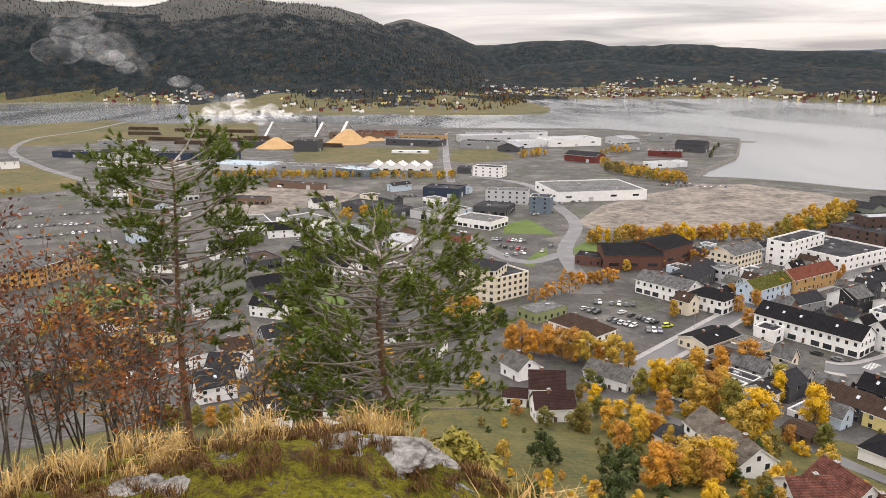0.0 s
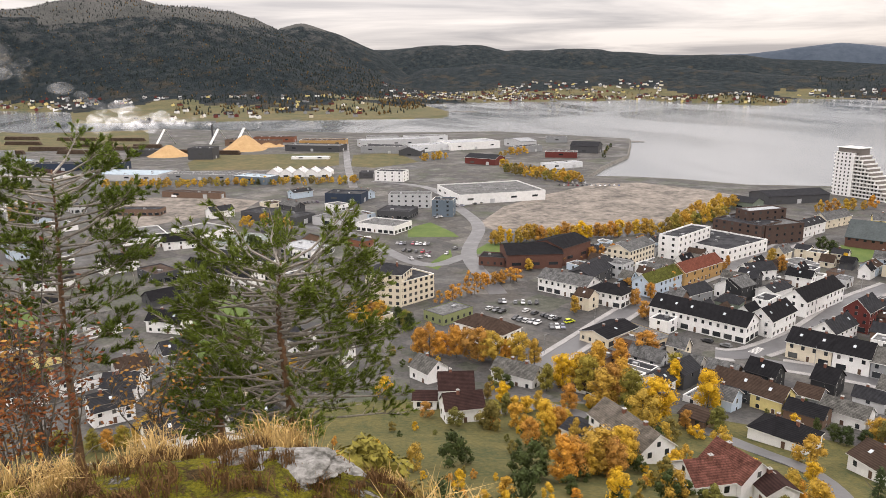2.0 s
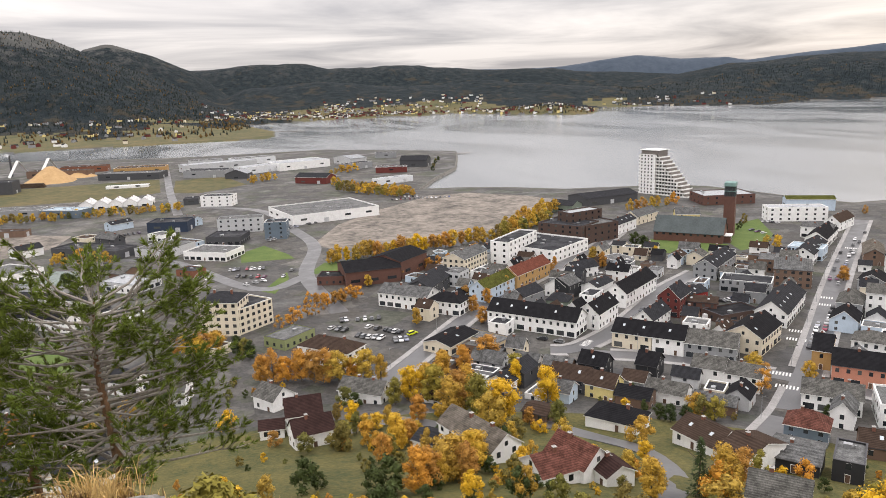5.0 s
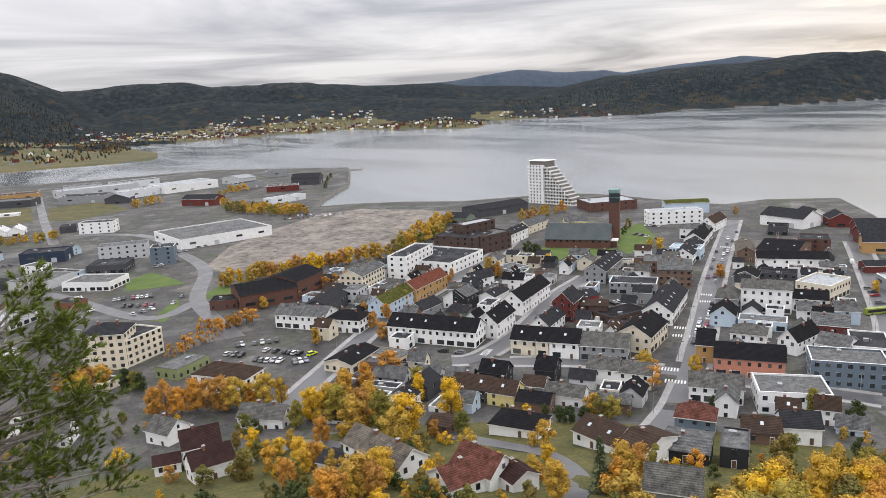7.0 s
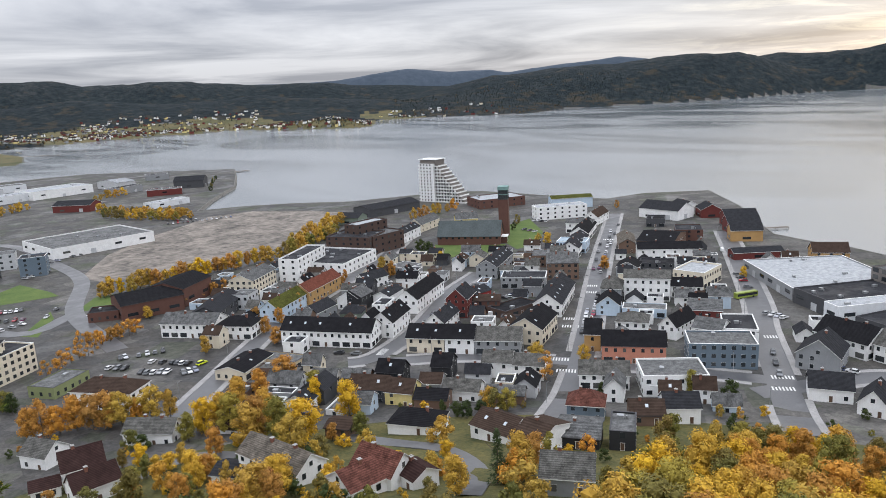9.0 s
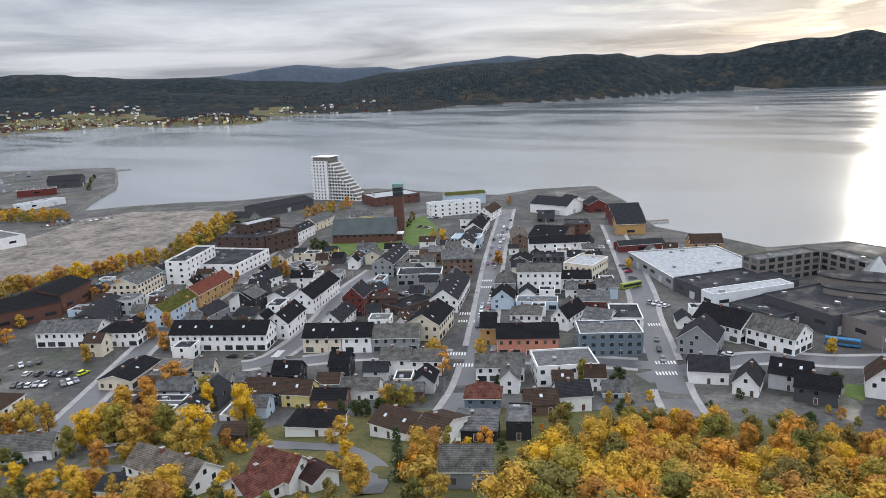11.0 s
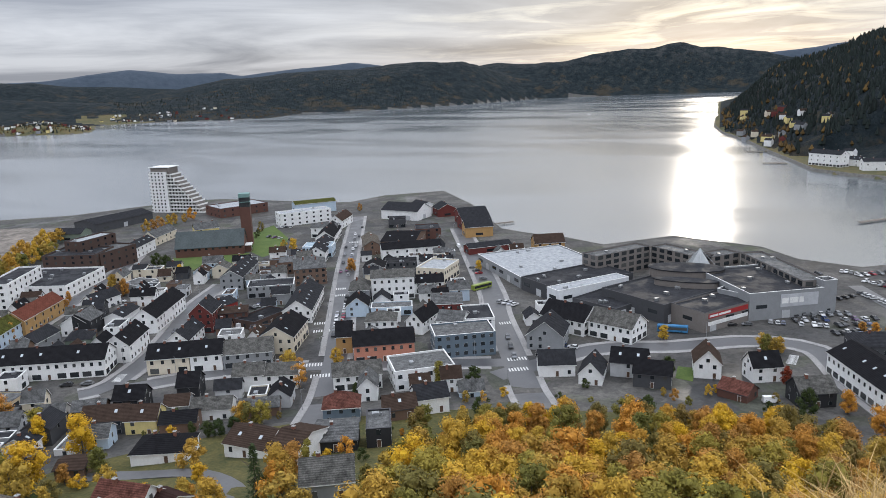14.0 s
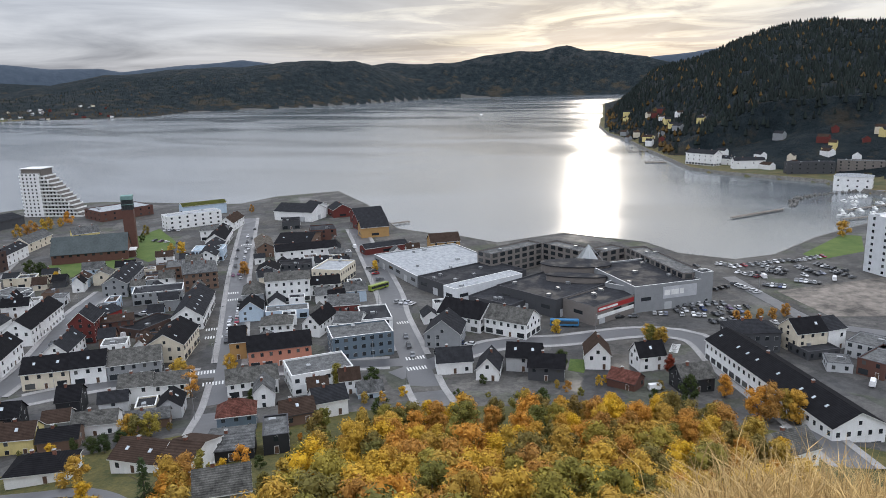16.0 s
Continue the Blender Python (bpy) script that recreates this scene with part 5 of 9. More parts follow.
def make_tower_block(x, y, z, head):
    """Tower with balconies down its left edge and a stepped wing falling away to the right."""
    base = new("tower_block")
    base.matrix_basis = pose(x, y, z, 0, 0, head)
    tagged(base, "white high-rise apartment block with a stepped terrace wing", "apartment block")
    floor = 3.0
    n = 12
    W, Dp = 17.0, 16.0
    bm = bmesh.new()
    box(bm, 0, 0, -3, W, Dp, n * floor)
    part("wall", bm, wall_material("white"), base)
    bm = bmesh.new()
    box(bm, 1, 1, n * floor, W + 2, Dp - 1, n * floor + 3.6)
    box(bm, 0, 0, n * floor + 3.6, W + 3, Dp, n * floor + 4.1, 1)
    part("penthouse", bm, [wall_material("greybrown"), FRAME], base)
    for f in range(n):
        for i in range(4):
            put("window", window_mesh(1.3, 1.5, True), base, pose(2.4 + i * 3.6, -0.01, f * floor + 1.0))
        bm = bmesh.new()
        box(bm, -1.6, 0.5, f * floor + 0.1, 0, 6.5, f * floor + 0.3)
        box(bm, -1.6, 0.5, f * floor + 0.3, -1.5, 6.5, f * floor + 1.3)
        box(bm, -1.5, 0.5, f * floor + 0.3, 0, 0.6, f * floor + 1.3)
        part("balcony", bm, FRAME, base)
    for f in range(n):
        length = (n - f) * 2.7 + 1.5
        bm = bmesh.new()
        box(bm, W, 1.5, f * floor, W + length, Dp, f * floor + 0.35)
        box(bm, W, 0.2, f * floor + 0.35, W + length, 0.45, f * floor + 1.3)
        box(bm, W, 0.45, f * floor, W + length, 1.5, f * floor + 0.35)
        box(bm, W + length - 0.25, 0.45, f * floor + 0.35, W + length, Dp, f * floor + 1.3)
        part("terrace_floor", bm, FRAME, base)
        bm = bmesh.new()
        box(bm, W, 2.4, f * floor + 0.35, W + length - 2.6, Dp - 0.3, (f + 1) * floor)
        part("recessed_storey", bm, [wall_material("greybrown")], base)
        for i in range(int((length - 3) / 3.2)):
            put("window", window_mesh(2.2, 1.9, True), base, pose(W + 1.8 + i * 3.2, 2.39, f * floor + 0.6))
            bm = bmesh.new()
            box(bm, W + 3.2 + i * 3.2, 0.5, f * floor + 0.35, W + 3.4 + i * 3.2, 2.4, (f + 1) * floor)
            part("party_wall", bm, FRAME, base)


make_church(294.2, 392.6, 3.0, -49.3, 42.6, 19.0, 6.0, 9.0)
make_bell_tower(345.7, 381.7, 3.0, -49.3, 6.8, 35.1)
make_tower_block(408.3, 568.3, 3.0, -73.6)


# ---- streets ----
ROAD = None


def road_material():
    mat, nt, b = shade("wet_asphalt", 0.4, 0, 0.5)
    v = world_vec(nt)
    f = noise_node(nt, 0.10, 6, 0.65, v)
    c = ramp_node(nt, f, [(0.3, (0.055, 0.056, 0.06)), (0.7, (0.13, 0.13, 0.132))])
    c = mix_node(nt, 0.5, c, ramp_node(nt, noise_node(nt, 1.6, 5, 0.7, v), [(0.3, (0.6,) * 3), (0.7, (1.2,) * 3)]), "MULTIPLY")
    nt.links.new(c, b.inputs["Base Color"])
    nt.links.new(ramp_node(nt, f, [(0.35, (0.28,) * 3), (0.65, (0.62,) * 3)]), b.inputs["Roughness"])
    return mat


ROAD = road_material()
PAVE = two_tone("pavement_slabs", (0.20, 0.195, 0.19), (0.34, 0.33, 0.32), big=0.2, small=2.0, rough=0.7)
PAINT = two_tone("road_paint", (0.5, 0.5, 0.48), (0.75, 0.75, 0.73), big=0.6, small=5.0)


def ground_z(x, y):
    z, _, _ = land_height(np.array([[float(x)]]), np.array([[float(y)]]), np.zeros((1, 1)))
    return float(z[0, 0])


def ribbon(pts, off0, off1, lift, thick, own=None):
    """A strip of given offsets left and right of a smoothed line, laid on the ground."""
    line = []
    P = [Vector((*p, 0)) for p in pts]
    P = [P[0] * 2 - P[1]] + P + [P[-1] * 2 - P[-2]]
    for i in range(1, len(P) - 2):
        n = max(2, int((P[i + 1] - P[i]).length / 6))
        for k in range(n):
            t = k / n
            a, b, c, d = P[i - 1:i + 3]
            line.append(0.5 * ((2 * b) + (c - a) * t + (2 * a - 5 * b + 4 * c - d) * t * t + (3 * b - a - 3 * c + d) * t ** 3))
    line.append(P[-2])
    bm = bmesh.new()
    prev = None
    for i, p in enumerate(line):
        d = (line[min(i + 1, len(line) - 1)] - line[max(i - 1, 0)]).normalized()
        nrm = Vector((-d.y, d.x, 0))
        z = ground_z(p.x, p.y)
        row = []
        for o in (off0, off1):
            q = p + nrm * o
            for dz in (lift, lift - thick):
                row.append(bm.verts.new((q.x, q.y, max(z, ground_z(q.x, q.y) if z > 3.2 else z) + dz)))
        if own is not None and on_other_road(p + nrm * (off0 + off1) / 2, own):
            prev = None
            continue
        if prev:
            bm.faces.new((prev[0], row[0], row[2], prev[2]))
            bm.faces.new((prev[1], row[1], row[0], prev[0]))
            bm.faces.new((prev[2], row[2], row[3], prev[3]))
        prev = row
    bmesh.ops.recalc_face_normals(bm, faces=bm.faces)
    return bm


LINES = []


def on_other_road(q, own):
    for k, (pts, w) in enumerate(LINES):
        if k == own:
            continue
        for (x1, y1), (x2, y2) in zip(pts, pts[1:]):
            dx, dy = x2 - x1, y2 - y1
            t = min(1, max(0, ((q.x - x1) * dx + (q.y - y1) * dy) / (dx * dx + dy * dy)))
            if math.hypot(q.x - x1 - t * dx, q.y - y1 - t * dy) < w / 2 + 1.2:
                return True
    return False


def lay(own):
    pts, width = LINES[own]
    w, walks = width / 2, WALKED[own]
    tagged(new("road", mesh_of("road", ribbon(pts, w, -w, 0.05 + 0.006 * own, 0.3), ROAD)), "wet dark grey asphalt street", "road", kind="structure")
    if walks:
        for a, b in ((w + 2.4, w), (-w, -w - 2.4)):
            tagged(new("pavement", mesh_of("pavement", ribbon(pts, a, b, 0.20 + 0.004 * own, 0.4, own), PAVE)), "grey concrete pavement along the street", "pavement", kind="structure")


WALKED = []


def street(pts, width, walks=True):
    LINES.append((pts, width))
    WALKED.append(walks)


def zebra(x, y, head, n):
    bm = bmesh.new()
    for i in range(n):
        box(bm, -1.6, i * 1.1, 0.0, 1.6, i * 1.1 + 0.55, 0.012)
    ob = tagged(new("zebra_crossing", mesh_of("zebra_crossing", bm, PAINT)), "worn white zebra crossing on wet asphalt", "road marking", kind="structure")
    ob.matrix_basis = pose(x, y, ground_z(x, y) + 0.15, 0, 0, head) @ pose(0, -n * 0.55, 0)


AREAS = []


def patch(name, pts, mat, label, category, lift=0.04):
    """A flat area of lawn, gravel or paving."""
    AREAS.append(pts)
    bm = bmesh.new()
    vs = [bm.verts.new((px, py, ground_z(px, py) + lift)) for px, py in pts]
    lo = [bm.verts.new((px, py, ground_z(px, py) - 0.3)) for px, py in pts]
    bm.faces.new(vs)
    for i in range(len(vs)):
        j = (i + 1) % len(vs)
        bm.faces.new((lo[i], lo[j], vs[j], vs[i]))
    bmesh.ops.recalc_face_normals(bm, faces=bm.faces)
    return tagged(new(name, mesh_of(name, bm, mat)), label, category, kind="structure")



def shore_strip(pts, width, mat, label):
    """The made edge of the land: a level strip with a stone face to the sea."""
    bm = bmesh.new()
    prev = None
    for i, p in enumerate(pts):
        a, b = Vector((*pts[max(0, i - 1)], 0)), Vector((*pts[min(len(pts) - 1, i + 1)], 0))
        d = (b - a).normalized()
        nrm = Vector((d.y, -d.x, 0))
        q = Vector((*p, 0))
        row = [bm.verts.new((q.x + nrm.x * o, q.y + nrm.y * o, z)) for o, z in ((width, 3.02), (0.8, 3.02), (0.5, 3.4), (0.0, 3.4), (-3.0, -2.5))]
        if prev:
            for k in range(4):
                bm.faces.new((prev[k], row[k], row[k + 1], prev[k + 1])).material_index = 0 if k == 0 else 1
        prev = row
    bmesh.ops.recalc_face_normals(bm, faces=bm.faces)
    tagged(new("quay", mesh_of("quay", bm, mat, SHORESTONE)), label, "quay", kind="structure")


SHORESTONE = two_tone("shore_stone", (0.07, 0.068, 0.06), (0.22, 0.21, 0.19), big=0.3, small=1.5, bump=0.9, bd=0.3)
shore_strip(TOWN_SHORE[3:] + BAY_SHORE[:5], 15, TOWN, "stone-faced waterfront edge of the town")
shore_strip(BAY_SHORE[4:14], 12, FIELD, "stony grass shore of the bay")

street([(141.7, 140.2), (185.7, 169.5), (230.2, 203), (325, 276.6), (458.7, 375.8)], 9)
street([(147.2, 232.2), (173.8, 212), (196.2, 182.1), (215.8, 148.5), (233.8, 116.4)], 8)
street([(60.8, 234), (90.5, 264.2), (121.2, 295.8), (141.5, 314.8), (242.1, 385.6), (288.9, 425.3)], 8)
street([(134.6, 242.6), (146.3, 240.1), (179.3, 257.3), (224.8, 291.6), (263.3, 313)], 8)
street([(193, 91.5), (232.1, 118.8), (277.8, 151.4), (308.8, 170.9), (380.6, 223.2), (447.1, 272.9)], 10)
street([(217.4, 119.4), (257.8, 97.9), (274.1, 72.6), (293.5, 47.1), (294.4, 25.1), (266.9, 10.7), (232.3, -9.2), (192.5, -23.7)], 9)
street([(394.8, 18.7), (355.4, -3.1), (330.3, -20.6), (325.5, -44.2)], 7, False)
street([(70.6, 329.6), (69.7, 408.1), (89.5, 486.1), (87.4, 555.3), (76.8, 660.3), (27.9, 718.2)], 9, False)
street([(69.7, 408.1), (39.2, 392.5), (-4.5, 489.2), (-59.7, 515.8)], 8, False)
street([(8, 677), (4.3, 849.7), (4, 1115.3)], 8, False)
street([(-340.8, 697.2), (-440.2, 803.5), (-558, 959.1), (-624.4, 1134.2), (-615.2, 1279.6), (-634.7, 1515.6)], 9, False)
street([(36.2, 192.9), (47, 197.8), (59.4, 199.5), (67.6, 188.5)], 5, False)
street([(95.7, 178.3), (102.1, 163.5), (107.2, 144), (98.3, 119.6), (83.6, 105.3)], 5, False)
street([(1049.9, 244.7), (889.1, 149.7), (802, 66), (722.4, -21.8), (728.9, -86.8)], 6, False)
zebra(194.7, 186.7, 39, 7)
zebra(187.8, 176.8, 39, 7)
zebra(235.0, 217.3, 39, 7)
zebra(226.7, 210.4, 39, 7)
zebra(272.6, 240.0, 39, 7)
zebra(282.3, 247.8, 39, 7)
zebra(377.8, 314.9, 39, 7)
zebra(151.0, 242.8, 125, 7)
zebra(235.2, 120.4, 39, 7)
zebra(226.3, 115.3, 39, 7)
zebra(271.5, 143.3, 39, 7)
zebra(279.4, 30.8, 90, 9)
zebra(76.3, 399.3, 110, 6)
patch("lawn", [(294.3, 396.2), (269.8, 360.6), (303.3, 345.2), (325.9, 358.9)], GRASS, "mown green lawn beside the brick church", "lawn", 0.05)
patch("lawn", [(376, 409.1), (403.2, 415.5), (370.8, 368.5), (341.5, 344.2), (319.5, 341.5), (330.7, 366.8)], GRASS, "green park lawn crossed by a path", "lawn", 0.05)
patch("lawn", [(71, 412.1), (85.5, 435.1), (120.7, 433.6), (120.8, 421.4), (80.1, 406.8)], GRASS, "green verge beside the roundabout", "lawn", 0.05)
patch("lawn", [(41.3, 488.7), (58.8, 505.9), (69.6, 470.3), (71.2, 456.3), (38.9, 460.6)], GRASS, "green verge with flag poles", "lawn", 0.05)
patch("lawn", [(41.7, 386), (61, 423.3), (59.6, 406.7), (47.5, 378.2)], GRASS, "grass strip beside the car park", "lawn", 0.05)
patch("lawn", [(-177.9, 304.6), (-184.4, 347.6), (-147.3, 352), (-122.2, 300.2)], GRASS, "large green playing lawn", "lawn", 0.05)
patch("lawn", [(-64.4, 249.6), (-70.3, 332.2), (-51.6, 350.8), (-39.7, 299.4)], GRASS, "green lawn below the hillside", "lawn", 0.05)
patch("lawn", [(459.3, -16.7), (524.6, -40.8), (522.5, -51.7), (477.5, -49.5), (447.8, -25)], GRASS, "green lawn by the shore", "lawn", 0.05)
patch("lawn", [(244.2, 63.3), (255.2, 65.4), (256.3, 59.3), (243.7, 57.3)], GRASS, "small green garden lawn", "lawn", 0.05)
patch("gravel_field", [(91.2, 495.5), (122.6, 557.9), (167.3, 606.2), (200.2, 632.6), (237.4, 665.1), (276.2, 659.4), (315, 609.8), (330.2, 563.2), (265.8, 503.2), (210.4, 473.7), (138.3, 470.2), (99.1, 466.4)], SILT, "wide bare field of grey sandy fill", "gravel field", 0.05)
patch("gravel_field", [(375.3, -4.1), (419.8, -54.1), (349.3, -46.7), (341.6, -25.3)], SILT, "bare patch of grey-brown fill", "gravel field", 0.05)
patch("gravel_field", [(-200.2, 658.1), (-106.9, 644.9), (-70.6, 619.3), (-78.7, 573.3), (-139.2, 526.4), (-176, 521.5), (-189.8, 614)], SILT, "pale gravel yard", "gravel field", 0.05)
patch("meadow", [(-183.9, 906.6), (-181.7, 987.9), (-5.8, 987.6), (-5.4, 851.2), (-55, 822.8), (-166.9, 834.8)], FIELD, "rough brown grass field", "meadow", 0.05)
patch("meadow", [(7.4, 838.7), (12.4, 956.9), (68.5, 975.6), (87.3, 864.5), (32.2, 819.5)], FIELD, "rough brown grass field", "meadow", 0.05)
patch("meadow", [(-366.7, 603.2), (-470.4, 781.1), (-472.8, 828.8), (-355.3, 716.2), (-326.9, 646.4)], FIELD, "rough brown grass field", "meadow", 0.05)
patch("car_park", [(57.2, 310.7), (75.5, 329.8), (89.2, 318.7), (98, 282.5), (80.2, 271.1), (64, 287.3)], TOWN, "wet brown-grey asphalt car park", "car park", 0.03)
for own in range(len(LINES)):
    lay(own)


# ---- trees ----
def leaf_material(name, palette, low=0.72, high=1.52):
    """A tint for the whole tree, and a small change from spray to spray."""
    mat, nt, b = shade(name, 0.75, 0, 0.15)
    tint = nt.nodes.new("ShaderNodeAttribute")
    tint.attribute_name = "tint"
    pick = math_node(nt, "ADD", rnd(nt), tint.outputs["Fac"])
    pick = math_node(nt, "PINGPONG", pick, 1.0)
    c1 = ramp_node(nt, pick, [(i / max(1, len(palette) - 1), c) for i, c in enumerate(palette)])
    c2 = ramp_node(nt, island(nt), [(0.0, (low, low * 0.97, low * 0.9)), (1.0, (high, high * 0.99, high * 0.88))])
    nt.links.new(mix_node(nt, 1.0, c1, c2, "MULTIPLY"), b.inputs["Base Color"])
    return mat


LEAVES = {"gold": leaf_material("golden_leaves", [(0.456, 0.281, 0.037), (0.319, 0.200, 0.041), (0.502, 0.318, 0.037), (0.274, 0.192, 0.044), (0.410, 0.229, 0.037)]),
          "orange": leaf_material("orange_leaves", [(0.380, 0.185, 0.041), (0.274, 0.148, 0.044), (0.441, 0.207, 0.033)]),
          "green": leaf_material("turning_green_leaves", [(0.152, 0.141, 0.033), (0.243, 0.192, 0.037), (0.099, 0.104, 0.030), (0.167, 0.118, 0.037)]),
          "dark": leaf_material("dark_green_leaves", [(0.027, 0.041, 0.015), (0.042, 0.056, 0.018)]),
          "red": leaf_material("red_leaves", [(0.091, 0.013, 0.013), (0.152, 0.030, 0.015)]),
          "yellow": leaf_material("bright_yellow_leaves", [(0.517, 0.326, 0.018), (0.426, 0.259, 0.026)])}
BARK = two_tone("grey_bark", (0.05, 0.042, 0.034), (0.16, 0.14, 0.12), big=1.0, small=8.0, bump=0.8)


def crown_mesh(seed, mat, slim=1.0, sparse=1.0, leaf=1.0, fine=1, count=18):
    """Dense uneven lobes under a fringe of leaf sprays; one metre tall, to be scaled."""
    rg = random.Random(seed)
    lobes = [(0.0, 0.0, 0.90, 0.085 * (0.5 + 0.5 * slim))]
    for i in range(count):
        z = 0.14 + 0.74 * (i + rg.random()) / count
        reach = 0.36 * slim * math.sin(math.pi * min(0.97, 0.16 + 0.80 * (z - 0.06)) ** 0.85)
        a = i * 2.4 + rg.uniform(-0.6, 0.6)
        k = rg.uniform(0.35, 0.95)
        lobes.append((math.cos(a) * reach * k, math.sin(a) * reach * k, z, rg.uniform(0.085, 0.155) * (0.42 + 0.58 * slim)))
    verts, faces = [], []
    for cx, cy, cz, r in lobes:
        bm = bmesh.new()
        bmesh.ops.create_icosphere(bm, subdivisions=fine, radius=1.0)
        k = len(verts)
        for v in bm.verts:
            verts.append(Vector((cx, cy, cz)) + v.co * r * rg.uniform(0.45, 0.92))
        faces += [tuple(k + v.index for v in f.verts) for f in bm.faces]
        bm.free()
    for i in range(int(3100 * sparse)):
        cx, cy, cz, r = rg.choice(lobes)
        d = Vector((rg.gauss(0, 1), rg.gauss(0, 1), rg.gauss(0.15, 1))).normalized() * r * rg.uniform(0.75, 1.28)
        p = Vector((cx, cy, cz)) + d
        if p.z < 0.04:
            continue
        nrm = (d.normalized() + Vector((rg.gauss(0, 0.5), rg.gauss(0, 0.5), rg.gauss(0.3, 0.5)))).normalized()
        u = nrm.orthogonal().normalized()
        u.rotate(Matrix.Rotation(rg.uniform(0, 6.28), 3, nrm))
        w = nrm.cross(u)
        s = rg.uniform(0.014, 0.029) * leaf
        k = len(verts)
        verts += [p - u * s, p - w * s * 0.8, p + u * s * 1.2 + w * s * 0.5]
        faces.append((k, k + 1, k + 2))
    me = bpy.data.meshes.new("crown")
    me.from_pydata([tuple(v) for v in verts], [], faces)
    me.materials.append(mat)
    return me


def trunk_mesh(seed):
    rg = random.Random(seed)
    bm = bmesh.new()
    tube(bm, (0, 0, -0.12), (0.01, 0, 0.35), 0.024, 0.017)
    tube(bm, (0.01, 0, 0.35), (0.0, 0.015, 0.85), 0.017, 0.005)
    for i in range(7):
        a, z = rg.uniform(0, 6.28), rg.uniform(0.22, 0.6)
        tube(bm, (0, 0, z), (math.cos(a) * 0.22, math.sin(a) * 0.22, z + 0.2), 0.008, 0.002, 4)
    return mesh_of("trunk", bm, BARK)


def conifer_crown(seed, mat):
    rg = random.Random(seed)
    verts, faces = [], []
    for i in range(700):
        z = rg.uniform(0.06, 1.0) ** 0.9
        r = 0.20 * (1 - z) + 0.012
        a = rg.uniform(0, 6.28)
        d = Vector((math.cos(a), math.sin(a), -0.35))
        p = Vector((0, 0, z)) + d * r * rg.uniform(0.25, 1.0)
        w = Vector((-d.y, d.x, 0)) * rg.uniform(0.010, 0.02)
        k = len(verts)
        e = d * rg.uniform(0.03, 0.055)
        verts += [p - w, p + w, p + e + w * 0.3, p + e - w * 0.3]
        faces.append((k, k + 1, k + 2, k + 3))
    me = bpy.data.meshes.new("crown")
    me.from_pydata([tuple(v) for v in verts], [], faces)
    me.materials.append(mat)
    return me


CROWNS = {k: [crown_mesh(11 + 5 * i, m, (0.95, 0.7, 0.82, 0.6, 0.88)[i]) for i in range(5)] for k, m in LEAVES.items()}
SMALL = {k: [crown_mesh(31 + 5 * i, m, 1.1, 0.26, 2.0, 1, 8) for i in range(4)] for k, m in LEAVES.items()}
CROWNS["poplar"] = [crown_mesh(90 + i, LEAVES["green"], 0.36) for i in range(3)]
CROWNS["thin"] = [crown_mesh(70 + i, LEAVES["orange"], 1.0, 0.34, 1.0, 0, 7) for i in range(3)]
CROWNS["spruce"] = [conifer_crown(3 + i, LEAVES["dark"]) for i in range(2)]
TRUNKS = [trunk_mesh(i) for i in range(3)]
TREE_WORDS = {"gold": "broadleaf tree with golden autumn leaves", "orange": "broadleaf tree with orange autumn leaves", "green": "broadleaf tree with leaves turning green to yellow",
              "dark": "dense dark green shrub between the houses", "red": "small tree with deep red leaves", "yellow": "tree with bright yellow autumn leaves",
              "poplar": "narrow columnar green poplar", "thin": "street tree with sparse rust-coloured leaves", "spruce": "tall dark green spruce"}
TREE_RNG = random.Random(5)


def tree(kind, x, y, h, z=None, group=""):
    rg = TREE_RNG
    base = new("tree" if kind != "dark" else "shrub")
    wide = h * rg.uniform(0.9, 1.25)
    base.matrix_basis = pose(x, y, ground_z(x, y) if z is None else z, 0, 0, rg.uniform(0, 360))
    base.scale = (wide, wide, h)
    tagged(base, TREE_WORDS[kind], "tree" if kind != "dark" else "shrub", group)
    put("trunk", rg.choice(TRUNKS), base, Matrix())
    put("crown", rg.choice(CROWNS[kind]), base, Matrix())
    return base


tree("green", 55.2, 31.8, 12.5)
tree("orange", 62.5, 31.9, 11)
tree("green", 65.6, 28.1, 11.5)
tree("gold", 71, 8.8, 12.8)
tree("gold", 65.4, 36, 11.3)
tree("gold", 74, 12.8, 11.9)
tree("green", 79.7, 9.3, 12.7)
tree("orange", 73.7, 34.5, 10.6)
tree("green", 80.6, 22.3, 12.9)
tree("green", 84.1, 10.8, 10.7)
tree("orange", 76.4, 39.4, 8.8)
tree("gold", 84.2, 20.2, 9.5)
tree("gold", 85.3, 16, 10.8)
tree("orange", 76.5, 43, 12.2)
tree("gold", 83.3, 28.8, 12.4)
tree("orange", 89.2, 2.5, 12.3)
tree("gold", 87.3, 22.3, 9.7)
tree("green", 72.7, 53.6, 10.2)
tree("gold", 69.8, 57.4, 12.6)
tree("gold", 80.1, 44.6, 8.7)
tree("green", 89.2, 25.9, 12.7)
tree("gold", 86.3, 36.7, 11.8)
tree("green", 73, 60.9, 11.2)
tree("orange", 81.3, 51.2, 11)
tree("green", 94.5, 17.5, 12.8)
tree("gold", 86.8, 43.9, 9)
tree("orange", 90.2, 38.4, 12.8)
tree("green", 79.7, 57.3, 12.4)
tree("yellow", 98.2, 18, 11.4)
tree("orange", 95.6, 29.4, 12.7)
tree("gold", 79, 61.8, 8.7)
tree("gold", 100.1, 8.9, 11.6)
tree("gold", 85.5, 54.1, 12.3)
tree("green", 91.6, 44.5, 12.1)
tree("orange", 89.8, 48.1, 10)
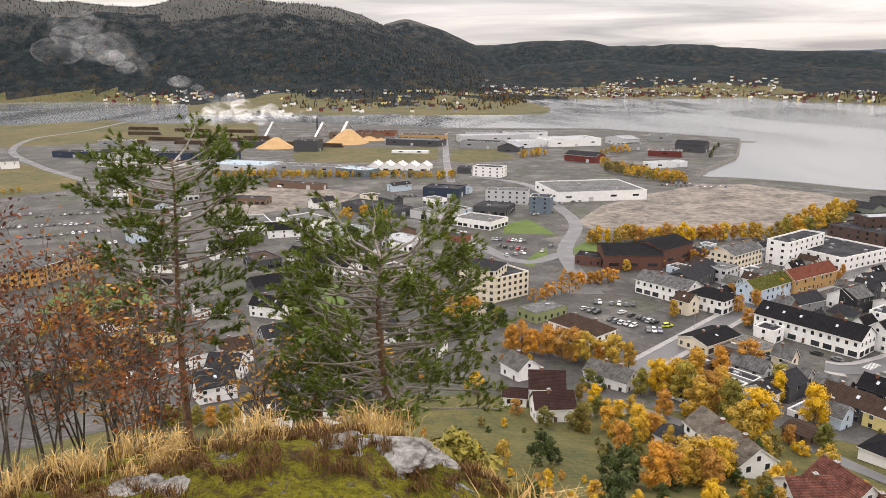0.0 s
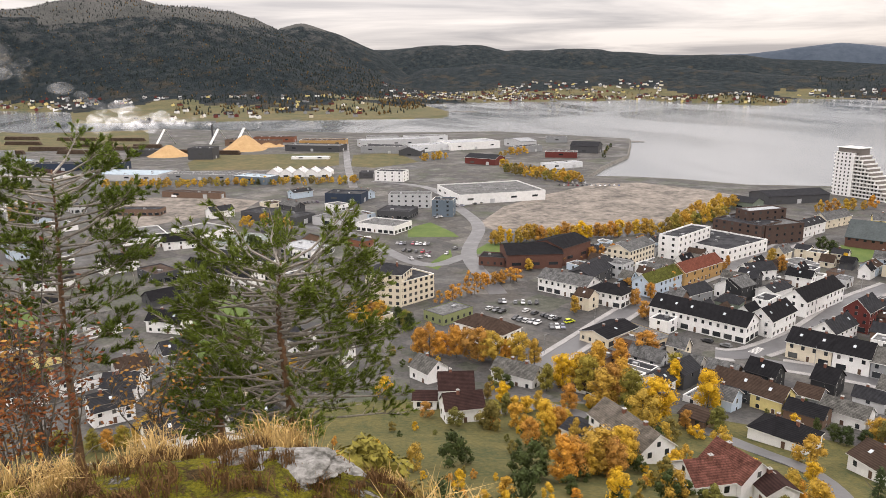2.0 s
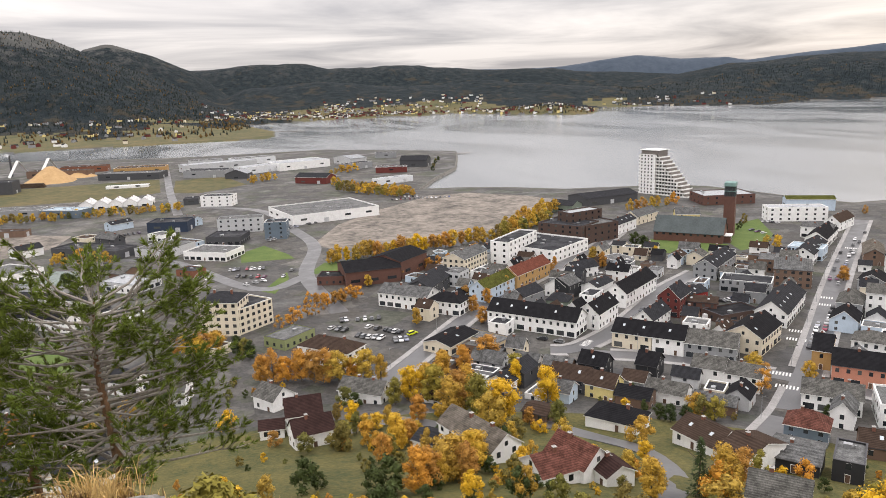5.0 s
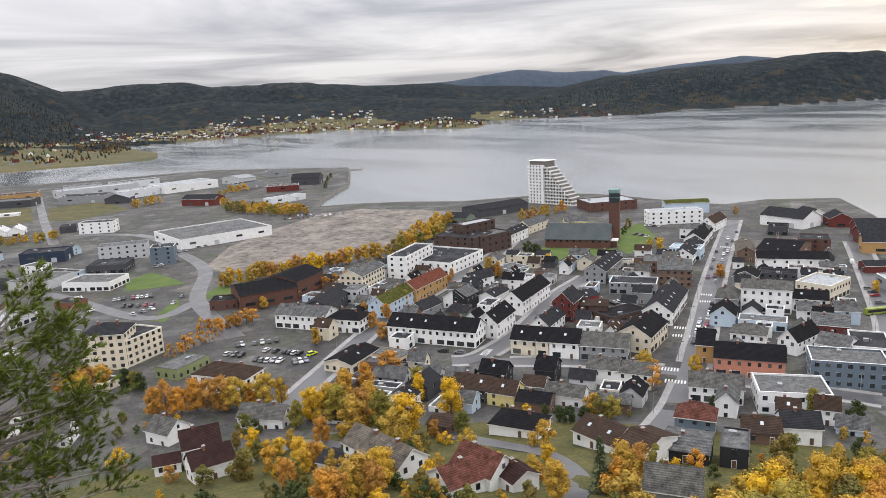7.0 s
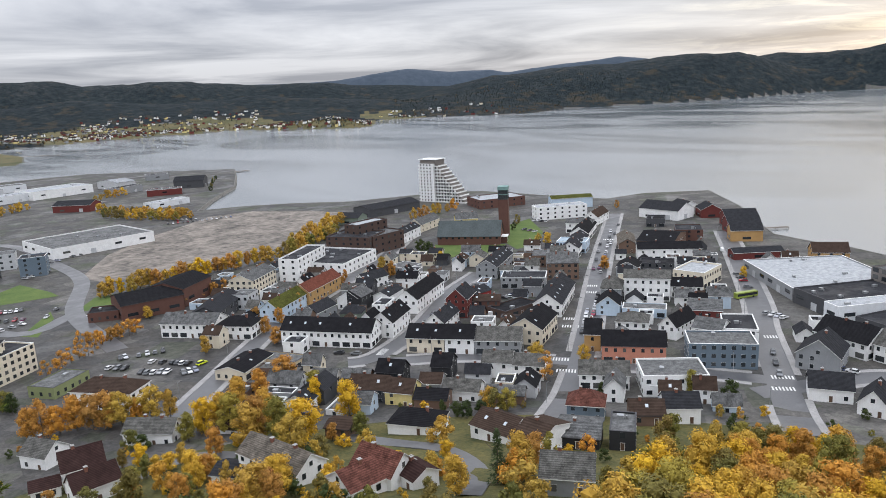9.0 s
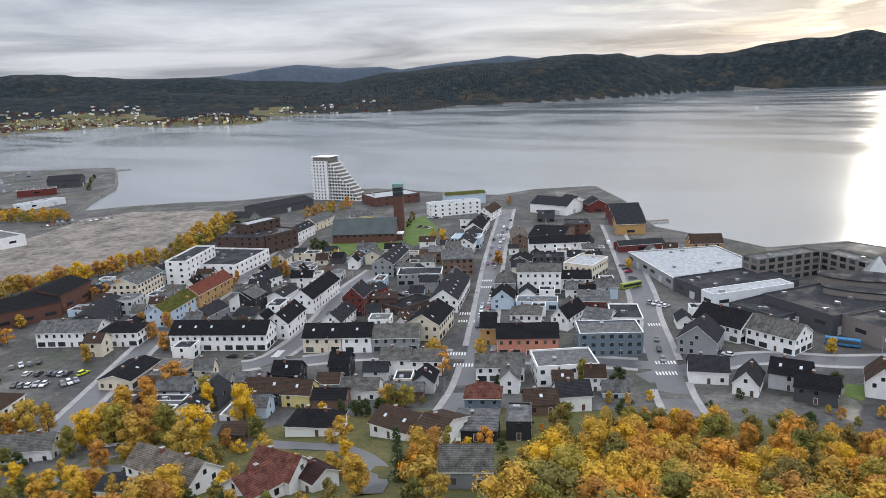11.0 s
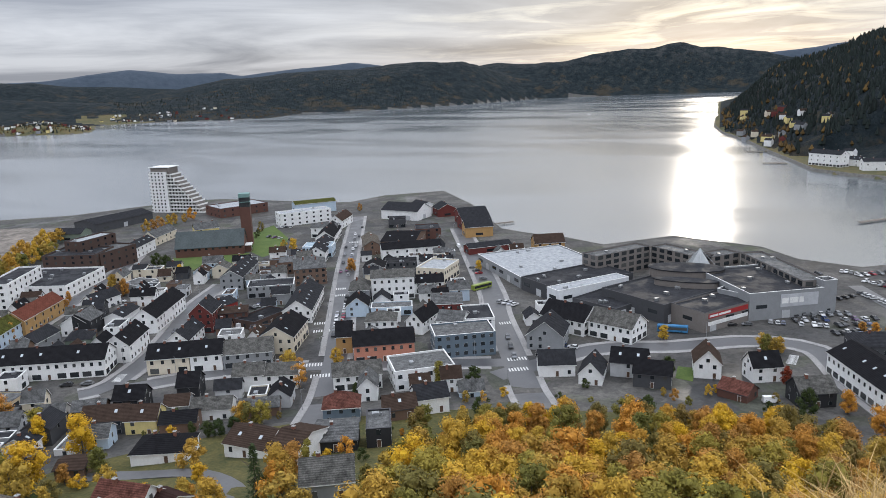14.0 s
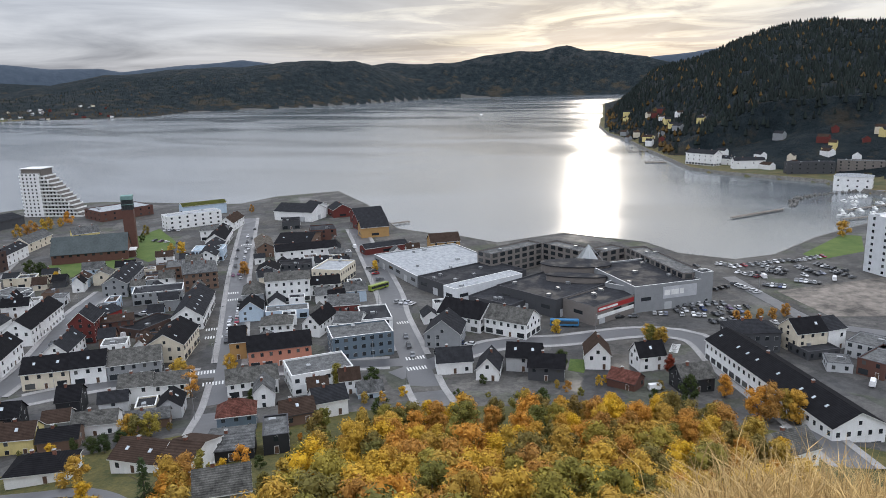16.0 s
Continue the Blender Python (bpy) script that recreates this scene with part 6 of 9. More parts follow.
tree("orange", 96, 37.1, 11.1)
tree("gold", 101.5, 20, 10)
tree("orange", 103.5, 5.2, 11.3)
tree("yellow", 104.3, 9.1, 10.4)
tree("green", 101.7, 25.5, 12.8)
tree("green", 100.2, 33, 8.8)
tree("green", 87.4, 59.1, 12.9)
tree("gold", 96.8, 44.2, 12.5)
tree("green", 107.3, 1.7, 8.8)
tree("gold", 82.8, 68.9, 9.1)
tree("gold", 108.5, 11.5, 10.6)
tree("gold", 105.1, 30.1, 13)
tree("orange", 106.5, 25.6, 9.4)
tree("green", 103.9, 34.8, 12)
tree("orange", 91.1, 61.3, 9.9)
tree("gold", 110.1, -5, 10.9)
tree("yellow", 98.1, 50.8, 9.1)
tree("gold", 111.9, -0.1, 11.7)
tree("gold", 103.7, 42.2, 12.5)
tree("green", 88.5, 69.3, 11)
tree("gold", 110.1, 23, 10.8)
tree("orange", 92, 65.7, 8.8)
tree("gold", 97.9, 57.2, 10.2)
tree("orange", 107.9, 35, 8.9)
tree("orange", 95.6, 61.7, 9.8)
tree("gold", 114.8, 6.8, 11.2)
tree("gold", 101.9, 53.6, 9.7)
tree("gold", 108, 40.3, 9.1)
tree("green", 115.9, 1.8, 9.3)
tree("orange", 116.1, 11.1, 9.3)
tree("gold", 92.3, 72, 9.4)
tree("gold", 115.5, 19.7, 10.5)
tree("green", 116.5, 16.4, 8.7)
tree("gold", 117.5, -6.2, 8.9)
tree("green", 97.8, 67.1, 12.6)
tree("gold", 118.7, -3.1, 10.9)
tree("gold", 105.3, 56.4, 10.7)
tree("gold", 119.6, 11.1, 10.3)
tree("green", 95.8, 72.5, 9.4)
tree("yellow", 120.2, 1.5, 11.3)
tree("gold", 103.6, 61.6, 11.8)
tree("orange", 115.2, 36.2, 12.5)
tree("green", 108.6, 53, 11.2)
tree("gold", 121.1, 17.8, 11.9)
tree("orange", 121.1, 21.5, 10.2)
tree("orange", 113.5, 50.8, 12.4)
tree("gold", 122.3, 25.2, 12.7)
tree("gold", 116.8, 45.4, 9.9)
tree("gold", 125.7, -1.6, 11.3)
tree("orange", 111.9, 57.7, 12.4)
tree("green", 125.4, 16.9, 12)
tree("orange", 126.4, 7.4, 9.2)
tree("gold", 103.8, 73.6, 8.7)
tree("gold", 126.9, 13.3, 9.9)
tree("gold", 116.5, 52.2, 10.6)
tree("orange", 41.1, 128.5, 10.4)
tree("gold", 82.6, 108.5, 9)
tree("orange", 44.5, 131.2, 9.5)
tree("gold", 47.3, 133.2, 7.6)
tree("orange", 53.1, 133.4, 9)
tree("spruce", 94.7, 109.1, 13)
tree("gold", 51.2, 136.6, 10.7)
tree("gold", 99.3, 107, 12)
tree("red", 54.2, 139.7, 9.1)
tree("orange", 104.7, 108.4, 11)
tree("gold", 87.7, 123.3, 7)
tree("gold", 57.7, 141.9, 10.2)
tree("gold", 61.1, 145.5, 9.3)
tree("orange", 42.5, 160.1, 7.9)
tree("green", 45.8, 164.5, 6.4)
tree("yellow", 102.3, 137.5, 5)
tree("gold", 49.7, 169.3, 7.9)
tree("gold", 50.1, 173.3, 10)
tree("orange", 53.8, 174.4, 7.7)
tree("gold", 57.8, 179, 6)
tree("gold", 35.6, 189.7, 5.6)
tree("green", 39.8, 190.4, 5.9)
tree("orange", -38.2, 190.9, 7.5)
tree("green", -41.5, 190.3, 9.2)
tree("gold", 79.2, 178.5, 12)
tree("orange", -49.5, 189, 9)
tree("gold", -45.8, 190.5, 8.8)
tree("gold", -53.9, 189, 9.5)
tree("green", 43.9, 193, 7.2)
tree("gold", -57.8, 190.1, 6.9)
tree("green", -61.3, 189.4, 7)
tree("gold", 46.8, 193.7, 6.1)
tree("yellow", 84.3, 180.8, 15)
tree("orange", -65.2, 189, 6.5)
tree("orange", 91.8, 178, 6)
tree("gold", 50.5, 194.7, 5.4)
tree("green", 99.7, 175.1, 8)
tree("green", -69.1, 189.3, 6.9)
tree("green", -73.8, 189.2, 6.9)
tree("gold", 54.3, 195.7, 7)
tree("green", -77.3, 189.8, 7.6)
tree("orange", 63.6, 195.6, 9)
tree("green", 81.1, 190.5, 15)
tree("gold", 73, 194, 14)
tree("orange", -82, 190.4, 6.9)
tree("yellow", 45.7, 205.6, 7)
tree("dark", 132, 165.6, 6)
tree("orange", 76.8, 197.9, 15)
tree("green", 41.7, 209.6, 6)
tree("dark", 131.1, 169.8, 5)
tree("dark", 137.5, 165.5, 5)
tree("dark", 129.3, 174.8, 5)
tree("green", 145.5, 162.5, 8)
tree("gold", 142.4, 167.4, 8)
tree("orange", 222.2, -3.4, 12.6)
tree("yellow", 107.4, 195.5, 13)
tree("gold", 84.5, 206.9, 14)
tree("orange", 223.5, -0.2, 10.1)
tree("gold", 223.9, -10.5, 10.9)
tree("green", 74.7, 211.7, 14)
tree("gold", 224.9, -7.4, 10.5)
tree("green", 62.7, 216.6, 10)
tree("green", -39, 222.4, 7.7)
tree("gold", -36.8, 226.9, 6.9)
tree("dark", -33.2, 228.8, 9.3)
tree("yellow", 69.4, 221.1, 12)
tree("gold", -29.4, 231.9, 7.2)
tree("gold", 76, 223.1, 12)
tree("green", -26.6, 236.2, 8)
tree("green", -22.9, 236.9, 6.5)
tree("yellow", 105.5, 214.9, 11)
tree("poplar", 200, 132.3, 10)
tree("orange", 239.6, 10.1, 8.3)
tree("gold", -18.9, 240.5, 9.4)
tree("green", -14.8, 243.6, 7.6)
tree("gold", 84.4, 230.2, 13)
tree("dark", -11.2, 245.5, 7.5)
tree("dark", -7.5, 246.9, 8.5)
tree("thin", 176.6, 176.2, 9)
tree("gold", 65.1, 241.7, 10.6)
tree("green", 110.6, 224.7, 9)
tree("gold", 59.9, 244.7, 11.9)
tree("orange", 55.5, 246, 9.2)
tree("gold", 51, 247.7, 11.8)
tree("dark", 244.9, 65.5, 6.6)
tree("orange", 42.8, 250.5, 12.3)
tree("orange", 46.8, 250.1, 12.6)
tree("orange", 95.1, 236.1, 11)
tree("dark", 245.9, 66.2, 7.1)
tree("red", 254.6, 29.5, 7)
tree("orange", 38.6, 253.4, 12.9)
tree("orange", 33.6, 255.1, 10)
tree("orange", 29.1, 257.3, 12.8)
tree("orange", 24.9, 258.3, 10.9)
tree("gold", -135.5, 222.9, 6.3)
tree("gold", -129.7, 226.4, 5.9)
tree("thin", 185.5, 183.8, 7)
tree("dark", -133.4, 225.6, 7)
tree("green", -126.9, 229.4, 7.4)
tree("gold", -120.8, 233.2, 8.1)
tree("gold", -123.6, 232.2, 8)
tree("gold", -117.5, 236.3, 7.1)
tree("gold", -114.1, 238.5, 6.1)
tree("orange", 107.1, 242.2, 11)
tree("gold", -110.9, 240.9, 7.8)
tree("gold", 197.8, 176.7, 8)
tree("green", -107.6, 243, 6.5)
tree("green", -104.2, 246.1, 7.1)
tree("gold", 187.4, 191.4, 8)
tree("green", -101.7, 249.1, 6.6)
tree("gold", 283.1, 37.4, 6.7)
tree("gold", 283.7, 36, 7.2)
tree("dark", 24.1, 285, 8)
tree("green", 283.7, 40.4, 7.5)
tree("gold", 286.5, 42.3, 6.3)
tree("green", 22.7, 289.4, 8)
tree("gold", 279.8, 77.6, 6.7)
tree("dark", 19.9, 291.5, 9)
tree("gold", 5.5, 295.4, 9)
tree("gold", 12.6, 296.8, 10.5)
tree("orange", 7.7, 298.9, 10.7)
tree("gold", 1.7, 300.7, 12)
tree("orange", -3.1, 303.4, 9.2)
tree("orange", 124.7, 285.2, 8)
tree("gold", 97.5, 296.8, 8)
tree("gold", -126.3, 292.5, 6.8)
tree("gold", -130.2, 291.1, 7.8)
tree("gold", -160, 276.1, 7.6)
tree("thin", 40.5, 316.9, 7.2)
tree("gold", -158.2, 280.6, 6.5)
tree("orange", 322.5, 11.3, 4.8)
tree("orange", 323.2, 6.8, 5)
tree("thin", 45.1, 320.5, 5.8)
tree("orange", -156.1, 286.3, 8.8)
tree("thin", 47.6, 322.9, 8)
tree("orange", 327.1, 2.1, 5.2)
tree("orange", 127.8, 303.1, 8)
tree("orange", 329.4, -2.8, 5.2)
tree("orange", -154.7, 292.4, 8.8)
tree("thin", 51.7, 327.6, 6.9)
tree("orange", 335.2, -7.8, 6)
tree("thin", 55.6, 331.4, 8.3)
tree("orange", -153.7, 298.9, 8.7)
tree("thin", 59.4, 331.7, 5.7)
tree("orange", 138.4, 311.4, 8)
tree("thin", 63.5, 338.7, 7.4)
tree("thin", 67.6, 342.4, 6.8)
tree("orange", 133, 325.9, 6.3)
tree("thin", 71.5, 345, 6)
tree("orange", 139.5, 326, 6.3)
tree("orange", 67.2, 348.3, 5.8)
tree("orange", 72.1, 347.5, 6.2)
tree("orange", 75.5, 347.5, 6.1)
tree("orange", 63.6, 350.2, 5.7)
tree("thin", 80.4, 347, 8.2)
tree("thin", 59.9, 351.2, 6.7)
tree("gold", 143.5, 326.4, 7.2)
tree("thin", 76.2, 349.5, 6.6)
tree("thin", 83.8, 348.7, 7.1)
tree("orange", 151.3, 326.1, 5.8)
tree("thin", 81.6, 352.6, 6.8)
tree("orange", 155.3, 327, 8.3)
tree("orange", 159.4, 330, 6.5)
tree("orange", 163.4, 333.4, 7.8)
tree("gold", 169.4, 337, 6.2)
tree("gold", 95.2, 368.8, 6.9)
tree("gold", 174.1, 340.9, 6.8)
tree("orange", 178.4, 342, 6.2)
tree("thin", 102.7, 374, 6.3)
tree("gold", 108.3, 377.7, 6.7)
tree("thin", 115.3, 378.5, 8.3)
tree("orange", 193.7, 347.9, 6)
tree("gold", 346.3, 199.9, 6.3)
tree("gold", 121.3, 383.3, 7.7)
tree("orange", 128.1, 386.3, 5.9)
tree("orange", 223.8, 343.9, 10)
tree("orange", 136.2, 387.8, 7.3)
tree("orange", 314.7, 265.1, 8)
tree("orange", 203.4, 361.5, 6)
tree("thin", 142.9, 390.8, 7.4)
tree("orange", 150.6, 394.3, 7.2)
tree("thin", 156.1, 397.2, 6)
tree("gold", 228.6, 361.4, 9)
tree("gold", 164, 401, 7)
tree("gold", 89.3, 430, 9.6)
tree("dark", -52.9, 436.2, 9.7)
tree("yellow", 265.5, 352.1, 7)
tree("gold", 93.3, 432.1, 11.5)
tree("yellow", 98.9, 432, 9.8)
tree("gold", 104.1, 431.1, 9.9)
tree("dark", -55, 440.2, 9.9)
tree("orange", 173.7, 408.3, 8.1)
tree("dark", -56.7, 442.1, 9.4)
tree("orange", 119.3, 432.9, 10.8)
tree("gold", 110.7, 436.2, 11.5)
tree("gold", 115.4, 435.8, 11.4)
tree("yellow", 130.3, 436.3, 9.6)
tree("orange", 134.8, 435.4, 11.9)
tree("gold", 126.1, 438.2, 8.4)
tree("gold", 141, 436.8, 9.3)
tree("yellow", 146.6, 437.6, 11.7)
tree("dark", 272.6, 373.2, 9)
tree("yellow", 151.8, 438.9, 8.6)
tree("orange", 158.2, 440, 9.7)
tree("gold", 162.3, 438.9, 9.1)
tree("orange", 166.3, 438.5, 10.7)
tree("dark", 273.6, 383.7, 9)
tree("gold", 171.8, 440, 11.6)
tree("gold", 340, 333.9, 9)


def join_trees(name, label, rows, crowns=CROWNS):
    """Trees of a dense wood in one mesh: kind, x, y, height."""
    rg = random.Random(21)
    kinds = list(LEAVES)
    V, Fc, Mi, Tint, off = [], [], [], [], 0
    for kind, x, y, h in rows:
        src = rg.choice(crowns[kind])
        co = np.empty(len(src.vertices) * 3, np.float32)
        src.vertices.foreach_get("co", co)
        co = co.reshape(-1, 3)
        a, w = rg.uniform(0, 6.28), h * rg.uniform(0.85, 1.15)
        c, s = math.cos(a), math.sin(a)
        V.append(np.stack([x + w * (c * co[:, 0] - s * co[:, 1]), y + w * (s * co[:, 0] + c * co[:, 1]), ground_z(x, y) + h * co[:, 2]], 1))
        fi = np.empty(len(src.polygons) * 3, np.int32)
        src.polygons.foreach_get("vertices", fi)
        Fc.append(fi.reshape(-1, 3) + off)
        Mi.append(np.full(len(src.polygons), kinds.index(kind), np.int32))
        Tint.append(np.full(len(co), rg.random(), np.float32))
        off += len(co)
    me = bpy.data.meshes.new(name)
    me.from_pydata(np.concatenate(V).tolist(), [], np.concatenate(Fc).tolist())
    for k in kinds:
        me.materials.append(LEAVES[k])
    me.polygons.foreach_set("material_index", np.concatenate(Mi))
    me.attributes.new("tint", "FLOAT", "POINT").data.foreach_set("value", np.concatenate(Tint))
    me.update()
    return tagged(new(name, me), label, "trees", kind="stuff")


hillside_wood = []
hillside_wood += [("gold", x, y, h) for x, y, h in ((112.3, 64.1, 11.1), (119.7, 56.7, 8.5), (130.1, 26.2, 12), (117.4, 65.3, 9), (134.9, 35.7, 12.9), (131.7, 50.8, 8.6), (142.7, -9, 11.8), (129.4, 63.2, 10.4), (144.2, 7.9, 10.1), (119.9, 85.2, 12.2), (139.6, 49, 11.2), (150.9, 8.5, 10.9), (127.4, 81.4, 12.9), (149.9, 25.3, 12.3), (148.2, 45.8, 10.7), (155.6, 2.9, 9.1), (138.7, 71.2, 9.3), (158, 8.1, 11.7), (157.6, 17, 9.2), (129.7, 92, 8.9), (158.5, 21.3, 11.9), (146, 69.5, 8.6), (141.8, 79.7, 12.4), (166.4, -5, 9.9), (145.3, 89.3, 11.6), (148.8, 86.2, 9.6), (166.8, 44.3, 9.3), (172.5, 9.9, 12.5), (173.6, 2.1, 9.1), (172.9, 44.4, 8.7),)]
hillside_wood += [("gold", x, y, h) for x, y, h in ((175.5, 36.6, 11.6), (178.6, 20.5, 12.2), (182.7, 13.3, 8.6), (184.9, 0.6, 11.1), (181.8, 58.6, 12.6), (184.8, 49.8, 10.3), (192, 23.3, 10.4), (193.5, 10, 11.8), (189.3, 43.7, 9), (179.3, 76.4, 10), (189.3, 440.5, 11.8), (184.1, 441.8, 11),)]
hillside_wood += [("green", x, y, h) for x, y, h in ((124.3, 32.7, 8.6), (123.1, 39.5, 12.7), (127.6, 39.8, 10.1), (134.7, 27.8, 9.1), (139.2, 7.6, 12.3), (122, 72.4, 9.4), (143.9, 18.4, 12.9), (135.5, 52.7, 8.9), (146.2, 30.8, 12.7), (129.1, 76.5, 10.2), (121.6, 88.6, 10.1), (127.6, 88.6, 9.9), (144.5, 65.1, 9.3), (153.8, 43.9, 9.2), (166.3, -0.5, 10.7), (166.6, 5.8, 12.6), (161, 49.6, 12.3), (155.2, 66.3, 12.8), (167.9, 18.2, 9.9), (167.4, 33.5, 9.7), (153.8, 88.1, 11.5), (173.6, 48.5, 10.7), (160.1, 87.1, 9.6), (163.4, 84.2, 10.2), (178.5, 66.7, 10), (191.6, 16.9, 12.2), (184.5, 55.8, 10.5), (193.6, 1.1, 9.3), (196.4, 21.7, 12.7), (192.3, 48, 9),)]
hillside_wood += [("green", x, y, h) for x, y, h in ((201.4, 12.1, 9.3),)]
hillside_wood += [("orange", x, y, h) for x, y, h in ((129.3, 19.2, 10.6), (135.7, 19.9, 8.8), (140.4, 3.9, 10.2), (129.7, 54, 12.7), (123.9, 67.6, 11.8), (141.3, -4.1, 10.4), (139.6, 24.1, 11.6), (139, 28.6, 10.2), (147.4, 17.9, 10.9), (143.6, 48.8, 9), (154.7, 7.6, 10.5), (151.7, 34.2, 11.2), (139.2, 76.8, 11), (158.2, 37.4, 8.7), (163.6, 2.5, 9.7), (160.2, 33.4, 12.4), (156.1, 51.7, 11.3), (144.3, 82.3, 10.4), (164.3, 36.9, 8.9), (171.8, 15.1, 11.8), (173.3, 30.7, 8.9), (175.6, 16, 12.9), (158.9, 81.4, 8.7), (163.4, 77.6, 11.2), (170.4, 64.6, 9.3), (180.1, 29.5, 9.5), (174.7, 55.5, 12.2), (171.2, 71.6, 9.4), (184.2, 39.4, 11.8), (187.5, 29.2, 10.9),)]
hillside_wood += [("orange", x, y, h) for x, y, h in ((190.5, 7.3, 12.4), (191.1, 29.8, 9.7), (197.5, 9.2, 11.2), (179.2, 442.5, 9.2),)]
hillside_wood += [("yellow", x, y, h) for x, y, h in ((106.4, 77.1, 12.5), (112.1, 72.2, 9.3), (136.1, -7, 9.4), (129.7, 48.1, 10.8), (140.4, 12.6, 11.5), (140.7, 54.2, 8.7), (134.6, 77.9, 11.1), (147.8, 49.7, 9.5), (161.6, 40.1, 10.8), (171.2, -5.2, 10), (179.2, 34.5, 12.5), (170.6, 76.2, 9.2), (168.5, 82.1, 10), (188.1, 35.9, 12.2), (199, 25.6, 9.7), (206.1, 25.2, 9.3),)]
join_trees("hillside_wood", "dense autumn birch wood on the slope below", hillside_wood)
scrub_belt = []
scrub_belt += [("dark", x, y, h) for x, y, h in ((363, 390.8, 6), (-343.1, 728.4, 6), (-335.5, 726.2, 7), (-331.5, 732.9, 5.7), (-307.7, 721.2, 7.2), (-287.8, 715.4, 6.5), (-289.8, 725.5, 8.4), (312.3, 860.5, 6.5), (343.6, 936.2, 6.6), (362.9, 975.7, 6.6), (-184.6, 690.6, 4.5), (-178.5, 698.5, 4.9),)]
scrub_belt += [("gold", x, y, h) for x, y, h in ((341.5, 344.2, 7), (412.3, 277.8, 7), (344.2, 490.2, 10.3), (368.6, 495.7, 9.6), (376.9, 499.3, 9), (384.5, 496.8, 7.4), (229.5, 470.6, 9.6), (243, 479.8, 13.8), (259.3, 493, 10), (291.2, 518.4, 11.1), (193, 440.1, 10.6), (199.8, 440.6, 8.5), (217.2, 448.5, 10.2), (223.9, 454.1, 11.1), (245, 468.5, 11.3), (256.4, 474.7, 11.6), (-220.6, 715.5, 8.2), (-210.2, 714.8, 6.3), (-202.5, 712, 6.9), (-188.7, 715.8, 8.3), (-185.5, 722.2, 7.1), (-178.4, 721.7, 7.5), (-165.5, 708.6, 7.9), (-163.7, 718.3, 6.4), (-153.4, 706.6, 5.6), (-152.4, 715.7, 8.1), (-144.6, 706.2, 8), (-141.1, 719.9, 6.8), (-133, 707.2, 6.4), (-130.9, 716.9, 7.6),)]
scrub_belt += [("gold", x, y, h) for x, y, h in ((-109.5, 712.9, 7.3), (-102, 716.3, 7.7), (-95.3, 706.3, 7.3), (-92, 704.1, 7.5), (-87.2, 716, 6.6), (-75.2, 715.2, 8.3), (-65.9, 704.1, 6.1), (-58.4, 704.8, 7.8), (-55.6, 715.6, 6.5), (-44.6, 712.3, 8.3), (-36.9, 700.5, 5.8), (-25.8, 702.5, 6.7), (-21.4, 706.1, 6.6), (-16.6, 713.5, 8.2), (-11.9, 710.6, 6.3), (-4.1, 699.3, 7.5), (7.3, 709.8, 7.1), (9.6, 709.9, 7.9), (-223.4, 731.7, 7.1), (-202.4, 738.6, 6.7), (-191.7, 735, 5.6), (-181.7, 724.1, 6), (-176.5, 734.8, 6.3), (-169.7, 737, 6.4), (-152.4, 727.2, 5.4), (-143.7, 726.2, 5.2), (-126.7, 731, 5.6), (-121.9, 732.7, 6.2), (-110.7, 721.5, 5), (-102.1, 718.6, 5.1),)]
scrub_belt += [("gold", x, y, h) for x, y, h in ((-95.9, 720.7, 6.1), (-80.9, 730.2, 6.3), (-53.9, 726.8, 5.8), (-47.3, 721.8, 7), (-20.9, 716.9, 5.3), (-12.9, 713.7, 4.8), (-4.7, 720.7, 6.1), (0.6, 718.8, 6.4), (9, 717.5, 4.9), (171.8, 789.6, 10.6), (174.8, 781.3, 10.5), (185.5, 759.6, 9.7), (185.5, 740.2, 8.4), (193.4, 736.6, 9), (194.3, 729.1, 8.6), (197.9, 727.4, 9.9), (201.7, 729, 8.8), (201.1, 711.6, 8.7), (205.4, 701.9, 10.4), (211.2, 700.1, 8.8), (214.3, 703, 10.3), (218.3, 697.2, 8.4), (217.2, 685.5, 10.1), (221.4, 689.8, 8.9), (223.1, 681.7, 8.7), (222.6, 671.2, 7.2), (180.5, 719.3, 8.1), (184.9, 715, 10.2), (189.8, 707.6, 8.4), (199.9, 683.2, 8),)]
scrub_belt += [("gold", x, y, h) for x, y, h in ((204.4, 684.4, 7.9), (207.2, 678.2, 10.6), (189.8, 883.8, 8.4), (200.3, 906.8, 7.4), (210.3, 919.3, 10), (214.1, 922.4, 9), (218.5, 912.2, 9.9), (229.8, 925, 10.2), (93.7, 869.7, 9.7), (98.5, 880.5, 8.8), (106.7, 881.5, 9.2), (113, 890.3, 9.3), (116.1, 889.2, 10.4), (123.3, 891.8, 7.6), (-372.1, 618.5, 5.2), (-369.1, 624.8, 4.9), (-366, 630.6, 5.2), (517.4, -40.6, 10.4), (284.2, 515.4, 10), (276.2, 511.3, 13.8), (264.7, 496.8, 12.5), (249.1, 486.7, 13.5), (232.6, 473, 10.2), (-70, 513.1, 7.7), (-66.2, 511.5, 8.3), (221.1, 463.6, 11.9), (-55, 506.2, 10.9), (-46.4, 501.4, 9), (-39.6, 499.6, 8.8),)]
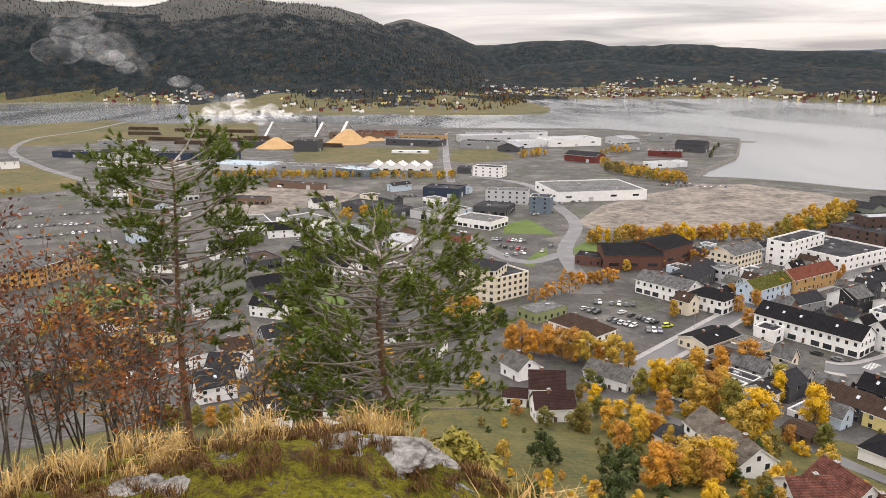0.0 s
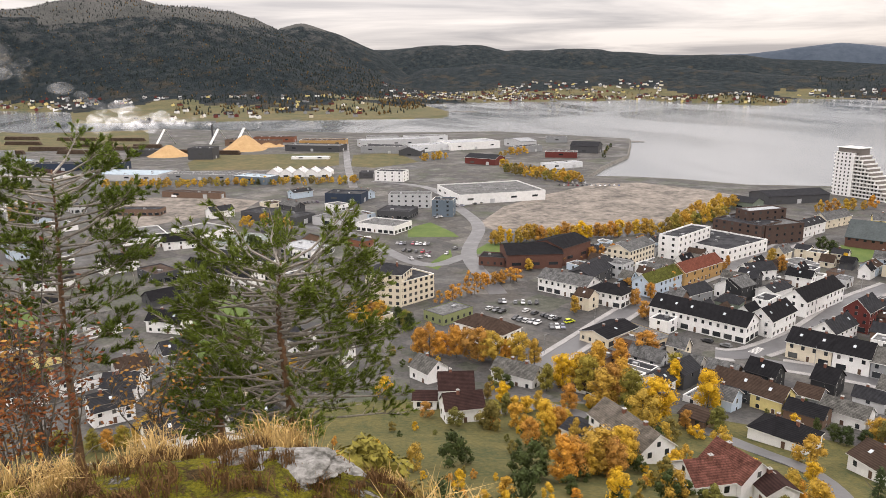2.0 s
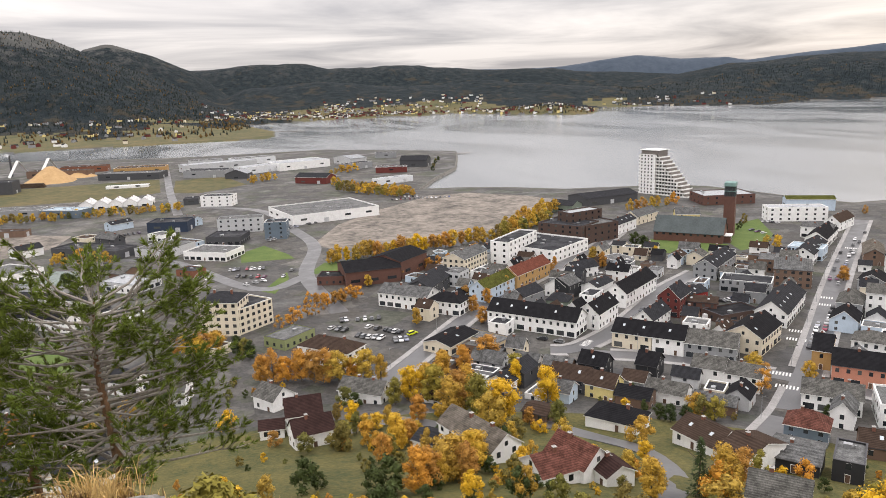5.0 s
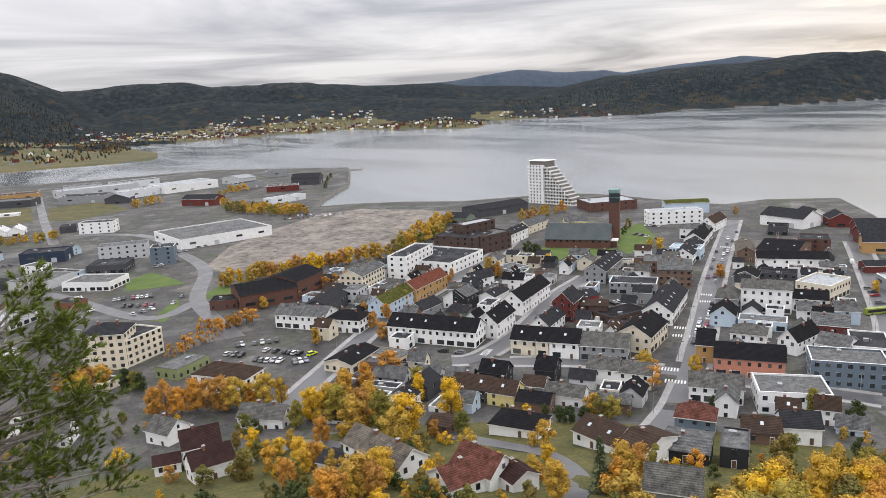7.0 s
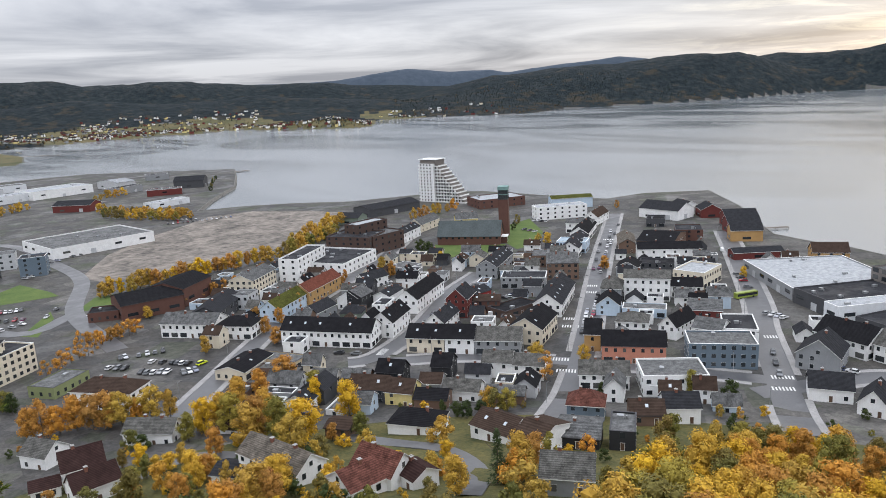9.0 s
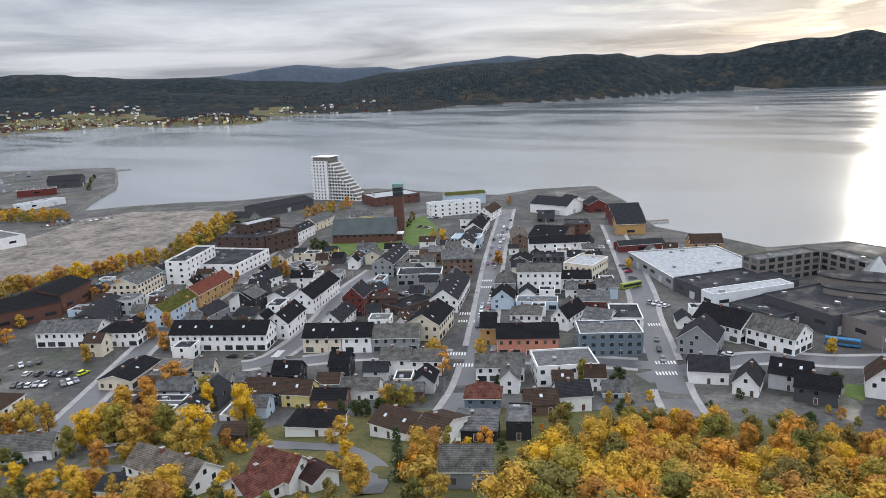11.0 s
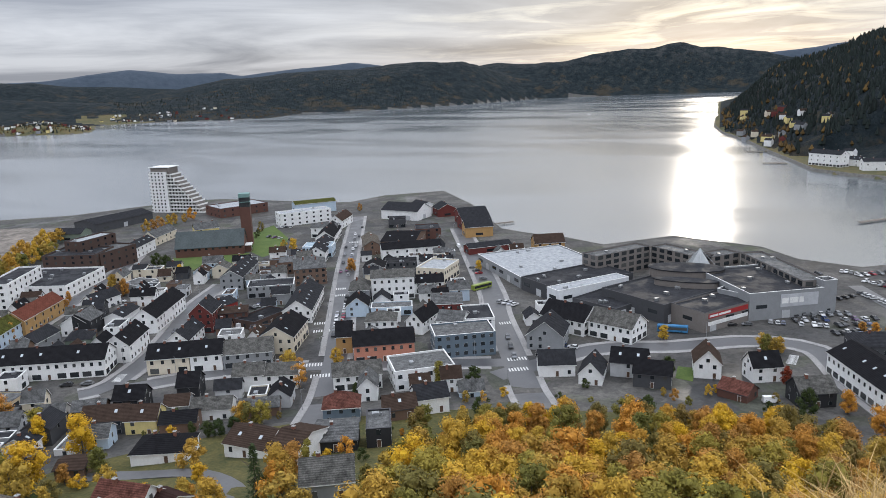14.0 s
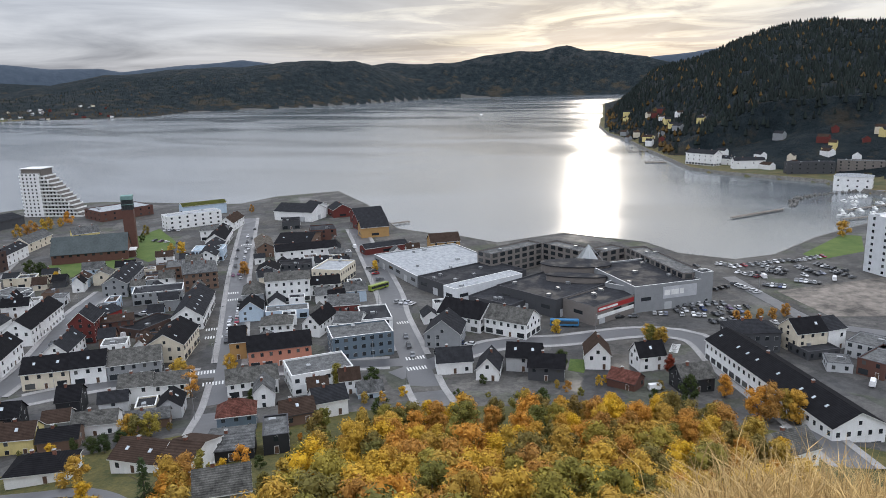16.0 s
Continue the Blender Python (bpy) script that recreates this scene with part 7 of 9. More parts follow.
scrub_belt += [("green", x, y, h) for x, y, h in ((380.1, 405, 8), (204, 439.7, 11.5), (210.8, 444.3, 12.7), (231.4, 459.5, 10.6), (236.8, 464.2, 8.9), (251.2, 474, 8.9), (266.7, 484.5, 9.2), (-211.8, 711.7, 6.8), (-199.3, 722.1, 6.3), (-191.5, 713.2, 7.6), (-169.8, 708.4, 7.6), (-126.3, 719.5, 8.1), (-118.3, 705.8, 8.3), (-113.7, 709.8, 6.3), (-81.4, 714.3, 5.9), (-69, 707.9, 6), (-47.7, 704.1, 8), (-31.7, 704.7, 8), (-0.3, 702.6, 8.2), (-212.8, 727, 5.2), (-207.4, 733.7, 4.8), (-158.7, 724.4, 5.1), (-133.2, 722.4, 6.4), (-86.8, 731.7, 7.1), (-70.7, 718.9, 5.3), (-62.2, 723.5, 6.6), (-40.2, 724.1, 5), (-30, 729.7, 5.3), (-333.5, 724.9, 7.2), (-324.7, 725.9, 6.5),)]
scrub_belt += [("green", x, y, h) for x, y, h in ((-320.9, 729.2, 6.6), (-316, 721.8, 6.1), (-309.6, 721.5, 5.7), (-303.9, 726.6, 6), (-296.7, 717.9, 7.1), (-293.5, 715.3, 6.1), (177.9, 771.6, 8.1), (180.6, 765.4, 9), (184.3, 766, 7.4), (192.9, 749.2, 8.4), (204.8, 706.9, 8.6), (167.4, 749.1, 9.9), (169.6, 744.8, 7.8), (173.3, 730.3, 10.7), (178.4, 731, 9), (187.1, 703.6, 8.3), (193.2, 692.1, 9.3), (196.9, 688.6, 7.3), (209.3, 671.5, 8.7), (330.4, 906.5, 5.2), (350.8, 954.3, 6.4), (-170.5, 700.4, 4.5),)]
scrub_belt += [("orange", x, y, h) for x, y, h in ((480, 391.2, 7), (290.9, 446.5, 5), (354.8, 497.6, 8), (358.7, 494.1, 10.1), (395.7, 502.5, 10.3),)]
join_trees("scrub_belt", "belts of golden autumn scrub between yards and shore", scrub_belt, SMALL)


def gardens():
    """Shrubs and small trees between the houses and down the slope."""
    rg = random.Random(61)
    rows = []
    road = [p for pts, w in LINES for p in ((a[0] + (b[0] - a[0]) * k / 8, a[1] + (b[1] - a[1]) * k / 8) for a, b in zip(pts, pts[1:]) for k in range(9))]
    while len(rows) < 430:
        az, r = radians(rg.uniform(8, 86)), rg.uniform(125, 245)
        if len(rows) > 200:
            az, r = radians(rg.uniform(-36, 16)), rg.uniform(60, 270)
        if len(rows) > 320:
            az, r = radians(rg.uniform(0, 45)), rg.uniform(50, 150)
        x, y = r * math.sin(az), r * math.cos(az)
        if not free(x, y) or min((x - a) ** 2 + (y - b) ** 2 for a, b in road) < 40:
            continue
        rows.append((rg.choice(("dark", "dark", "green", "green", "gold", "orange", "yellow")), x, y, rg.uniform(1.6, 4.5) if rg.random() < 0.75 else rg.uniform(5, 9)))
    join_trees("garden_shrubs", "green and yellow shrubs and small garden trees", rows, SMALL)


gardens()


# ---- vehicles ----
def paint_material():
    mat, nt, b = shade("car_paint", 0.22, 0.1, 0.5)
    nt.links.new(ramp_node(nt, rnd(nt), [(0.0, (0.012, 0.012, 0.014)), (0.3, (0.05, 0.052, 0.056)), (0.45, (0.22, 0.23, 0.24)), (0.62, (0.62, 0.62, 0.62)), (0.86, (0.70, 0.70, 0.70)), (0.93, (0.03, 0.05, 0.13)), (1.0, (0.30, 0.02, 0.02))]), b.inputs["Base Color"])
    return mat


CARPAINT = paint_material()
TYRE = tone("tyre_rubber", (0.02, 0.02, 0.02), small=8.0)


def car_prototype(name, label, L=4.4, Wd=1.8, H=1.48, van=False, paint=None, wheels=True):
    base = new(name)
    tagged(base, label, "van" if van else "car")
    prof = [(-L / 2, 0.35), (-L / 2, 0.82), (-L / 2 + 0.15, 0.95), (L / 2 - (0.5 if van else 1.35), 0.98), (L / 2 - 0.1, 0.76), (L / 2, 0.4)]
    bm = bmesh.new()
    rows = [[bm.verts.new((x, s * Wd / 2, z)) for x, z in prof] for s in (-1, 1)]
    for i in range(len(prof)):
        j = (i + 1) % len(prof)
        bm.faces.new((rows[0][i], rows[0][j], rows[1][j], rows[1][i]))
    bm.faces.new(rows[0][::-1]), bm.faces.new(rows[1])
    top = [(-L / 2 + (0.05 if van else 0.5), H), (L / 2 - (1.0 if van else 2.1), H)]
    lo = [(-L / 2 + 0.05, 0.93), (L / 2 - (0.45 if van else 1.3), 0.95)]
    q = Wd / 2 - 0.2
    box(bm, top[0][0] + 0.1, -q + 0.02, H - 0.09, top[1][0], q - 0.02, H)
    bmesh.ops.recalc_face_normals(bm, faces=bm.faces)
    part("body", bm, paint or CARPAINT, base)
    bm = bmesh.new()
    a = [bm.verts.new(p) for p in ((lo[0][0], -Wd / 2 + 0.06, 0.93), (lo[1][0], -Wd / 2 + 0.06, 0.95), (lo[1][0], Wd / 2 - 0.06, 0.95), (lo[0][0], Wd / 2 - 0.06, 0.93))]
    b = [bm.verts.new(p) for p in ((top[0][0], -q, H - 0.08), (top[1][0], -q, H - 0.08), (top[1][0], q, H - 0.08), (top[0][0], q, H - 0.08))]
    for i in range(4):
        bm.faces.new((a[i], a[(i + 1) % 4], b[(i + 1) % 4], b[i]))
    bm.faces.new(b)
    part("cabin", bm, (paint or CARPAINT) if van else GLASS, base)
    bm = bmesh.new()
    tube(bm, (0, -0.1, 0), (0, 0.1, 0), 0.32, 0.32, 10)
    wheel = mesh_of("wheel", bm, TYRE)
    for sx in (-1, 1) if wheels else ():
        for sy in (-1, 1):
            put("wheel", wheel, base, pose(sx * L * 0.31, sy * (Wd / 2 - 0.08), 0.32))
    return base


CAR = car_prototype("car", "parked passenger car with wet glossy paint")
ESTATE = car_prototype("car", "parked estate car with wet glossy paint", 4.7, 1.84, 1.55)
VAN = car_prototype("van", "white delivery van parked on asphalt", 5.2, 1.95, 2.2, True, tone("white_van_paint", (0.72, 0.72, 0.72), rough=0.3))
LIME = car_prototype("car", "bright lime-yellow estate car on the car park", 4.8, 1.84, 1.75, False, tone("lime_paint", (0.55, 0.62, 0.03), rough=0.3))
FARCAR = car_prototype("car", "parked car far across the car parks", wheels=False)
FIRST = {}
PARKED = []
CAR_RNG = random.Random(9)


def park(proto, x, y, head):
    m = pose(x, y, ground_z(x, y) + 0.12, 0, 0, head)
    PARKED.append((x, y))
    if proto.name not in FIRST:
        FIRST[proto.name] = proto
        proto.matrix_basis = m
        return proto
    return copy_thing(proto, m)


def car_row(x0, y0, x1, y1, n, across):
    """Cars between two ends of a row, nose in (across) or nose to tail."""
    head = math.degrees(math.atan2(y1 - y0, x1 - x0)) + (90 if across else 0)
    for i in range(n):
        t = (i + 0.5) / n
        if n > 4 and CAR_RNG.random() < 0.1:
            continue
        c = park(FARCAR if math.hypot(x0, y0) > 315 else CAR if CAR_RNG.random() < 0.6 else ESTATE, x0 + (x1 - x0) * t + CAR_RNG.uniform(-0.2, 0.2), y0 + (y1 - y0) * t + CAR_RNG.uniform(-0.2, 0.2), head + CAR_RNG.choice((0, 180)) + CAR_RNG.uniform(-3, 3))
        tagged(c, group="parked cars")


def bus(x, y, head, colour, label):
    base = new("bus")
    base.matrix_basis = pose(x, y, ground_z(x, y) + 0.065, 0, 0, head)
    tagged(base, label, "bus")
    mat = tone("bus_paint_" + label.split()[0], colour, rough=0.3)
    bm = bmesh.new()
    box(bm, -6, -1.25, 0.35, 6, 1.25, 3.0)
    bmesh.ops.bevel(bm, geom=bm.edges[:], offset=0.15, segments=2, affect="EDGES")
    part("body", bm, mat, base)
    for s in (-1, 1):
        bm = bmesh.new()
        box(bm, -5.6, s * 1.26 - 0.02, 1.3, 5.6, s * 1.26 + 0.02, 2.5)
        part("window_band", bm, GLASS, base)
    bm = bmesh.new()
    tube(bm, (0, -0.15, 0), (0, 0.15, 0), 0.5, 0.5, 12)
    wheel = mesh_of("wheel", bm, TYRE)
    for sx in (-3.6, 3.4):
        for sy in (-1.1, 1.1):
            put("wheel", wheel, base, pose(sx, sy, 0.5))


car_row(73.7, 314.8, 86.3, 311.5, 4, True)
car_row(61, 308.6, 67.2, 300.6, 3, True)
car_row(76.6, 302.5, 88.3, 287.9, 8, True)
car_row(69.3, 293.4, 78.5, 284.1, 5, True)
car_row(81.4, 279.5, 87.8, 278.8, 3, True)
car_row(67.7, 316.2, 70.8, 315.9, 2, True)
car_row(29.6, 442.4, 50.7, 436.6, 9, True)
car_row(31.7, 424.2, 48.8, 415, 5, True)
car_row(11.8, 431.1, 22.7, 419.7, 5, True)
car_row(2.1, 406.2, 13.2, 412.7, 5, True)
car_row(33.2, 402.2, 48, 408.2, 3, True)
car_row(-9.7, 634.2, 20.1, 651.8, 8, True)
car_row(-34.5, 597.8, -3.9, 610, 9, True)
car_row(-71.8, 544.6, -36.4, 518.7, 8, True)
car_row(77.9, 556.7, 115.7, 579.6, 7, True)
car_row(18.4, 491.7, 31, 479, 4, True)
car_row(62.5, 519.9, 80.9, 532.8, 5, True)
car_row(-90.6, 443, -77.5, 434.1, 3, True)
car_row(-295.2, 480.5, -227.4, 497.8, 20, True)
car_row(-268.5, 446.9, -223, 470.6, 14, True)
car_row(-293.2, 518.7, -244.4, 537, 14, True)
car_row(-222.1, 424, -198, 438.2, 8, True)
car_row(-317.7, 519.2, -298.9, 529.3, 6, True)
car_row(-331, 589.1, -317, 616.2, 5, True)
car_row(-308.9, 662, -259.2, 615, 5, True)
car_row(204.1, 186.2, 250.1, 220.8, 8, False)
car_row(216.6, 192.1, 275.7, 236.2, 9, False)
car_row(287.3, 246.3, 405.1, 335.1, 9, False)
car_row(283.8, 249.2, 371.7, 315.9, 5, False)
car_row(134.9, 257.2, 144, 245.1, 2, False)
car_row(180.2, 256.5, 232.9, 294.8, 5, False)
car_row(319.4, 45.5, 324.2, 23, 10, True)
car_row(324.2, 23, 335.9, 9.2, 7, True)
car_row(315.2, 20.9, 324.2, 9.4, 6, True)
car_row(365.1, 25.1, 375.1, 17.5, 3, True)
car_row(381.1, 15.8, 367.7, 3.2, 7, True)
car_row(404.2, 16, 397.5, 4, 5, True)
car_row(422, 4.1, 416.1, -8.4, 5, True)
car_row(383.5, 2.4, 381.9, -8.3, 6, True)
car_row(427.7, -12.8, 415.8, -21.7, 5, True)
car_row(396.1, -11.7, 394.9, -24.3, 6, True)
car_row(436, -21.8, 426.5, -31.6, 5, True)
car_row(419.4, 27.5, 418.7, 13.9, 6, True)
car_row(419, -31.2, 410.4, -40.1, 3, True)
car_row(304.6, 65.8, 313.6, 50.1, 3, False)
car_row(355.3, 210.6, 327.9, 185.9, 6, True)
car_row(456.9, 276.3, 425.9, 243.4, 7, True)
car_row(400.6, 44.7, 411.9, 34.2, 3, True)
car_row(318.3, 6.2, 324.9, -5.6, 3, True)
car_row(255.1, 116.3, 255.5, 104.2, 3, False)
car_row(259, 137.1, 232.1, 118.8, 3, False)
car_row(397.9, 170.5, 391, 155, 5, True)
car_row(412.7, 1.7, 406.3, -7.8, 4, True)
car_row(297, 161.5, 296.1, 150.5, 4, True)
car_row(300.4, 258.9, 434.2, 350.7, 5, False)
car_row(206.3, 332.4, 217.6, 335.6, 3, True)
car_row(235.2, 263.1, 248.2, 265.3, 4, True)
car_row(367.1, 386.7, 366.4, 358.9, 5, True)
car_row(396.2, 405.3, 401.4, 393.3, 4, True)
car_row(186.7, 658.2, 250.5, 642.1, 16, True)
car_row(203.5, 670, 225.8, 663.1, 6, True)
car_row(67.4, 430.6, 53.9, 405, 2, False)
car_row(-201.9, 414.6, -181.1, 414.4, 6, True)
car_row(-191.9, 392.6, -176.2, 388.5, 4, True)
car_row(324.8, 37.8, 343.2, 6.1, 9, True)
car_row(333.2, 38.9, 346.9, 13.4, 8, True)
car_row(412.9, 19.9, 440.3, -10.6, 10, True)
car_row(400.2, 13.6, 421.2, -15.9, 9, True)
car_row(406.6, -15.6, 426, -37.3, 8, True)
car_row(436.3, -10.6, 455.9, -28.1, 7, True)
park(VAN, -200.5, 670.5, -40)
park(VAN, -190.9, 669.1, -40)
park(VAN, -185.4, 668.3, -40)
park(VAN, -174.6, 669.9, -40)
park(VAN, -145.1, 650.3, -40)
park(VAN, -128, 650.9, -40)
park(VAN, 392.6, 241, 40)
park(VAN, 237.9, 31.6, -60)
park(VAN, 398.2, 2.2, 20)
park(VAN, 404.7, -30.2, 0)
park(VAN, 214.9, 246.8, 0)
park(VAN, 13.4, 457.3, 0)
park(VAN, 267, -34.2, -10)
park(LIME, 91.5, 284.6, 20)
park(VAN, 160, 140.4, -30)
bus(314.2, 179.9, -20, (0.22, 0.27, 0.05), "lime green city bus at the square")
bus(290.8, 77.2, -75, (0.05, 0.18, 0.35), "blue and white city bus at a stop")


# ---- annexes and outbuildings in the yards ----
def yards():
    rg = random.Random(83)
    made = 0
    road = [p for pts, w in LINES for p in ((a[0] + (b[0] - a[0]) * k / 8, a[1] + (b[1] - a[1]) * k / 8) for a, b in zip(pts, pts[1:]) for k in range(9))]
    for attempt in range(9000):
        if made == 165:
            break
        az, r = radians(rg.uniform(28, 63)), rg.uniform(246, 455)
        if made >= 72:
            az, r = radians(rg.uniform(-30, 14)), rg.uniform(300, 640)
        if made >= 100:
            az, r = radians(rg.uniform(18, 66)), rg.uniform(225, 440)
        x, y = r * math.sin(az), r * math.cos(az)
        head = rg.choice((-51.0, -51.0, 35.0))
        L, D = (rg.uniform(6, 13), rg.uniform(5, 9)) if made < 72 or made >= 100 else (rg.uniform(10, 26), rg.uniform(8, 15))
        m = pose(x, y, 3.0, 0, 0, head)
        spots = [m @ Vector((u * L, v * D, 0)) for u in (0, 0.5, 1) for v in (0, 0.5, 1)]
        if not all(free(p.x, p.y, 1.0) for p in spots):
            continue
        if min((p.x - a) ** 2 + (p.y - b) ** 2 for p in spots[::2] for a, b in road) < 110:
            continue
        if min((p.x - a) ** 2 + (p.y - b) ** 2 for p in spots[::2] for a, b in PARKED) < 30:
            continue
        if any(inside(np.array([p.x]), np.array([p.y]), area)[0] for p in spots[::2] for area in AREAS):
            continue
        if not inside(np.array([x]), np.array([y]), TOWN_SHORE + BAY_SHORE)[0]:
            continue
        kind, top = rg.choice((("shed", "f"), ("shed", "g"), ("house", "g"), ("house", "g"), ("shop", "f")))
        tall = rg.uniform(2.8, 4.0) if kind == "shed" else rg.uniform(4.6, 6.2)
        building(kind, round(x, 1), round(y, 1), 3.0, head, round(L, 1), round(D, 1), round(tall, 1), top, 0.5 if top == "f" else rg.uniform(2.0, 3.4),
                 rg.choice(("white", "white", "white", "palegrey", "grey", "charcoal", "brown", "cream", "paleblue")), rg.choice(("black", "charcoal", "charcoal", "slate", "grey", "brown")), 1 if tall < 4.2 else 2, 0.55 if made < 72 or made >= 100 else 0.4)
        made += 1


yards()


# ---- lamp posts and flag poles ----
def post_mesh():
    bm = bmesh.new()
    tube(bm, (0, 0, -0.3), (0, 0, 7.5), 0.09, 0.06, 8)
    tube(bm, (0, 0, 7.4), (1.2, 0, 7.8), 0.05, 0.04, 6)
    return mesh_of("post", bm, METAL)


def head_mesh():
    bm = bmesh.new()
    box(bm, 1.0, -0.14, 7.72, 1.75, 0.14, 7.86)
    return mesh_of("lamp_head", bm, DARKTRIM)


POST, LAMPHEAD = post_mesh(), head_mesh()


def street_lamps():
    for pts, w in LINES[:7]:
        for (x1, y1), (x2, y2) in zip(pts, pts[1:]):
            L = math.hypot(x2 - x1, y2 - y1)
            head = math.degrees(math.atan2(y2 - y1, x2 - x1))
            for i in range(int(L / 32)):
                t = (i + 0.5) / max(1, int(L / 32))
                x, y = x1 + (x2 - x1) * t - math.sin(radians(head)) * (w / 2 + 1.2), y1 + (y2 - y1) * t + math.cos(radians(head)) * (w / 2 + 1.2)
                if not free(x, y, 0.3):
                    continue
                base = new("street_lamp")
                base.matrix_basis = pose(x, y, ground_z(x, y), 0, 0, head - 90)
                tagged(base, "slim grey metal street lamp beside the street", "street lamp", "street lamps")
                put("post", POST, base, Matrix())
                put("lamp_head", LAMPHEAD, base, Matrix())


street_lamps()


# ---- waterside ----
TIMBER = two_tone("weathered_timber", (0.10, 0.085, 0.07), (0.22, 0.19, 0.16), big=0.4, small=4.0)
STONE = two_tone("breakwater_stone", (0.06, 0.06, 0.055), (0.20, 0.19, 0.175), big=0.3, small=2.0, bump=0.8, bd=0.2)


def jetty(x0, y0, x1, y1, width, label):
    base = new("jetty")
    base.matrix_basis = pose(x0, y0, 0, 0, 0, math.degrees(math.atan2(y1 - y0, x1 - x0)))
    tagged(base, label, "jetty")
    L = math.hypot(x1 - x0, y1 - y0)
    bm = bmesh.new()
    box(bm, 0, -width / 2, 0.9, L, width / 2, 1.25)
    part("deck", bm, TIMBER, base)
    bm = bmesh.new()
    tube(bm, (0, 0, -4), (0, 0, 1.3), 0.18, 0.18)
    pile = mesh_of("pile", bm, TIMBER)
    for i in range(int(L / 8) + 1):
        for s in (-1, 1):
            put("pile", pile, base, pose(i * 8 + 0.3, s * width * 0.45, 0))


def boat(x, y, head, L, label):
    base = new("boat")
    base.matrix_basis = pose(x, y, 0.0, 0, 0, head)
    tagged(base, label, "boat", "moored boats")
    bm = bmesh.new()
    prof = [(-L / 2, 0.34), (0, 0.38), (L * 0.32, 0.28), (L / 2, 0.02)]
    lo = [[bm.verts.new((x, s * w * L * 0.3, -0.2)) for x, w in prof] for s in (-1, 1)]
    hi = [[bm.verts.new((x, s * w * L * 0.42, 0.9 + 0.3 * (x > 0))) for x, w in prof] for s in (-1, 1)]
    for s in (0, 1):
        for i in range(3):
            bm.faces.new((lo[s][i], lo[s][i + 1], hi[s][i + 1], hi[s][i]))
    for i in range(3):
        bm.faces.new((hi[0][i], hi[0][i + 1], hi[1][i + 1], hi[1][i]))
    bm.faces.new((lo[0][0], hi[0][0], hi[1][0], lo[1][0]))
    bmesh.ops.recalc_face_normals(bm, faces=bm.faces)
    part("hull", bm, FRAME, base)
    bm = bmesh.new()
    box(bm, -L * 0.2, -L * 0.1, 0.8, L * 0.15, L * 0.1, 1.9)
    part("cabin", bm, [FRAME], base)
    bm = bmesh.new()
    box(bm, -L * 0.1, -L * 0.105, 1.3, L * 0.155, L * 0.105, 1.75)
    part("cabin_window", bm, GLASS, base)


jetty(390, 1090, 455, 1079, 7, "long dark pier reaching out from the harbour")
jetty(577, 28, 625, -7, 3, "floating timber boom in the bay")
jetty(1054, 192, 1068, 157, 4, "timber pier below the far houses")
jetty(926, 148, 931, 123, 7, "timber quay on the far shore")
jetty(480, 263, 493, 253, 3, "short timber jetty behind the warehouses")
jetty(441, 238, 441, 216, 4, "timber jetty on piles by the harbour")
jetty(281, 2048, 362, 1985, 8, "low quay on the far shore")
jetty(632, -51, 668, -83, 2.5, "long floating marina pontoon")
jetty(591, -45, 620, -78, 2.5, "long floating marina pontoon")
boat(627, -80, 20, 9.5, "white motor boat moored in the marina")
boat(676, -77, 200, 9.3, "white motor boat moored in the marina")
boat(675, -58, 200, 6.7, "white motor boat moored in the marina")
boat(708, -69, 200, 7.1, "white motor boat moored in the marina")
boat(700, -61, 25, 7.6, "white motor boat moored in the marina")
boat(674, -78, 20, 9.2, "white motor boat moored in the marina")
boat(678, -52, 200, 9.8, "white motor boat moored in the marina")
boat(701, -85, 110, 7.2, "white motor boat moored in the marina")
boat(614, -48, 20, 9.7, "white motor boat moored in the marina")
boat(611, -47, 110, 8.9, "white motor boat moored in the marina")
boat(649, -71, 20, 7.7, "white motor boat moored in the marina")
boat(631, -47, 25, 7.3, "white motor boat moored in the marina")
boat(636, -60, 20, 9.9, "white motor boat moored in the marina")
boat(707, -64, 25, 7.9, "white motor boat moored in the marina")
boat(678, -60, 25, 7.5, "white motor boat moored in the marina")
boat(640, -57, 200, 8.9, "white motor boat moored in the marina")
boat(615, -53, 20, 6.9, "white motor boat moored in the marina")
boat(697, -58, 25, 7.1, "white motor boat moored in the marina")
boat(625, -68, 25, 9.1, "white motor boat moored in the marina")
boat(721, -86, 110, 8.1, "white motor boat moored in the marina")
boat(619, -72, 110, 9.7, "white motor boat moored in the marina")
boat(661, -58, 200, 8.4, "white motor boat moored in the marina")
boat(713, -69, 110, 6.4, "white motor boat moored in the marina")
boat(728, -91, 200, 6.8, "white motor boat moored in the marina")
boat(662, -83, 20, 6.3, "white motor boat moored in the marina")
boat(707, -68, 20, 8.6, "white motor boat moored in the marina")
boat(2082, 816, 40, 18.0, "small white fishing boat out on the fjord")


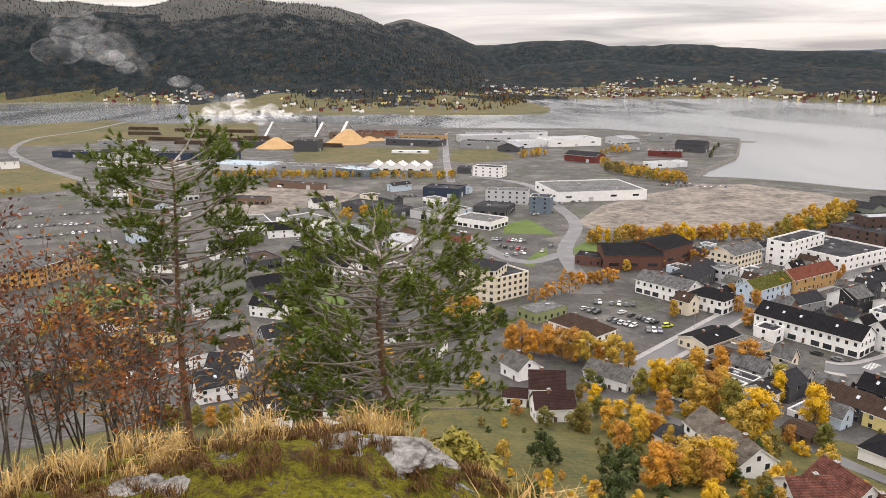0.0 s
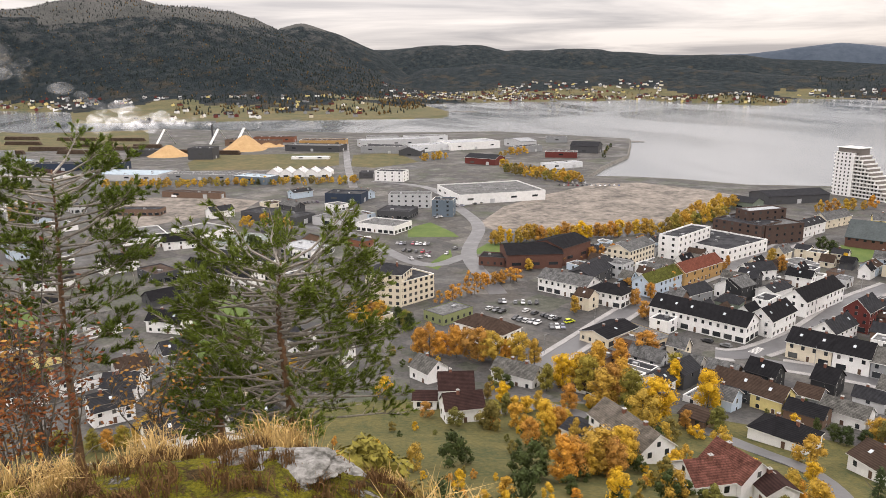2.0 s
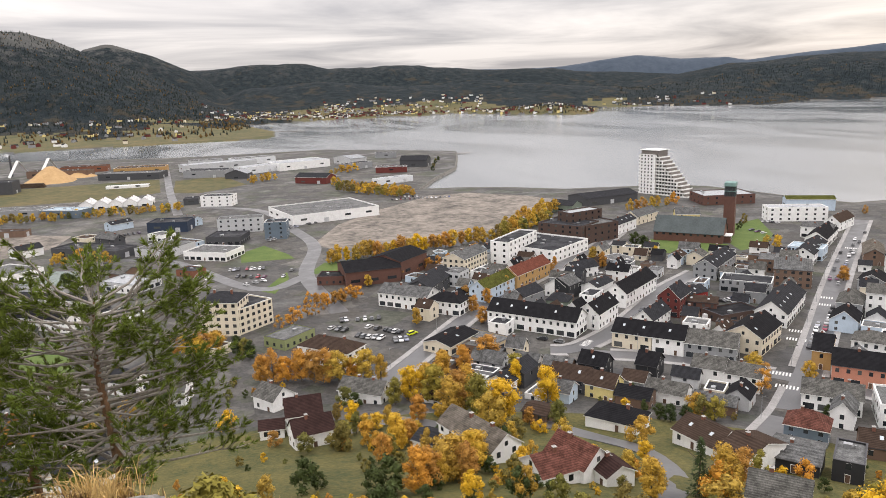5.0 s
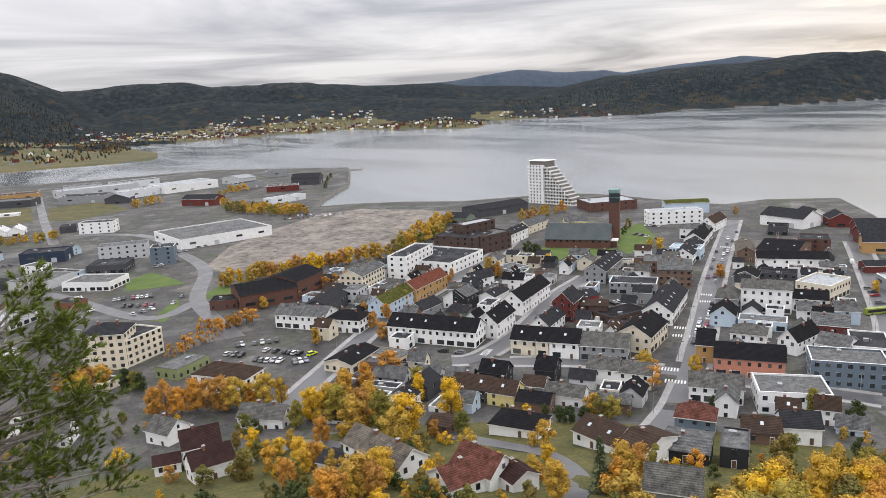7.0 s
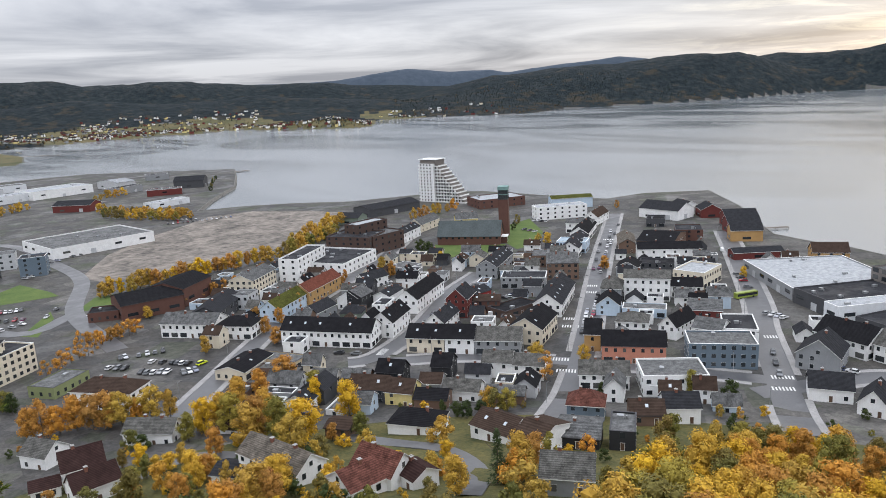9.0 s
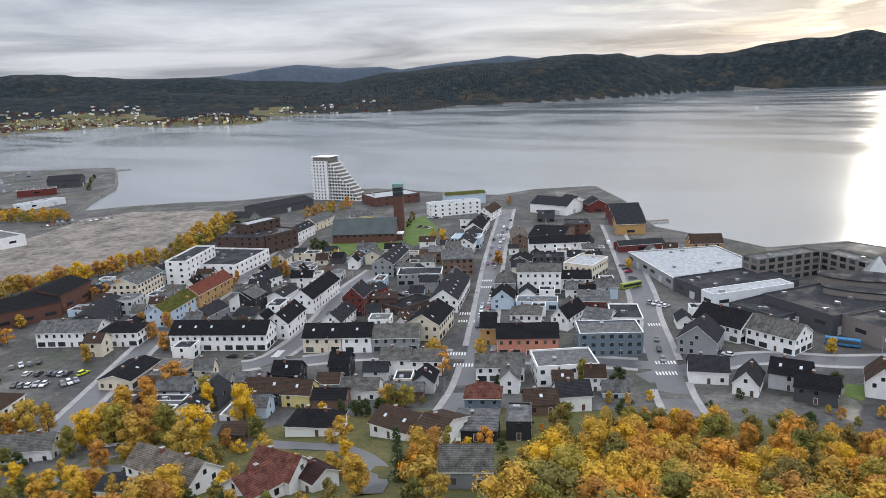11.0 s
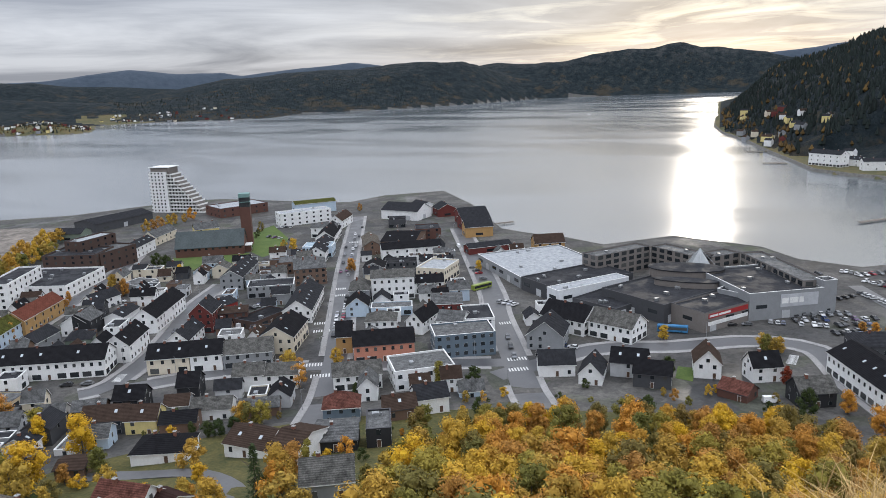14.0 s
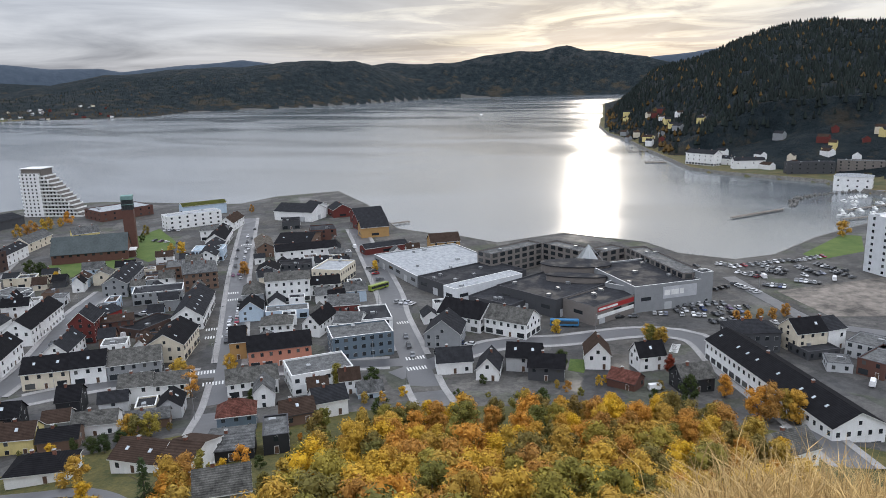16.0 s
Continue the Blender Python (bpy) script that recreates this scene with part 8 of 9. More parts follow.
def breakwater(pts):
    bm = bmesh.new()
    rg = random.Random(3)
    for (x0, y0), (x1, y1) in zip(pts, pts[1:]):
        L = math.hypot(x1 - x0, y1 - y0)
        for i in range(int(L * 1.1)):
            t = rg.random()
            c = Vector((x0 + (x1 - x0) * t + rg.uniform(-3, 3), y0 + (y1 - y0) * t + rg.uniform(-3, 3), rg.uniform(-0.3, 1.2)))
            s = rg.uniform(0.7, 1.5)
            m = Matrix.Translation(c) @ Euler((rg.uniform(0, 6), rg.uniform(0, 6), 0)).to_matrix().to_4x4() @ Matrix.Diagonal((s * 1.3, s, s * 0.8, 1))
            bmesh.ops.create_icosphere(bm, subdivisions=1, radius=1.0, matrix=m)
    tagged(new("breakwater", mesh_of("breakwater", bm, STONE)), "curved breakwater of dark quarry stones", "breakwater", kind="stuff")


breakwater([(643, -14), (666, -14), (685, -18), (701, -30), (722, -47), (737, -67)])
breakwater([(290, 692), (325, 646), (362, 602), (360, 583)])


# ---- sawmill ----
CHIPS = two_tone("fresh_sawdust", (0.34, 0.21, 0.10), (0.48, 0.32, 0.16), big=0.1, small=1.0, rough=0.95, bump=0.6, bd=0.3)
LOGS = two_tone("stacked_logs", (0.045, 0.03, 0.022), (0.12, 0.085, 0.06), big=0.3, small=1.6, rough=0.95, bump=0.9, bd=0.4)


def heap(x, y, r, h):
    bm = bmesh.new()
    rg = random.Random(int(x))
    rings = [(0.0, 1.0), (0.15, 0.93), (0.4, 0.66), (0.7, 0.30), (1.0, 0.0)]
    grid = []
    for t, k in rings[1:]:
        grid.append([bm.verts.new((math.cos(a) * r * t * (1 + 0.12 * math.sin(3 * a + x)), math.sin(a) * r * t, h * k * rg.uniform(0.94, 1.05))) for a in np.linspace(0, 2 * math.pi, 20, endpoint=False)])
    top = bm.verts.new((0, 0, h))
    for i in range(20):
        bm.faces.new((top, grid[0][i], grid[0][(i + 1) % 20]))
        for a, b in zip(grid, grid[1:]):
            bm.faces.new((a[i], b[i], b[(i + 1) % 20], a[(i + 1) % 20]))
    ob = tagged(new("sawdust_cone", mesh_of("sawdust_cone", bm, CHIPS)), "tall cone of fresh orange sawdust at the sawmill", "heap")
    ob.matrix_basis = pose(x, y, 3.0)


def log_stack(x, y, head, L, n):
    base = new("log_stack")
    base.matrix_basis = pose(x, y, 3.0, 0, 0, head)
    tagged(base, "long dark stack of timber logs in the mill yard", "log stack")
    bm = bmesh.new()
    for k in range(4):
        for i in range(n - k):
            tube(bm, (i * 1.5 + k * 0.75, 0, 0.75 + k * 1.3), (i * 1.5 + k * 0.75, 5.5, 0.75 + k * 1.3), 0.75, 0.7, 6)
    tagged(part("timber", bm, LOGS, base), kind="stuff")


def mill_chimney(x, y, h):
    base = new("mill_chimney")
    base.matrix_basis = pose(x, y, 3.0)
    tagged(base, "tall dark steel chimney of the sawmill boiler house", "chimney")
    bm = bmesh.new()
    tube(bm, (0, 0, 0), (0, 0, h), 1.6, 1.2, 14)
    part("stack", bm, DARKTRIM, base)
    bm = bmesh.new()
    tube(bm, (0, 0, h - 1), (0, 0, h - 0.4), 1.45, 1.45, 14)
    part("rim", bm, METAL, base)


def a_frame(x, y, head):
    base = new("conveyor_shed")
    base.matrix_basis = pose(x, y, 3.0, 0, 0, head)
    tagged(base, "white steep A-shaped conveyor shed over the sawdust", "shed")
    for s in (-1, 1):
        bm = bmesh.new()
        slab(bm, [(s * 14, 0, 0), (s * 0.2, 0, 22), (s * 0.2, 9, 22), (s * 14, 9, 0)][::s], 0.6)
        bm2 = part("sloping_side", bm, [FRAME, FRAME], base)


heap(-222.5, 994.5, 26, 14)
heap(-133.1, 1053.5, 30, 20)
heap(-145.2, 1039.9, 20, 10)
heap(-104.4, 1098.1, 20, 8)
mill_chimney(-196.4, 1167.9, 30)
a_frame(-262.4, 1160.3, 30)
a_frame(-145.8, 1159.3, 30)
a_frame(-182.1, 1146.7, 30)
log_stack(-508.5, 1202, -15, 60, 40)
log_stack(-437.3, 1103.4, -15, 60, 40)
log_stack(-398, 1147.1, -15, 60, 46)
log_stack(-331.5, 1086, -15, 60, 40)
log_stack(-259.6, 1014.3, -15, 60, 30)
log_stack(-379.4, 1048.1, -15, 60, 40)
log_stack(-331.1, 1011.9, -15, 60, 30)
log_stack(-465.5, 1062, -15, 60, 30)
log_stack(-300, 1113.6, -15, 60, 30)
log_stack(-217.3, 1021.8, -15, 60, 24)
log_stack(-176.7, 1001, -15, 60, 30)
log_stack(-548.8, 1299.9, -15, 60, 40)
log_stack(-454.4, 1262.1, -15, 60, 46)
log_stack(-367.2, 1236.7, -15, 60, 40)


def steam(x, y, z, n, drift, seed, label, veil_most=0.055, size=1.0):
    """Thin drifting steam as many faint puffs."""
    rg = random.Random(seed)
    mat = bpy.data.materials.new("thin_steam")
    mat.use_nodes = True
    nt = mat.node_tree
    nt.nodes.clear()
    parts = {k: nt.nodes.new(k) for k in ("ShaderNodeBsdfTranslucent", "ShaderNodeBsdfDiffuse", "ShaderNodeBsdfTransparent", "ShaderNodeOutputMaterial")}
    for k in ("ShaderNodeBsdfTranslucent", "ShaderNodeBsdfDiffuse"):
        parts[k].inputs[0].default_value = (0.95, 0.96, 0.98, 1)
    both, veil = nt.nodes.new("ShaderNodeAddShader"), nt.nodes.new("ShaderNodeMixShader")
    nt.links.new(parts["ShaderNodeBsdfTranslucent"].outputs[0], both.inputs[0])
    nt.links.new(parts["ShaderNodeBsdfDiffuse"].outputs[0], both.inputs[1])
    nt.links.new(ramp_node(nt, noise_node(nt, 0.03, 5, 0.6, world_vec(nt), 1.0), [(0.42, (0.0,) * 3), (0.75, (veil_most,) * 3)]), veil.inputs[0])
    nt.links.new(parts["ShaderNodeBsdfTransparent"].outputs[0], veil.inputs[1])
    nt.links.new(both.outputs[0], veil.inputs[2])
    nt.links.new(veil.outputs[0], parts["ShaderNodeOutputMaterial"].inputs[0])
    bm = bmesh.new()
    for i in range(n):
        t = i / n
        c = Vector((x, y, z)) + Vector(drift) * t + Vector((rg.gauss(0, 8), rg.gauss(0, 8), rg.gauss(0, 4))) * (0.3 + 2.6 * t)
        s = (3 + 13 * t * rg.uniform(0.3, 1.3)) * size
        bmesh.ops.create_icosphere(bm, subdivisions=2, radius=s, matrix=Matrix.Translation(c) @ Matrix.Diagonal((1.3, 1, 0.7, 1)))
    for f in bm.faces:
        f.smooth = True
    ob = tagged(new("steam_plume", mesh_of("steam_plume", bm, mat)), label, "steam", kind="stuff")
    ob.visible_shadow = False


steam(-196.4, 1167.9, 31, 46, (-170, 10, 16), 5, "white steam drifting from the mill chimney", 0.17)
steam(-330.0, 1178.0, 42, 22, (-250, 10, 120), 6, "thin blue-grey smoke rising over the mill yard", 0.045, 1.9)


# ---- villages and woods across the water ----
def far_houses():
    """Hundreds of small painted houses on the far shores."""
    rg = random.Random(31)
    mats = [wall_material(k) for k in ("white", "cream", "maroon", "yellow", "grey")] + [roof_material("charcoal", True), roof_material("brown", True)]
    bm = bmesh.new()
    for az0, az1, r0, r1, n in ((-33, -6, 2460, 2760, 420), (-12, 2, 1800, 2600, 70), (3, 14, 2620, 3150, 170), (12, 24, 2600, 3350, 300), (22, 33, 2200, 2800, 260), (33, 42, 2700, 3300, 60), (86, 99, 850, 1150, 44), (79, 86, 1080, 1500, 50)):
        for i in range(n):
            a, r = radians(rg.uniform(az0, az1)), rg.uniform(r0, r1)
            x, y = r * math.sin(a), r * math.cos(a)
            if not (inside(np.array([x]), np.array([y]), FAR_SHORE)[0] or inside(np.array([x]), np.array([y]), TOWN_SHORE + BAY_SHORE)[0]):
                continue
            hit, loc, nrm, idx = ground.ray_cast((x, y, 900), (0, 0, -1))
            if not hit or loc.z < 1.5 or loc.z > (34 if az0 < -5 else 75 if az0 < 70 else 45):
                continue
            m = Matrix.Translation(loc) @ Matrix.Rotation(rg.uniform(0, 3.14), 4, "Z")
            L, D, h = rg.uniform(8, 16), rg.uniform(7, 9), rg.uniform(3.5, 6)
            wall, roof = rg.choice((0, 0, 1, 2, 2, 3, 4, 4)), rg.choice((5, 6))
            k = len(bm.verts)
            p = [(0, 0, -3), (L, 0, -3), (L, D, -3), (0, D, -3), (0, 0, h), (L, 0, h), (L, D, h), (0, D, h), (0, D / 2, h + 3), (L, D / 2, h + 3)]
            v = [bm.verts.new(m @ Vector(q)) for q in p]
            for q, mi in (((0, 1, 5, 4), wall), ((1, 2, 6, 9, 5), wall), ((2, 3, 7, 6), wall), ((3, 0, 4, 8, 7), wall), ((4, 5, 9, 8), roof), ((6, 7, 8, 9), roof)):
                bm.faces.new([v[i] for i in q]).material_index = mi
    tagged(new("far_village", mesh_of("far_village", bm, *mats)), "scattered white and red wooden houses on far shores", "village", kind="stuff")


def far_woods():
    rg = np.random.RandomState(17)
    V, Fc, Mi = [], [], []
    spots = []
    for az0, az1, r0, r1, n in ((78, 106, 1000, 2100, 9000), (24, 34, 2150, 2800, 2200), (-34, 3, 2600, 3500, 5200), (-12, 24, 1740, 3200, 3600), (34, 62, 2400, 3800, 4200), (3, 34, 2200, 2900, 3000)):
        a, r = np.radians(rg.uniform(az0, az1, n)), rg.uniform(r0, r1, n)
        spots += list(zip(r * np.sin(a), r * np.cos(a)))
    k = 0
    for x, y in spots:
        hit, loc, nrm, idx = ground.ray_cast((x, y, 900), (0, 0, -1))
        if not hit or loc.z < 3.5:
            continue
        low = loc.z < 22
        if low and rg.rand() < 0.45:
            continue
        birch = rg.rand() < (0.45 if low else 0.10 if x < 900 else 0.04)
        h = (rg.uniform(7, 11) if birch else rg.uniform(8, 14)) * (0.75 if x * x + y * y > 6.2e6 else 1.0)
        w = h * (0.36 if birch else 0.22)
        z = loc.z - 1
        t = rg.uniform(0, 6.28)
        pts = [(x + w * math.cos(t + i * 1.2566) * rg.uniform(0.7, 1.2), y + w * math.sin(t + i * 1.2566) * rg.uniform(0.7, 1.2), z + h * (0.35 if birch else 0.12)) for i in range(5)]
        V += pts + [(x + rg.uniform(-1, 1), y + rg.uniform(-1, 1), z + h), (x, y, z)]
        for i in range(5):
            Fc.append((k + i, k + (i + 1) % 5, k + 5))
            Fc.append((k + (i + 1) % 5, k + i, k + 6))
        Mi += [1 if birch else 0] * 10
        k += 7
    me = bpy.data.meshes.new("far_woods")
    me.from_pydata(V, [], Fc)
    me.materials.append(leaf_material("far_conifers", [(0.012, 0.018, 0.019), (0.018, 0.025, 0.024)]))
    me.materials.append(leaf_material("far_birches", [(0.075, 0.05, 0.02), (0.10, 0.06, 0.02)]))
    me.polygons.foreach_set("material_index", np.array(Mi, np.int32))
    me.update()
    tagged(new("far_woods", me), "dark conifer woods with rusty birches on hills", "forest", kind="stuff")


far_houses()
far_woods()


# ---- the ledge at the viewpoint ----
NEEDLE = leaf_material("pine_needles", [(0.065, 0.102, 0.014), (0.10, 0.13, 0.022)], 0.6, 1.6)
PINEBARK = two_tone("pine_bark", (0.07, 0.04, 0.025), (0.24, 0.135, 0.075), big=3.0, small=22.0, bump=0.9, bd=0.02)
GREYTWIG = two_tone("lichen_twig", (0.11, 0.095, 0.08), (0.34, 0.31, 0.27), big=3.0, small=30.0)


def polar(az, r):
    return r * math.sin(radians(az)), r * math.cos(radians(az))


def bent(bm, pts, r0, r1, n=6, mat=0):
    """A tapering, bending stem through some points."""
    k = len(pts) - 1
    for i in range(k):
        a, b = r0 + (r1 - r0) * i / k, r0 + (r1 - r0) * (i + 1) / k
        tube(bm, pts[i], pts[i + 1], a, b, n, mat)


def tuft(V, Fc, rg, p, d, size, n):
    """Needles round the end of a shoot."""
    for i in range(n):
        q = (d * 0.95 + Vector((rg.gauss(0, 0.5), rg.gauss(0, 0.5), rg.gauss(0.2, 0.5)))).normalized()
        s = p - d * rg.uniform(0, size * 0.9)
        w = q.orthogonal().normalized() * 0.0048
        w.rotate(Matrix.Rotation(rg.uniform(0, 6.28), 3, q))
        k = len(V)
        e = s + q * size * rg.uniform(0.7, 1.2)
        V += [tuple(s - w), tuple(s + w), tuple(e)]
        Fc.append((k, k + 1, k + 2))


def pine(az, r, height, spread, seed, low=0.28, limbs=46, lean=0.0, label="", squat=False):
    rg = random.Random(seed)
    x, y = polar(az, r)
    base = new("pine_tree")
    hit, loc, nrm, idx = ground.ray_cast((x, y, 300), (0, 0, -1))
    base.matrix_basis = Matrix.Translation(loc - Vector((0, 0, 0.06)))
    tagged(base, label, "tree")
    stem = [Vector((lean * t + 0.05 * math.sin(5 * t + seed) * (0.3 + t), 0.05 * math.sin(4 * t), height * t)) for t in np.linspace(0, 1, 9)]
    bm = bmesh.new()
    bent(bm, stem, 0.062 if not squat else 0.07, 0.008, 8)
    part("trunk", bm, PINEBARK, base)
    bb = bmesh.new()
    V, Fc = [], []
    for i in range(limbs):
        t = low + (1 - low) * (i + rg.random()) / limbs
        t = min(t, 0.985)
        j = t * 8
        p0 = stem[int(j)].lerp(stem[min(8, int(j) + 1)], j - int(j))
        a = i * 2.4 + rg.uniform(-0.5, 0.5)
        if squat:
            reach = spread * rg.uniform(0.6, 1.0) * (1.05 - 0.45 * t)
            rise = height * rg.uniform(0.02, 0.32)
        else:
            reach = spread * (0.22 + 0.85 * math.sin(math.pi * (0.12 + 0.88 * (1 - t) ** 0.7)) ** 0.6) * rg.uniform(0.5, 1.0)
            rise = reach * rg.uniform(0.1, 0.55)
        d = Vector((math.cos(a), math.sin(a), 0))
        pts = [p0, p0 + d * reach * 0.45 + Vector((0, 0, rise * 0.25)), p0 + d * reach * 0.8 + Vector((rg.uniform(-0.06, 0.06), rg.uniform(-0.06, 0.06), rise * 0.65)), p0 + d * reach + Vector((0, 0, rise))]
        bent(bb, pts, 0.016, 0.004, 5)
        shoots = 17 if not squat else 15
        for s in range(shoots):
            u = rg.uniform(0.5, 1.0)
            m = min(2, int(u * 3))
            q = pts[m].lerp(pts[m + 1], u * 3 - m)
            side = (d * 0.6 + Vector((rg.gauss(0, 0.6), rg.gauss(0, 0.6), abs(rg.gauss(0.35, 0.4))))).normalized()
            e = q + side * rg.uniform(0.07, 0.26)
            tube(bb, q, e, 0.005, 0.003, 3)
            tuft(V, Fc, rg, e, side, 0.062, 34)
            if rg.random() < 0.7:
                tuft(V, Fc, rg, q.lerp(e, 0.5), side, 0.055, 16)
    if not squat:
        for i in range(14):
            t = rg.uniform(0.06, low + 0.1)
            p0 = Vector((lean * t, 0, height * t))
            a = rg.uniform(0, 6.28)
            e = p0 + Vector((math.cos(a), math.sin(a), rg.uniform(-0.3, 0.4))) * rg.uniform(0.2, 0.6)
            bent(bb, [p0, p0.lerp(e, 0.5) + Vector((0, 0, 0.05)), e], 0.009, 0.002, 4)
    part("branchwork", bb, GREYTWIG, base)
    me = bpy.data.meshes.new("needles")
    me.from_pydata(V, [], Fc)
    me.materials.append(NEEDLE)
    put("needles", me, base, Matrix(), "dense green two-needled foliage")


pine(-20.8, 9.0, 3.8, 1.15, 3, 0.40, 84, 0.06, "young Scots pine with a reddish trunk on the ledge")
pine(-4.7, 7.2, 2.0, 1.45, 8, 0.12, 120, -0.05, "low bushy pine with grey branches at the edge", True)
pine(-10.6, 8.4, 1.0, 0.75, 15, 0.15, 34, 0.1, "small bushy pine beside the ledge", True)


def rowan(az, r, height, seed, leaves, mat, label):
    rg = random.Random(seed)
    x, y = polar(az, r)
    hit, loc, nrm, idx = ground.ray_cast((x, y, 300), (0, 0, -1))
    base = new("shrub")
    base.matrix_basis = Matrix.Translation(loc - Vector((0, 0, 0.05)))
    tagged(base, label, "shrub")
    bb = bmesh.new()
    V, Fc = [], []
    for i in range(7):
        a = rg.uniform(0, 6.28)
        tip = Vector((math.cos(a) * rg.uniform(0.15, 0.6), math.sin(a) * rg.uniform(0.15, 0.6), height * rg.uniform(0.65, 1.0)))
        mid = tip * 0.5 + Vector((rg.uniform(-0.1, 0.1), rg.uniform(-0.1, 0.1), 0.1))
        pts = [Vector((rg.uniform(-0.1, 0.1), rg.uniform(-0.1, 0.1), 0)), mid, tip]
        bent(bb, pts, 0.010, 0.002, 5)
        for k in range(22):
            u = rg.uniform(0.25, 1.0)
            q = pts[0].lerp(mid, u * 2) if u < 0.5 else mid.lerp(tip, u * 2 - 1)
            e = q + Vector((rg.gauss(0, 0.16), rg.gauss(0, 0.16), rg.uniform(0.02, 0.3)))
            tube(bb, q, e, 0.004, 0.0015, 3)
            for j in range(leaves):
                p = q.lerp(e, rg.uniform(0.4, 1.1)) + Vector((rg.gauss(0, 0.04), rg.gauss(0, 0.04), rg.gauss(0, 0.04)))
                d = Vector((rg.gauss(0, 1), rg.gauss(0, 1), rg.gauss(0, 0.6))).normalized()
                w = d.orthogonal().normalized() * 0.012
                n = len(V)
                V += [tuple(p), tuple(p + d * 0.025 + w), tuple(p + d * 0.055), tuple(p + d * 0.025 - w)]
                Fc.append((n, n + 1, n + 2, n + 3))
    part("stem", bb, BARK, base)
    me = bpy.data.meshes.new("leaves")
    me.from_pydata(V, [], Fc)
    me.materials.append(mat)
    put("foliage", me, base, Matrix())


RUST = leaf_material("rusty_rowan_leaves", [(0.10, 0.03, 0.018), (0.22, 0.08, 0.02), (0.08, 0.025, 0.02)])
for i, (az, r, hh, lv) in enumerate(((-30.5, 6.6, 1.7, 5), (-28.5, 7.0, 1.8, 5), (-26.0, 6.8, 1.5, 6), (-23.5, 6.6, 1.6, 4), (-21.8, 7.2, 1.2, 6), (-33.5, 6.4, 1.9, 6), (-15.0, 6.9, 0.8, 4), (-36.0, 6.5, 1.8, 8), (-25.0, 6.2, 1.1, 6))):
    rowan(az, r, hh * 1.35, 40 + i, max(2, lv - 2), RUST if i % 4 != 2 else LEAVES["orange"], "thin rowan shrub with sparse rusty autumn leaves")
tree("green", *polar(1.0, 14.0), 3.3)
tree("green", *polar(3.0, 14.6), 3.2)
tree("yellow", *polar(6.0, 15.5), 3.0)
tree("gold", *polar(7.5, 17.5), 2.8)
tree("green", *polar(-1.2, 15.0), 2.8)


STRAW = leaf_material("dry_straw", [(0.36, 0.25, 0.11), (0.46, 0.32, 0.15), (0.28, 0.19, 0.08)])


def grass(name, label, clumps, seed, mat=None):
    rg = random.Random(seed)
    V, Fc = [], []
    for az, r, size, n in clumps:
        x, y = polar(az, r)
        hit, loc, nrm, idx = ground.ray_cast((x, y, 300), (0, 0, -1))
        lean = Vector((rg.gauss(0, 0.2), rg.gauss(0, 0.2), 0))
        for i in range(n):
            p = loc + Vector((rg.gauss(0, 0.11), rg.gauss(0, 0.11), -0.02)) * (size / 0.4)
            h = size * rg.uniform(0.5, 1.15)
            out = Vector((rg.gauss(0, 0.32), rg.gauss(0, 0.32), 0)) + lean
            w = Vector((rg.gauss(0, 1), rg.gauss(0, 1), 0)).normalized() * rg.uniform(0.0015, 0.0032)
            m = p + out * h * 0.35 + Vector((0, 0, h * 0.6))
            e = p + out * h + Vector((0, 0, h * (1 - 0.4 * out.length)))
            k = len(V)
            V += [tuple(p - w), tuple(p + w), tuple(m + w), tuple(m - w), tuple(e)]
            Fc += [(k, k + 1, k + 2, k + 3), (k + 3, k + 2, k + 4)]
    me = bpy.data.meshes.new(name)
    me.from_pydata(V, [], Fc)
    me.materials.append(mat or STRAW)
    tagged(new(name, me), label, "grass", kind="stuff")


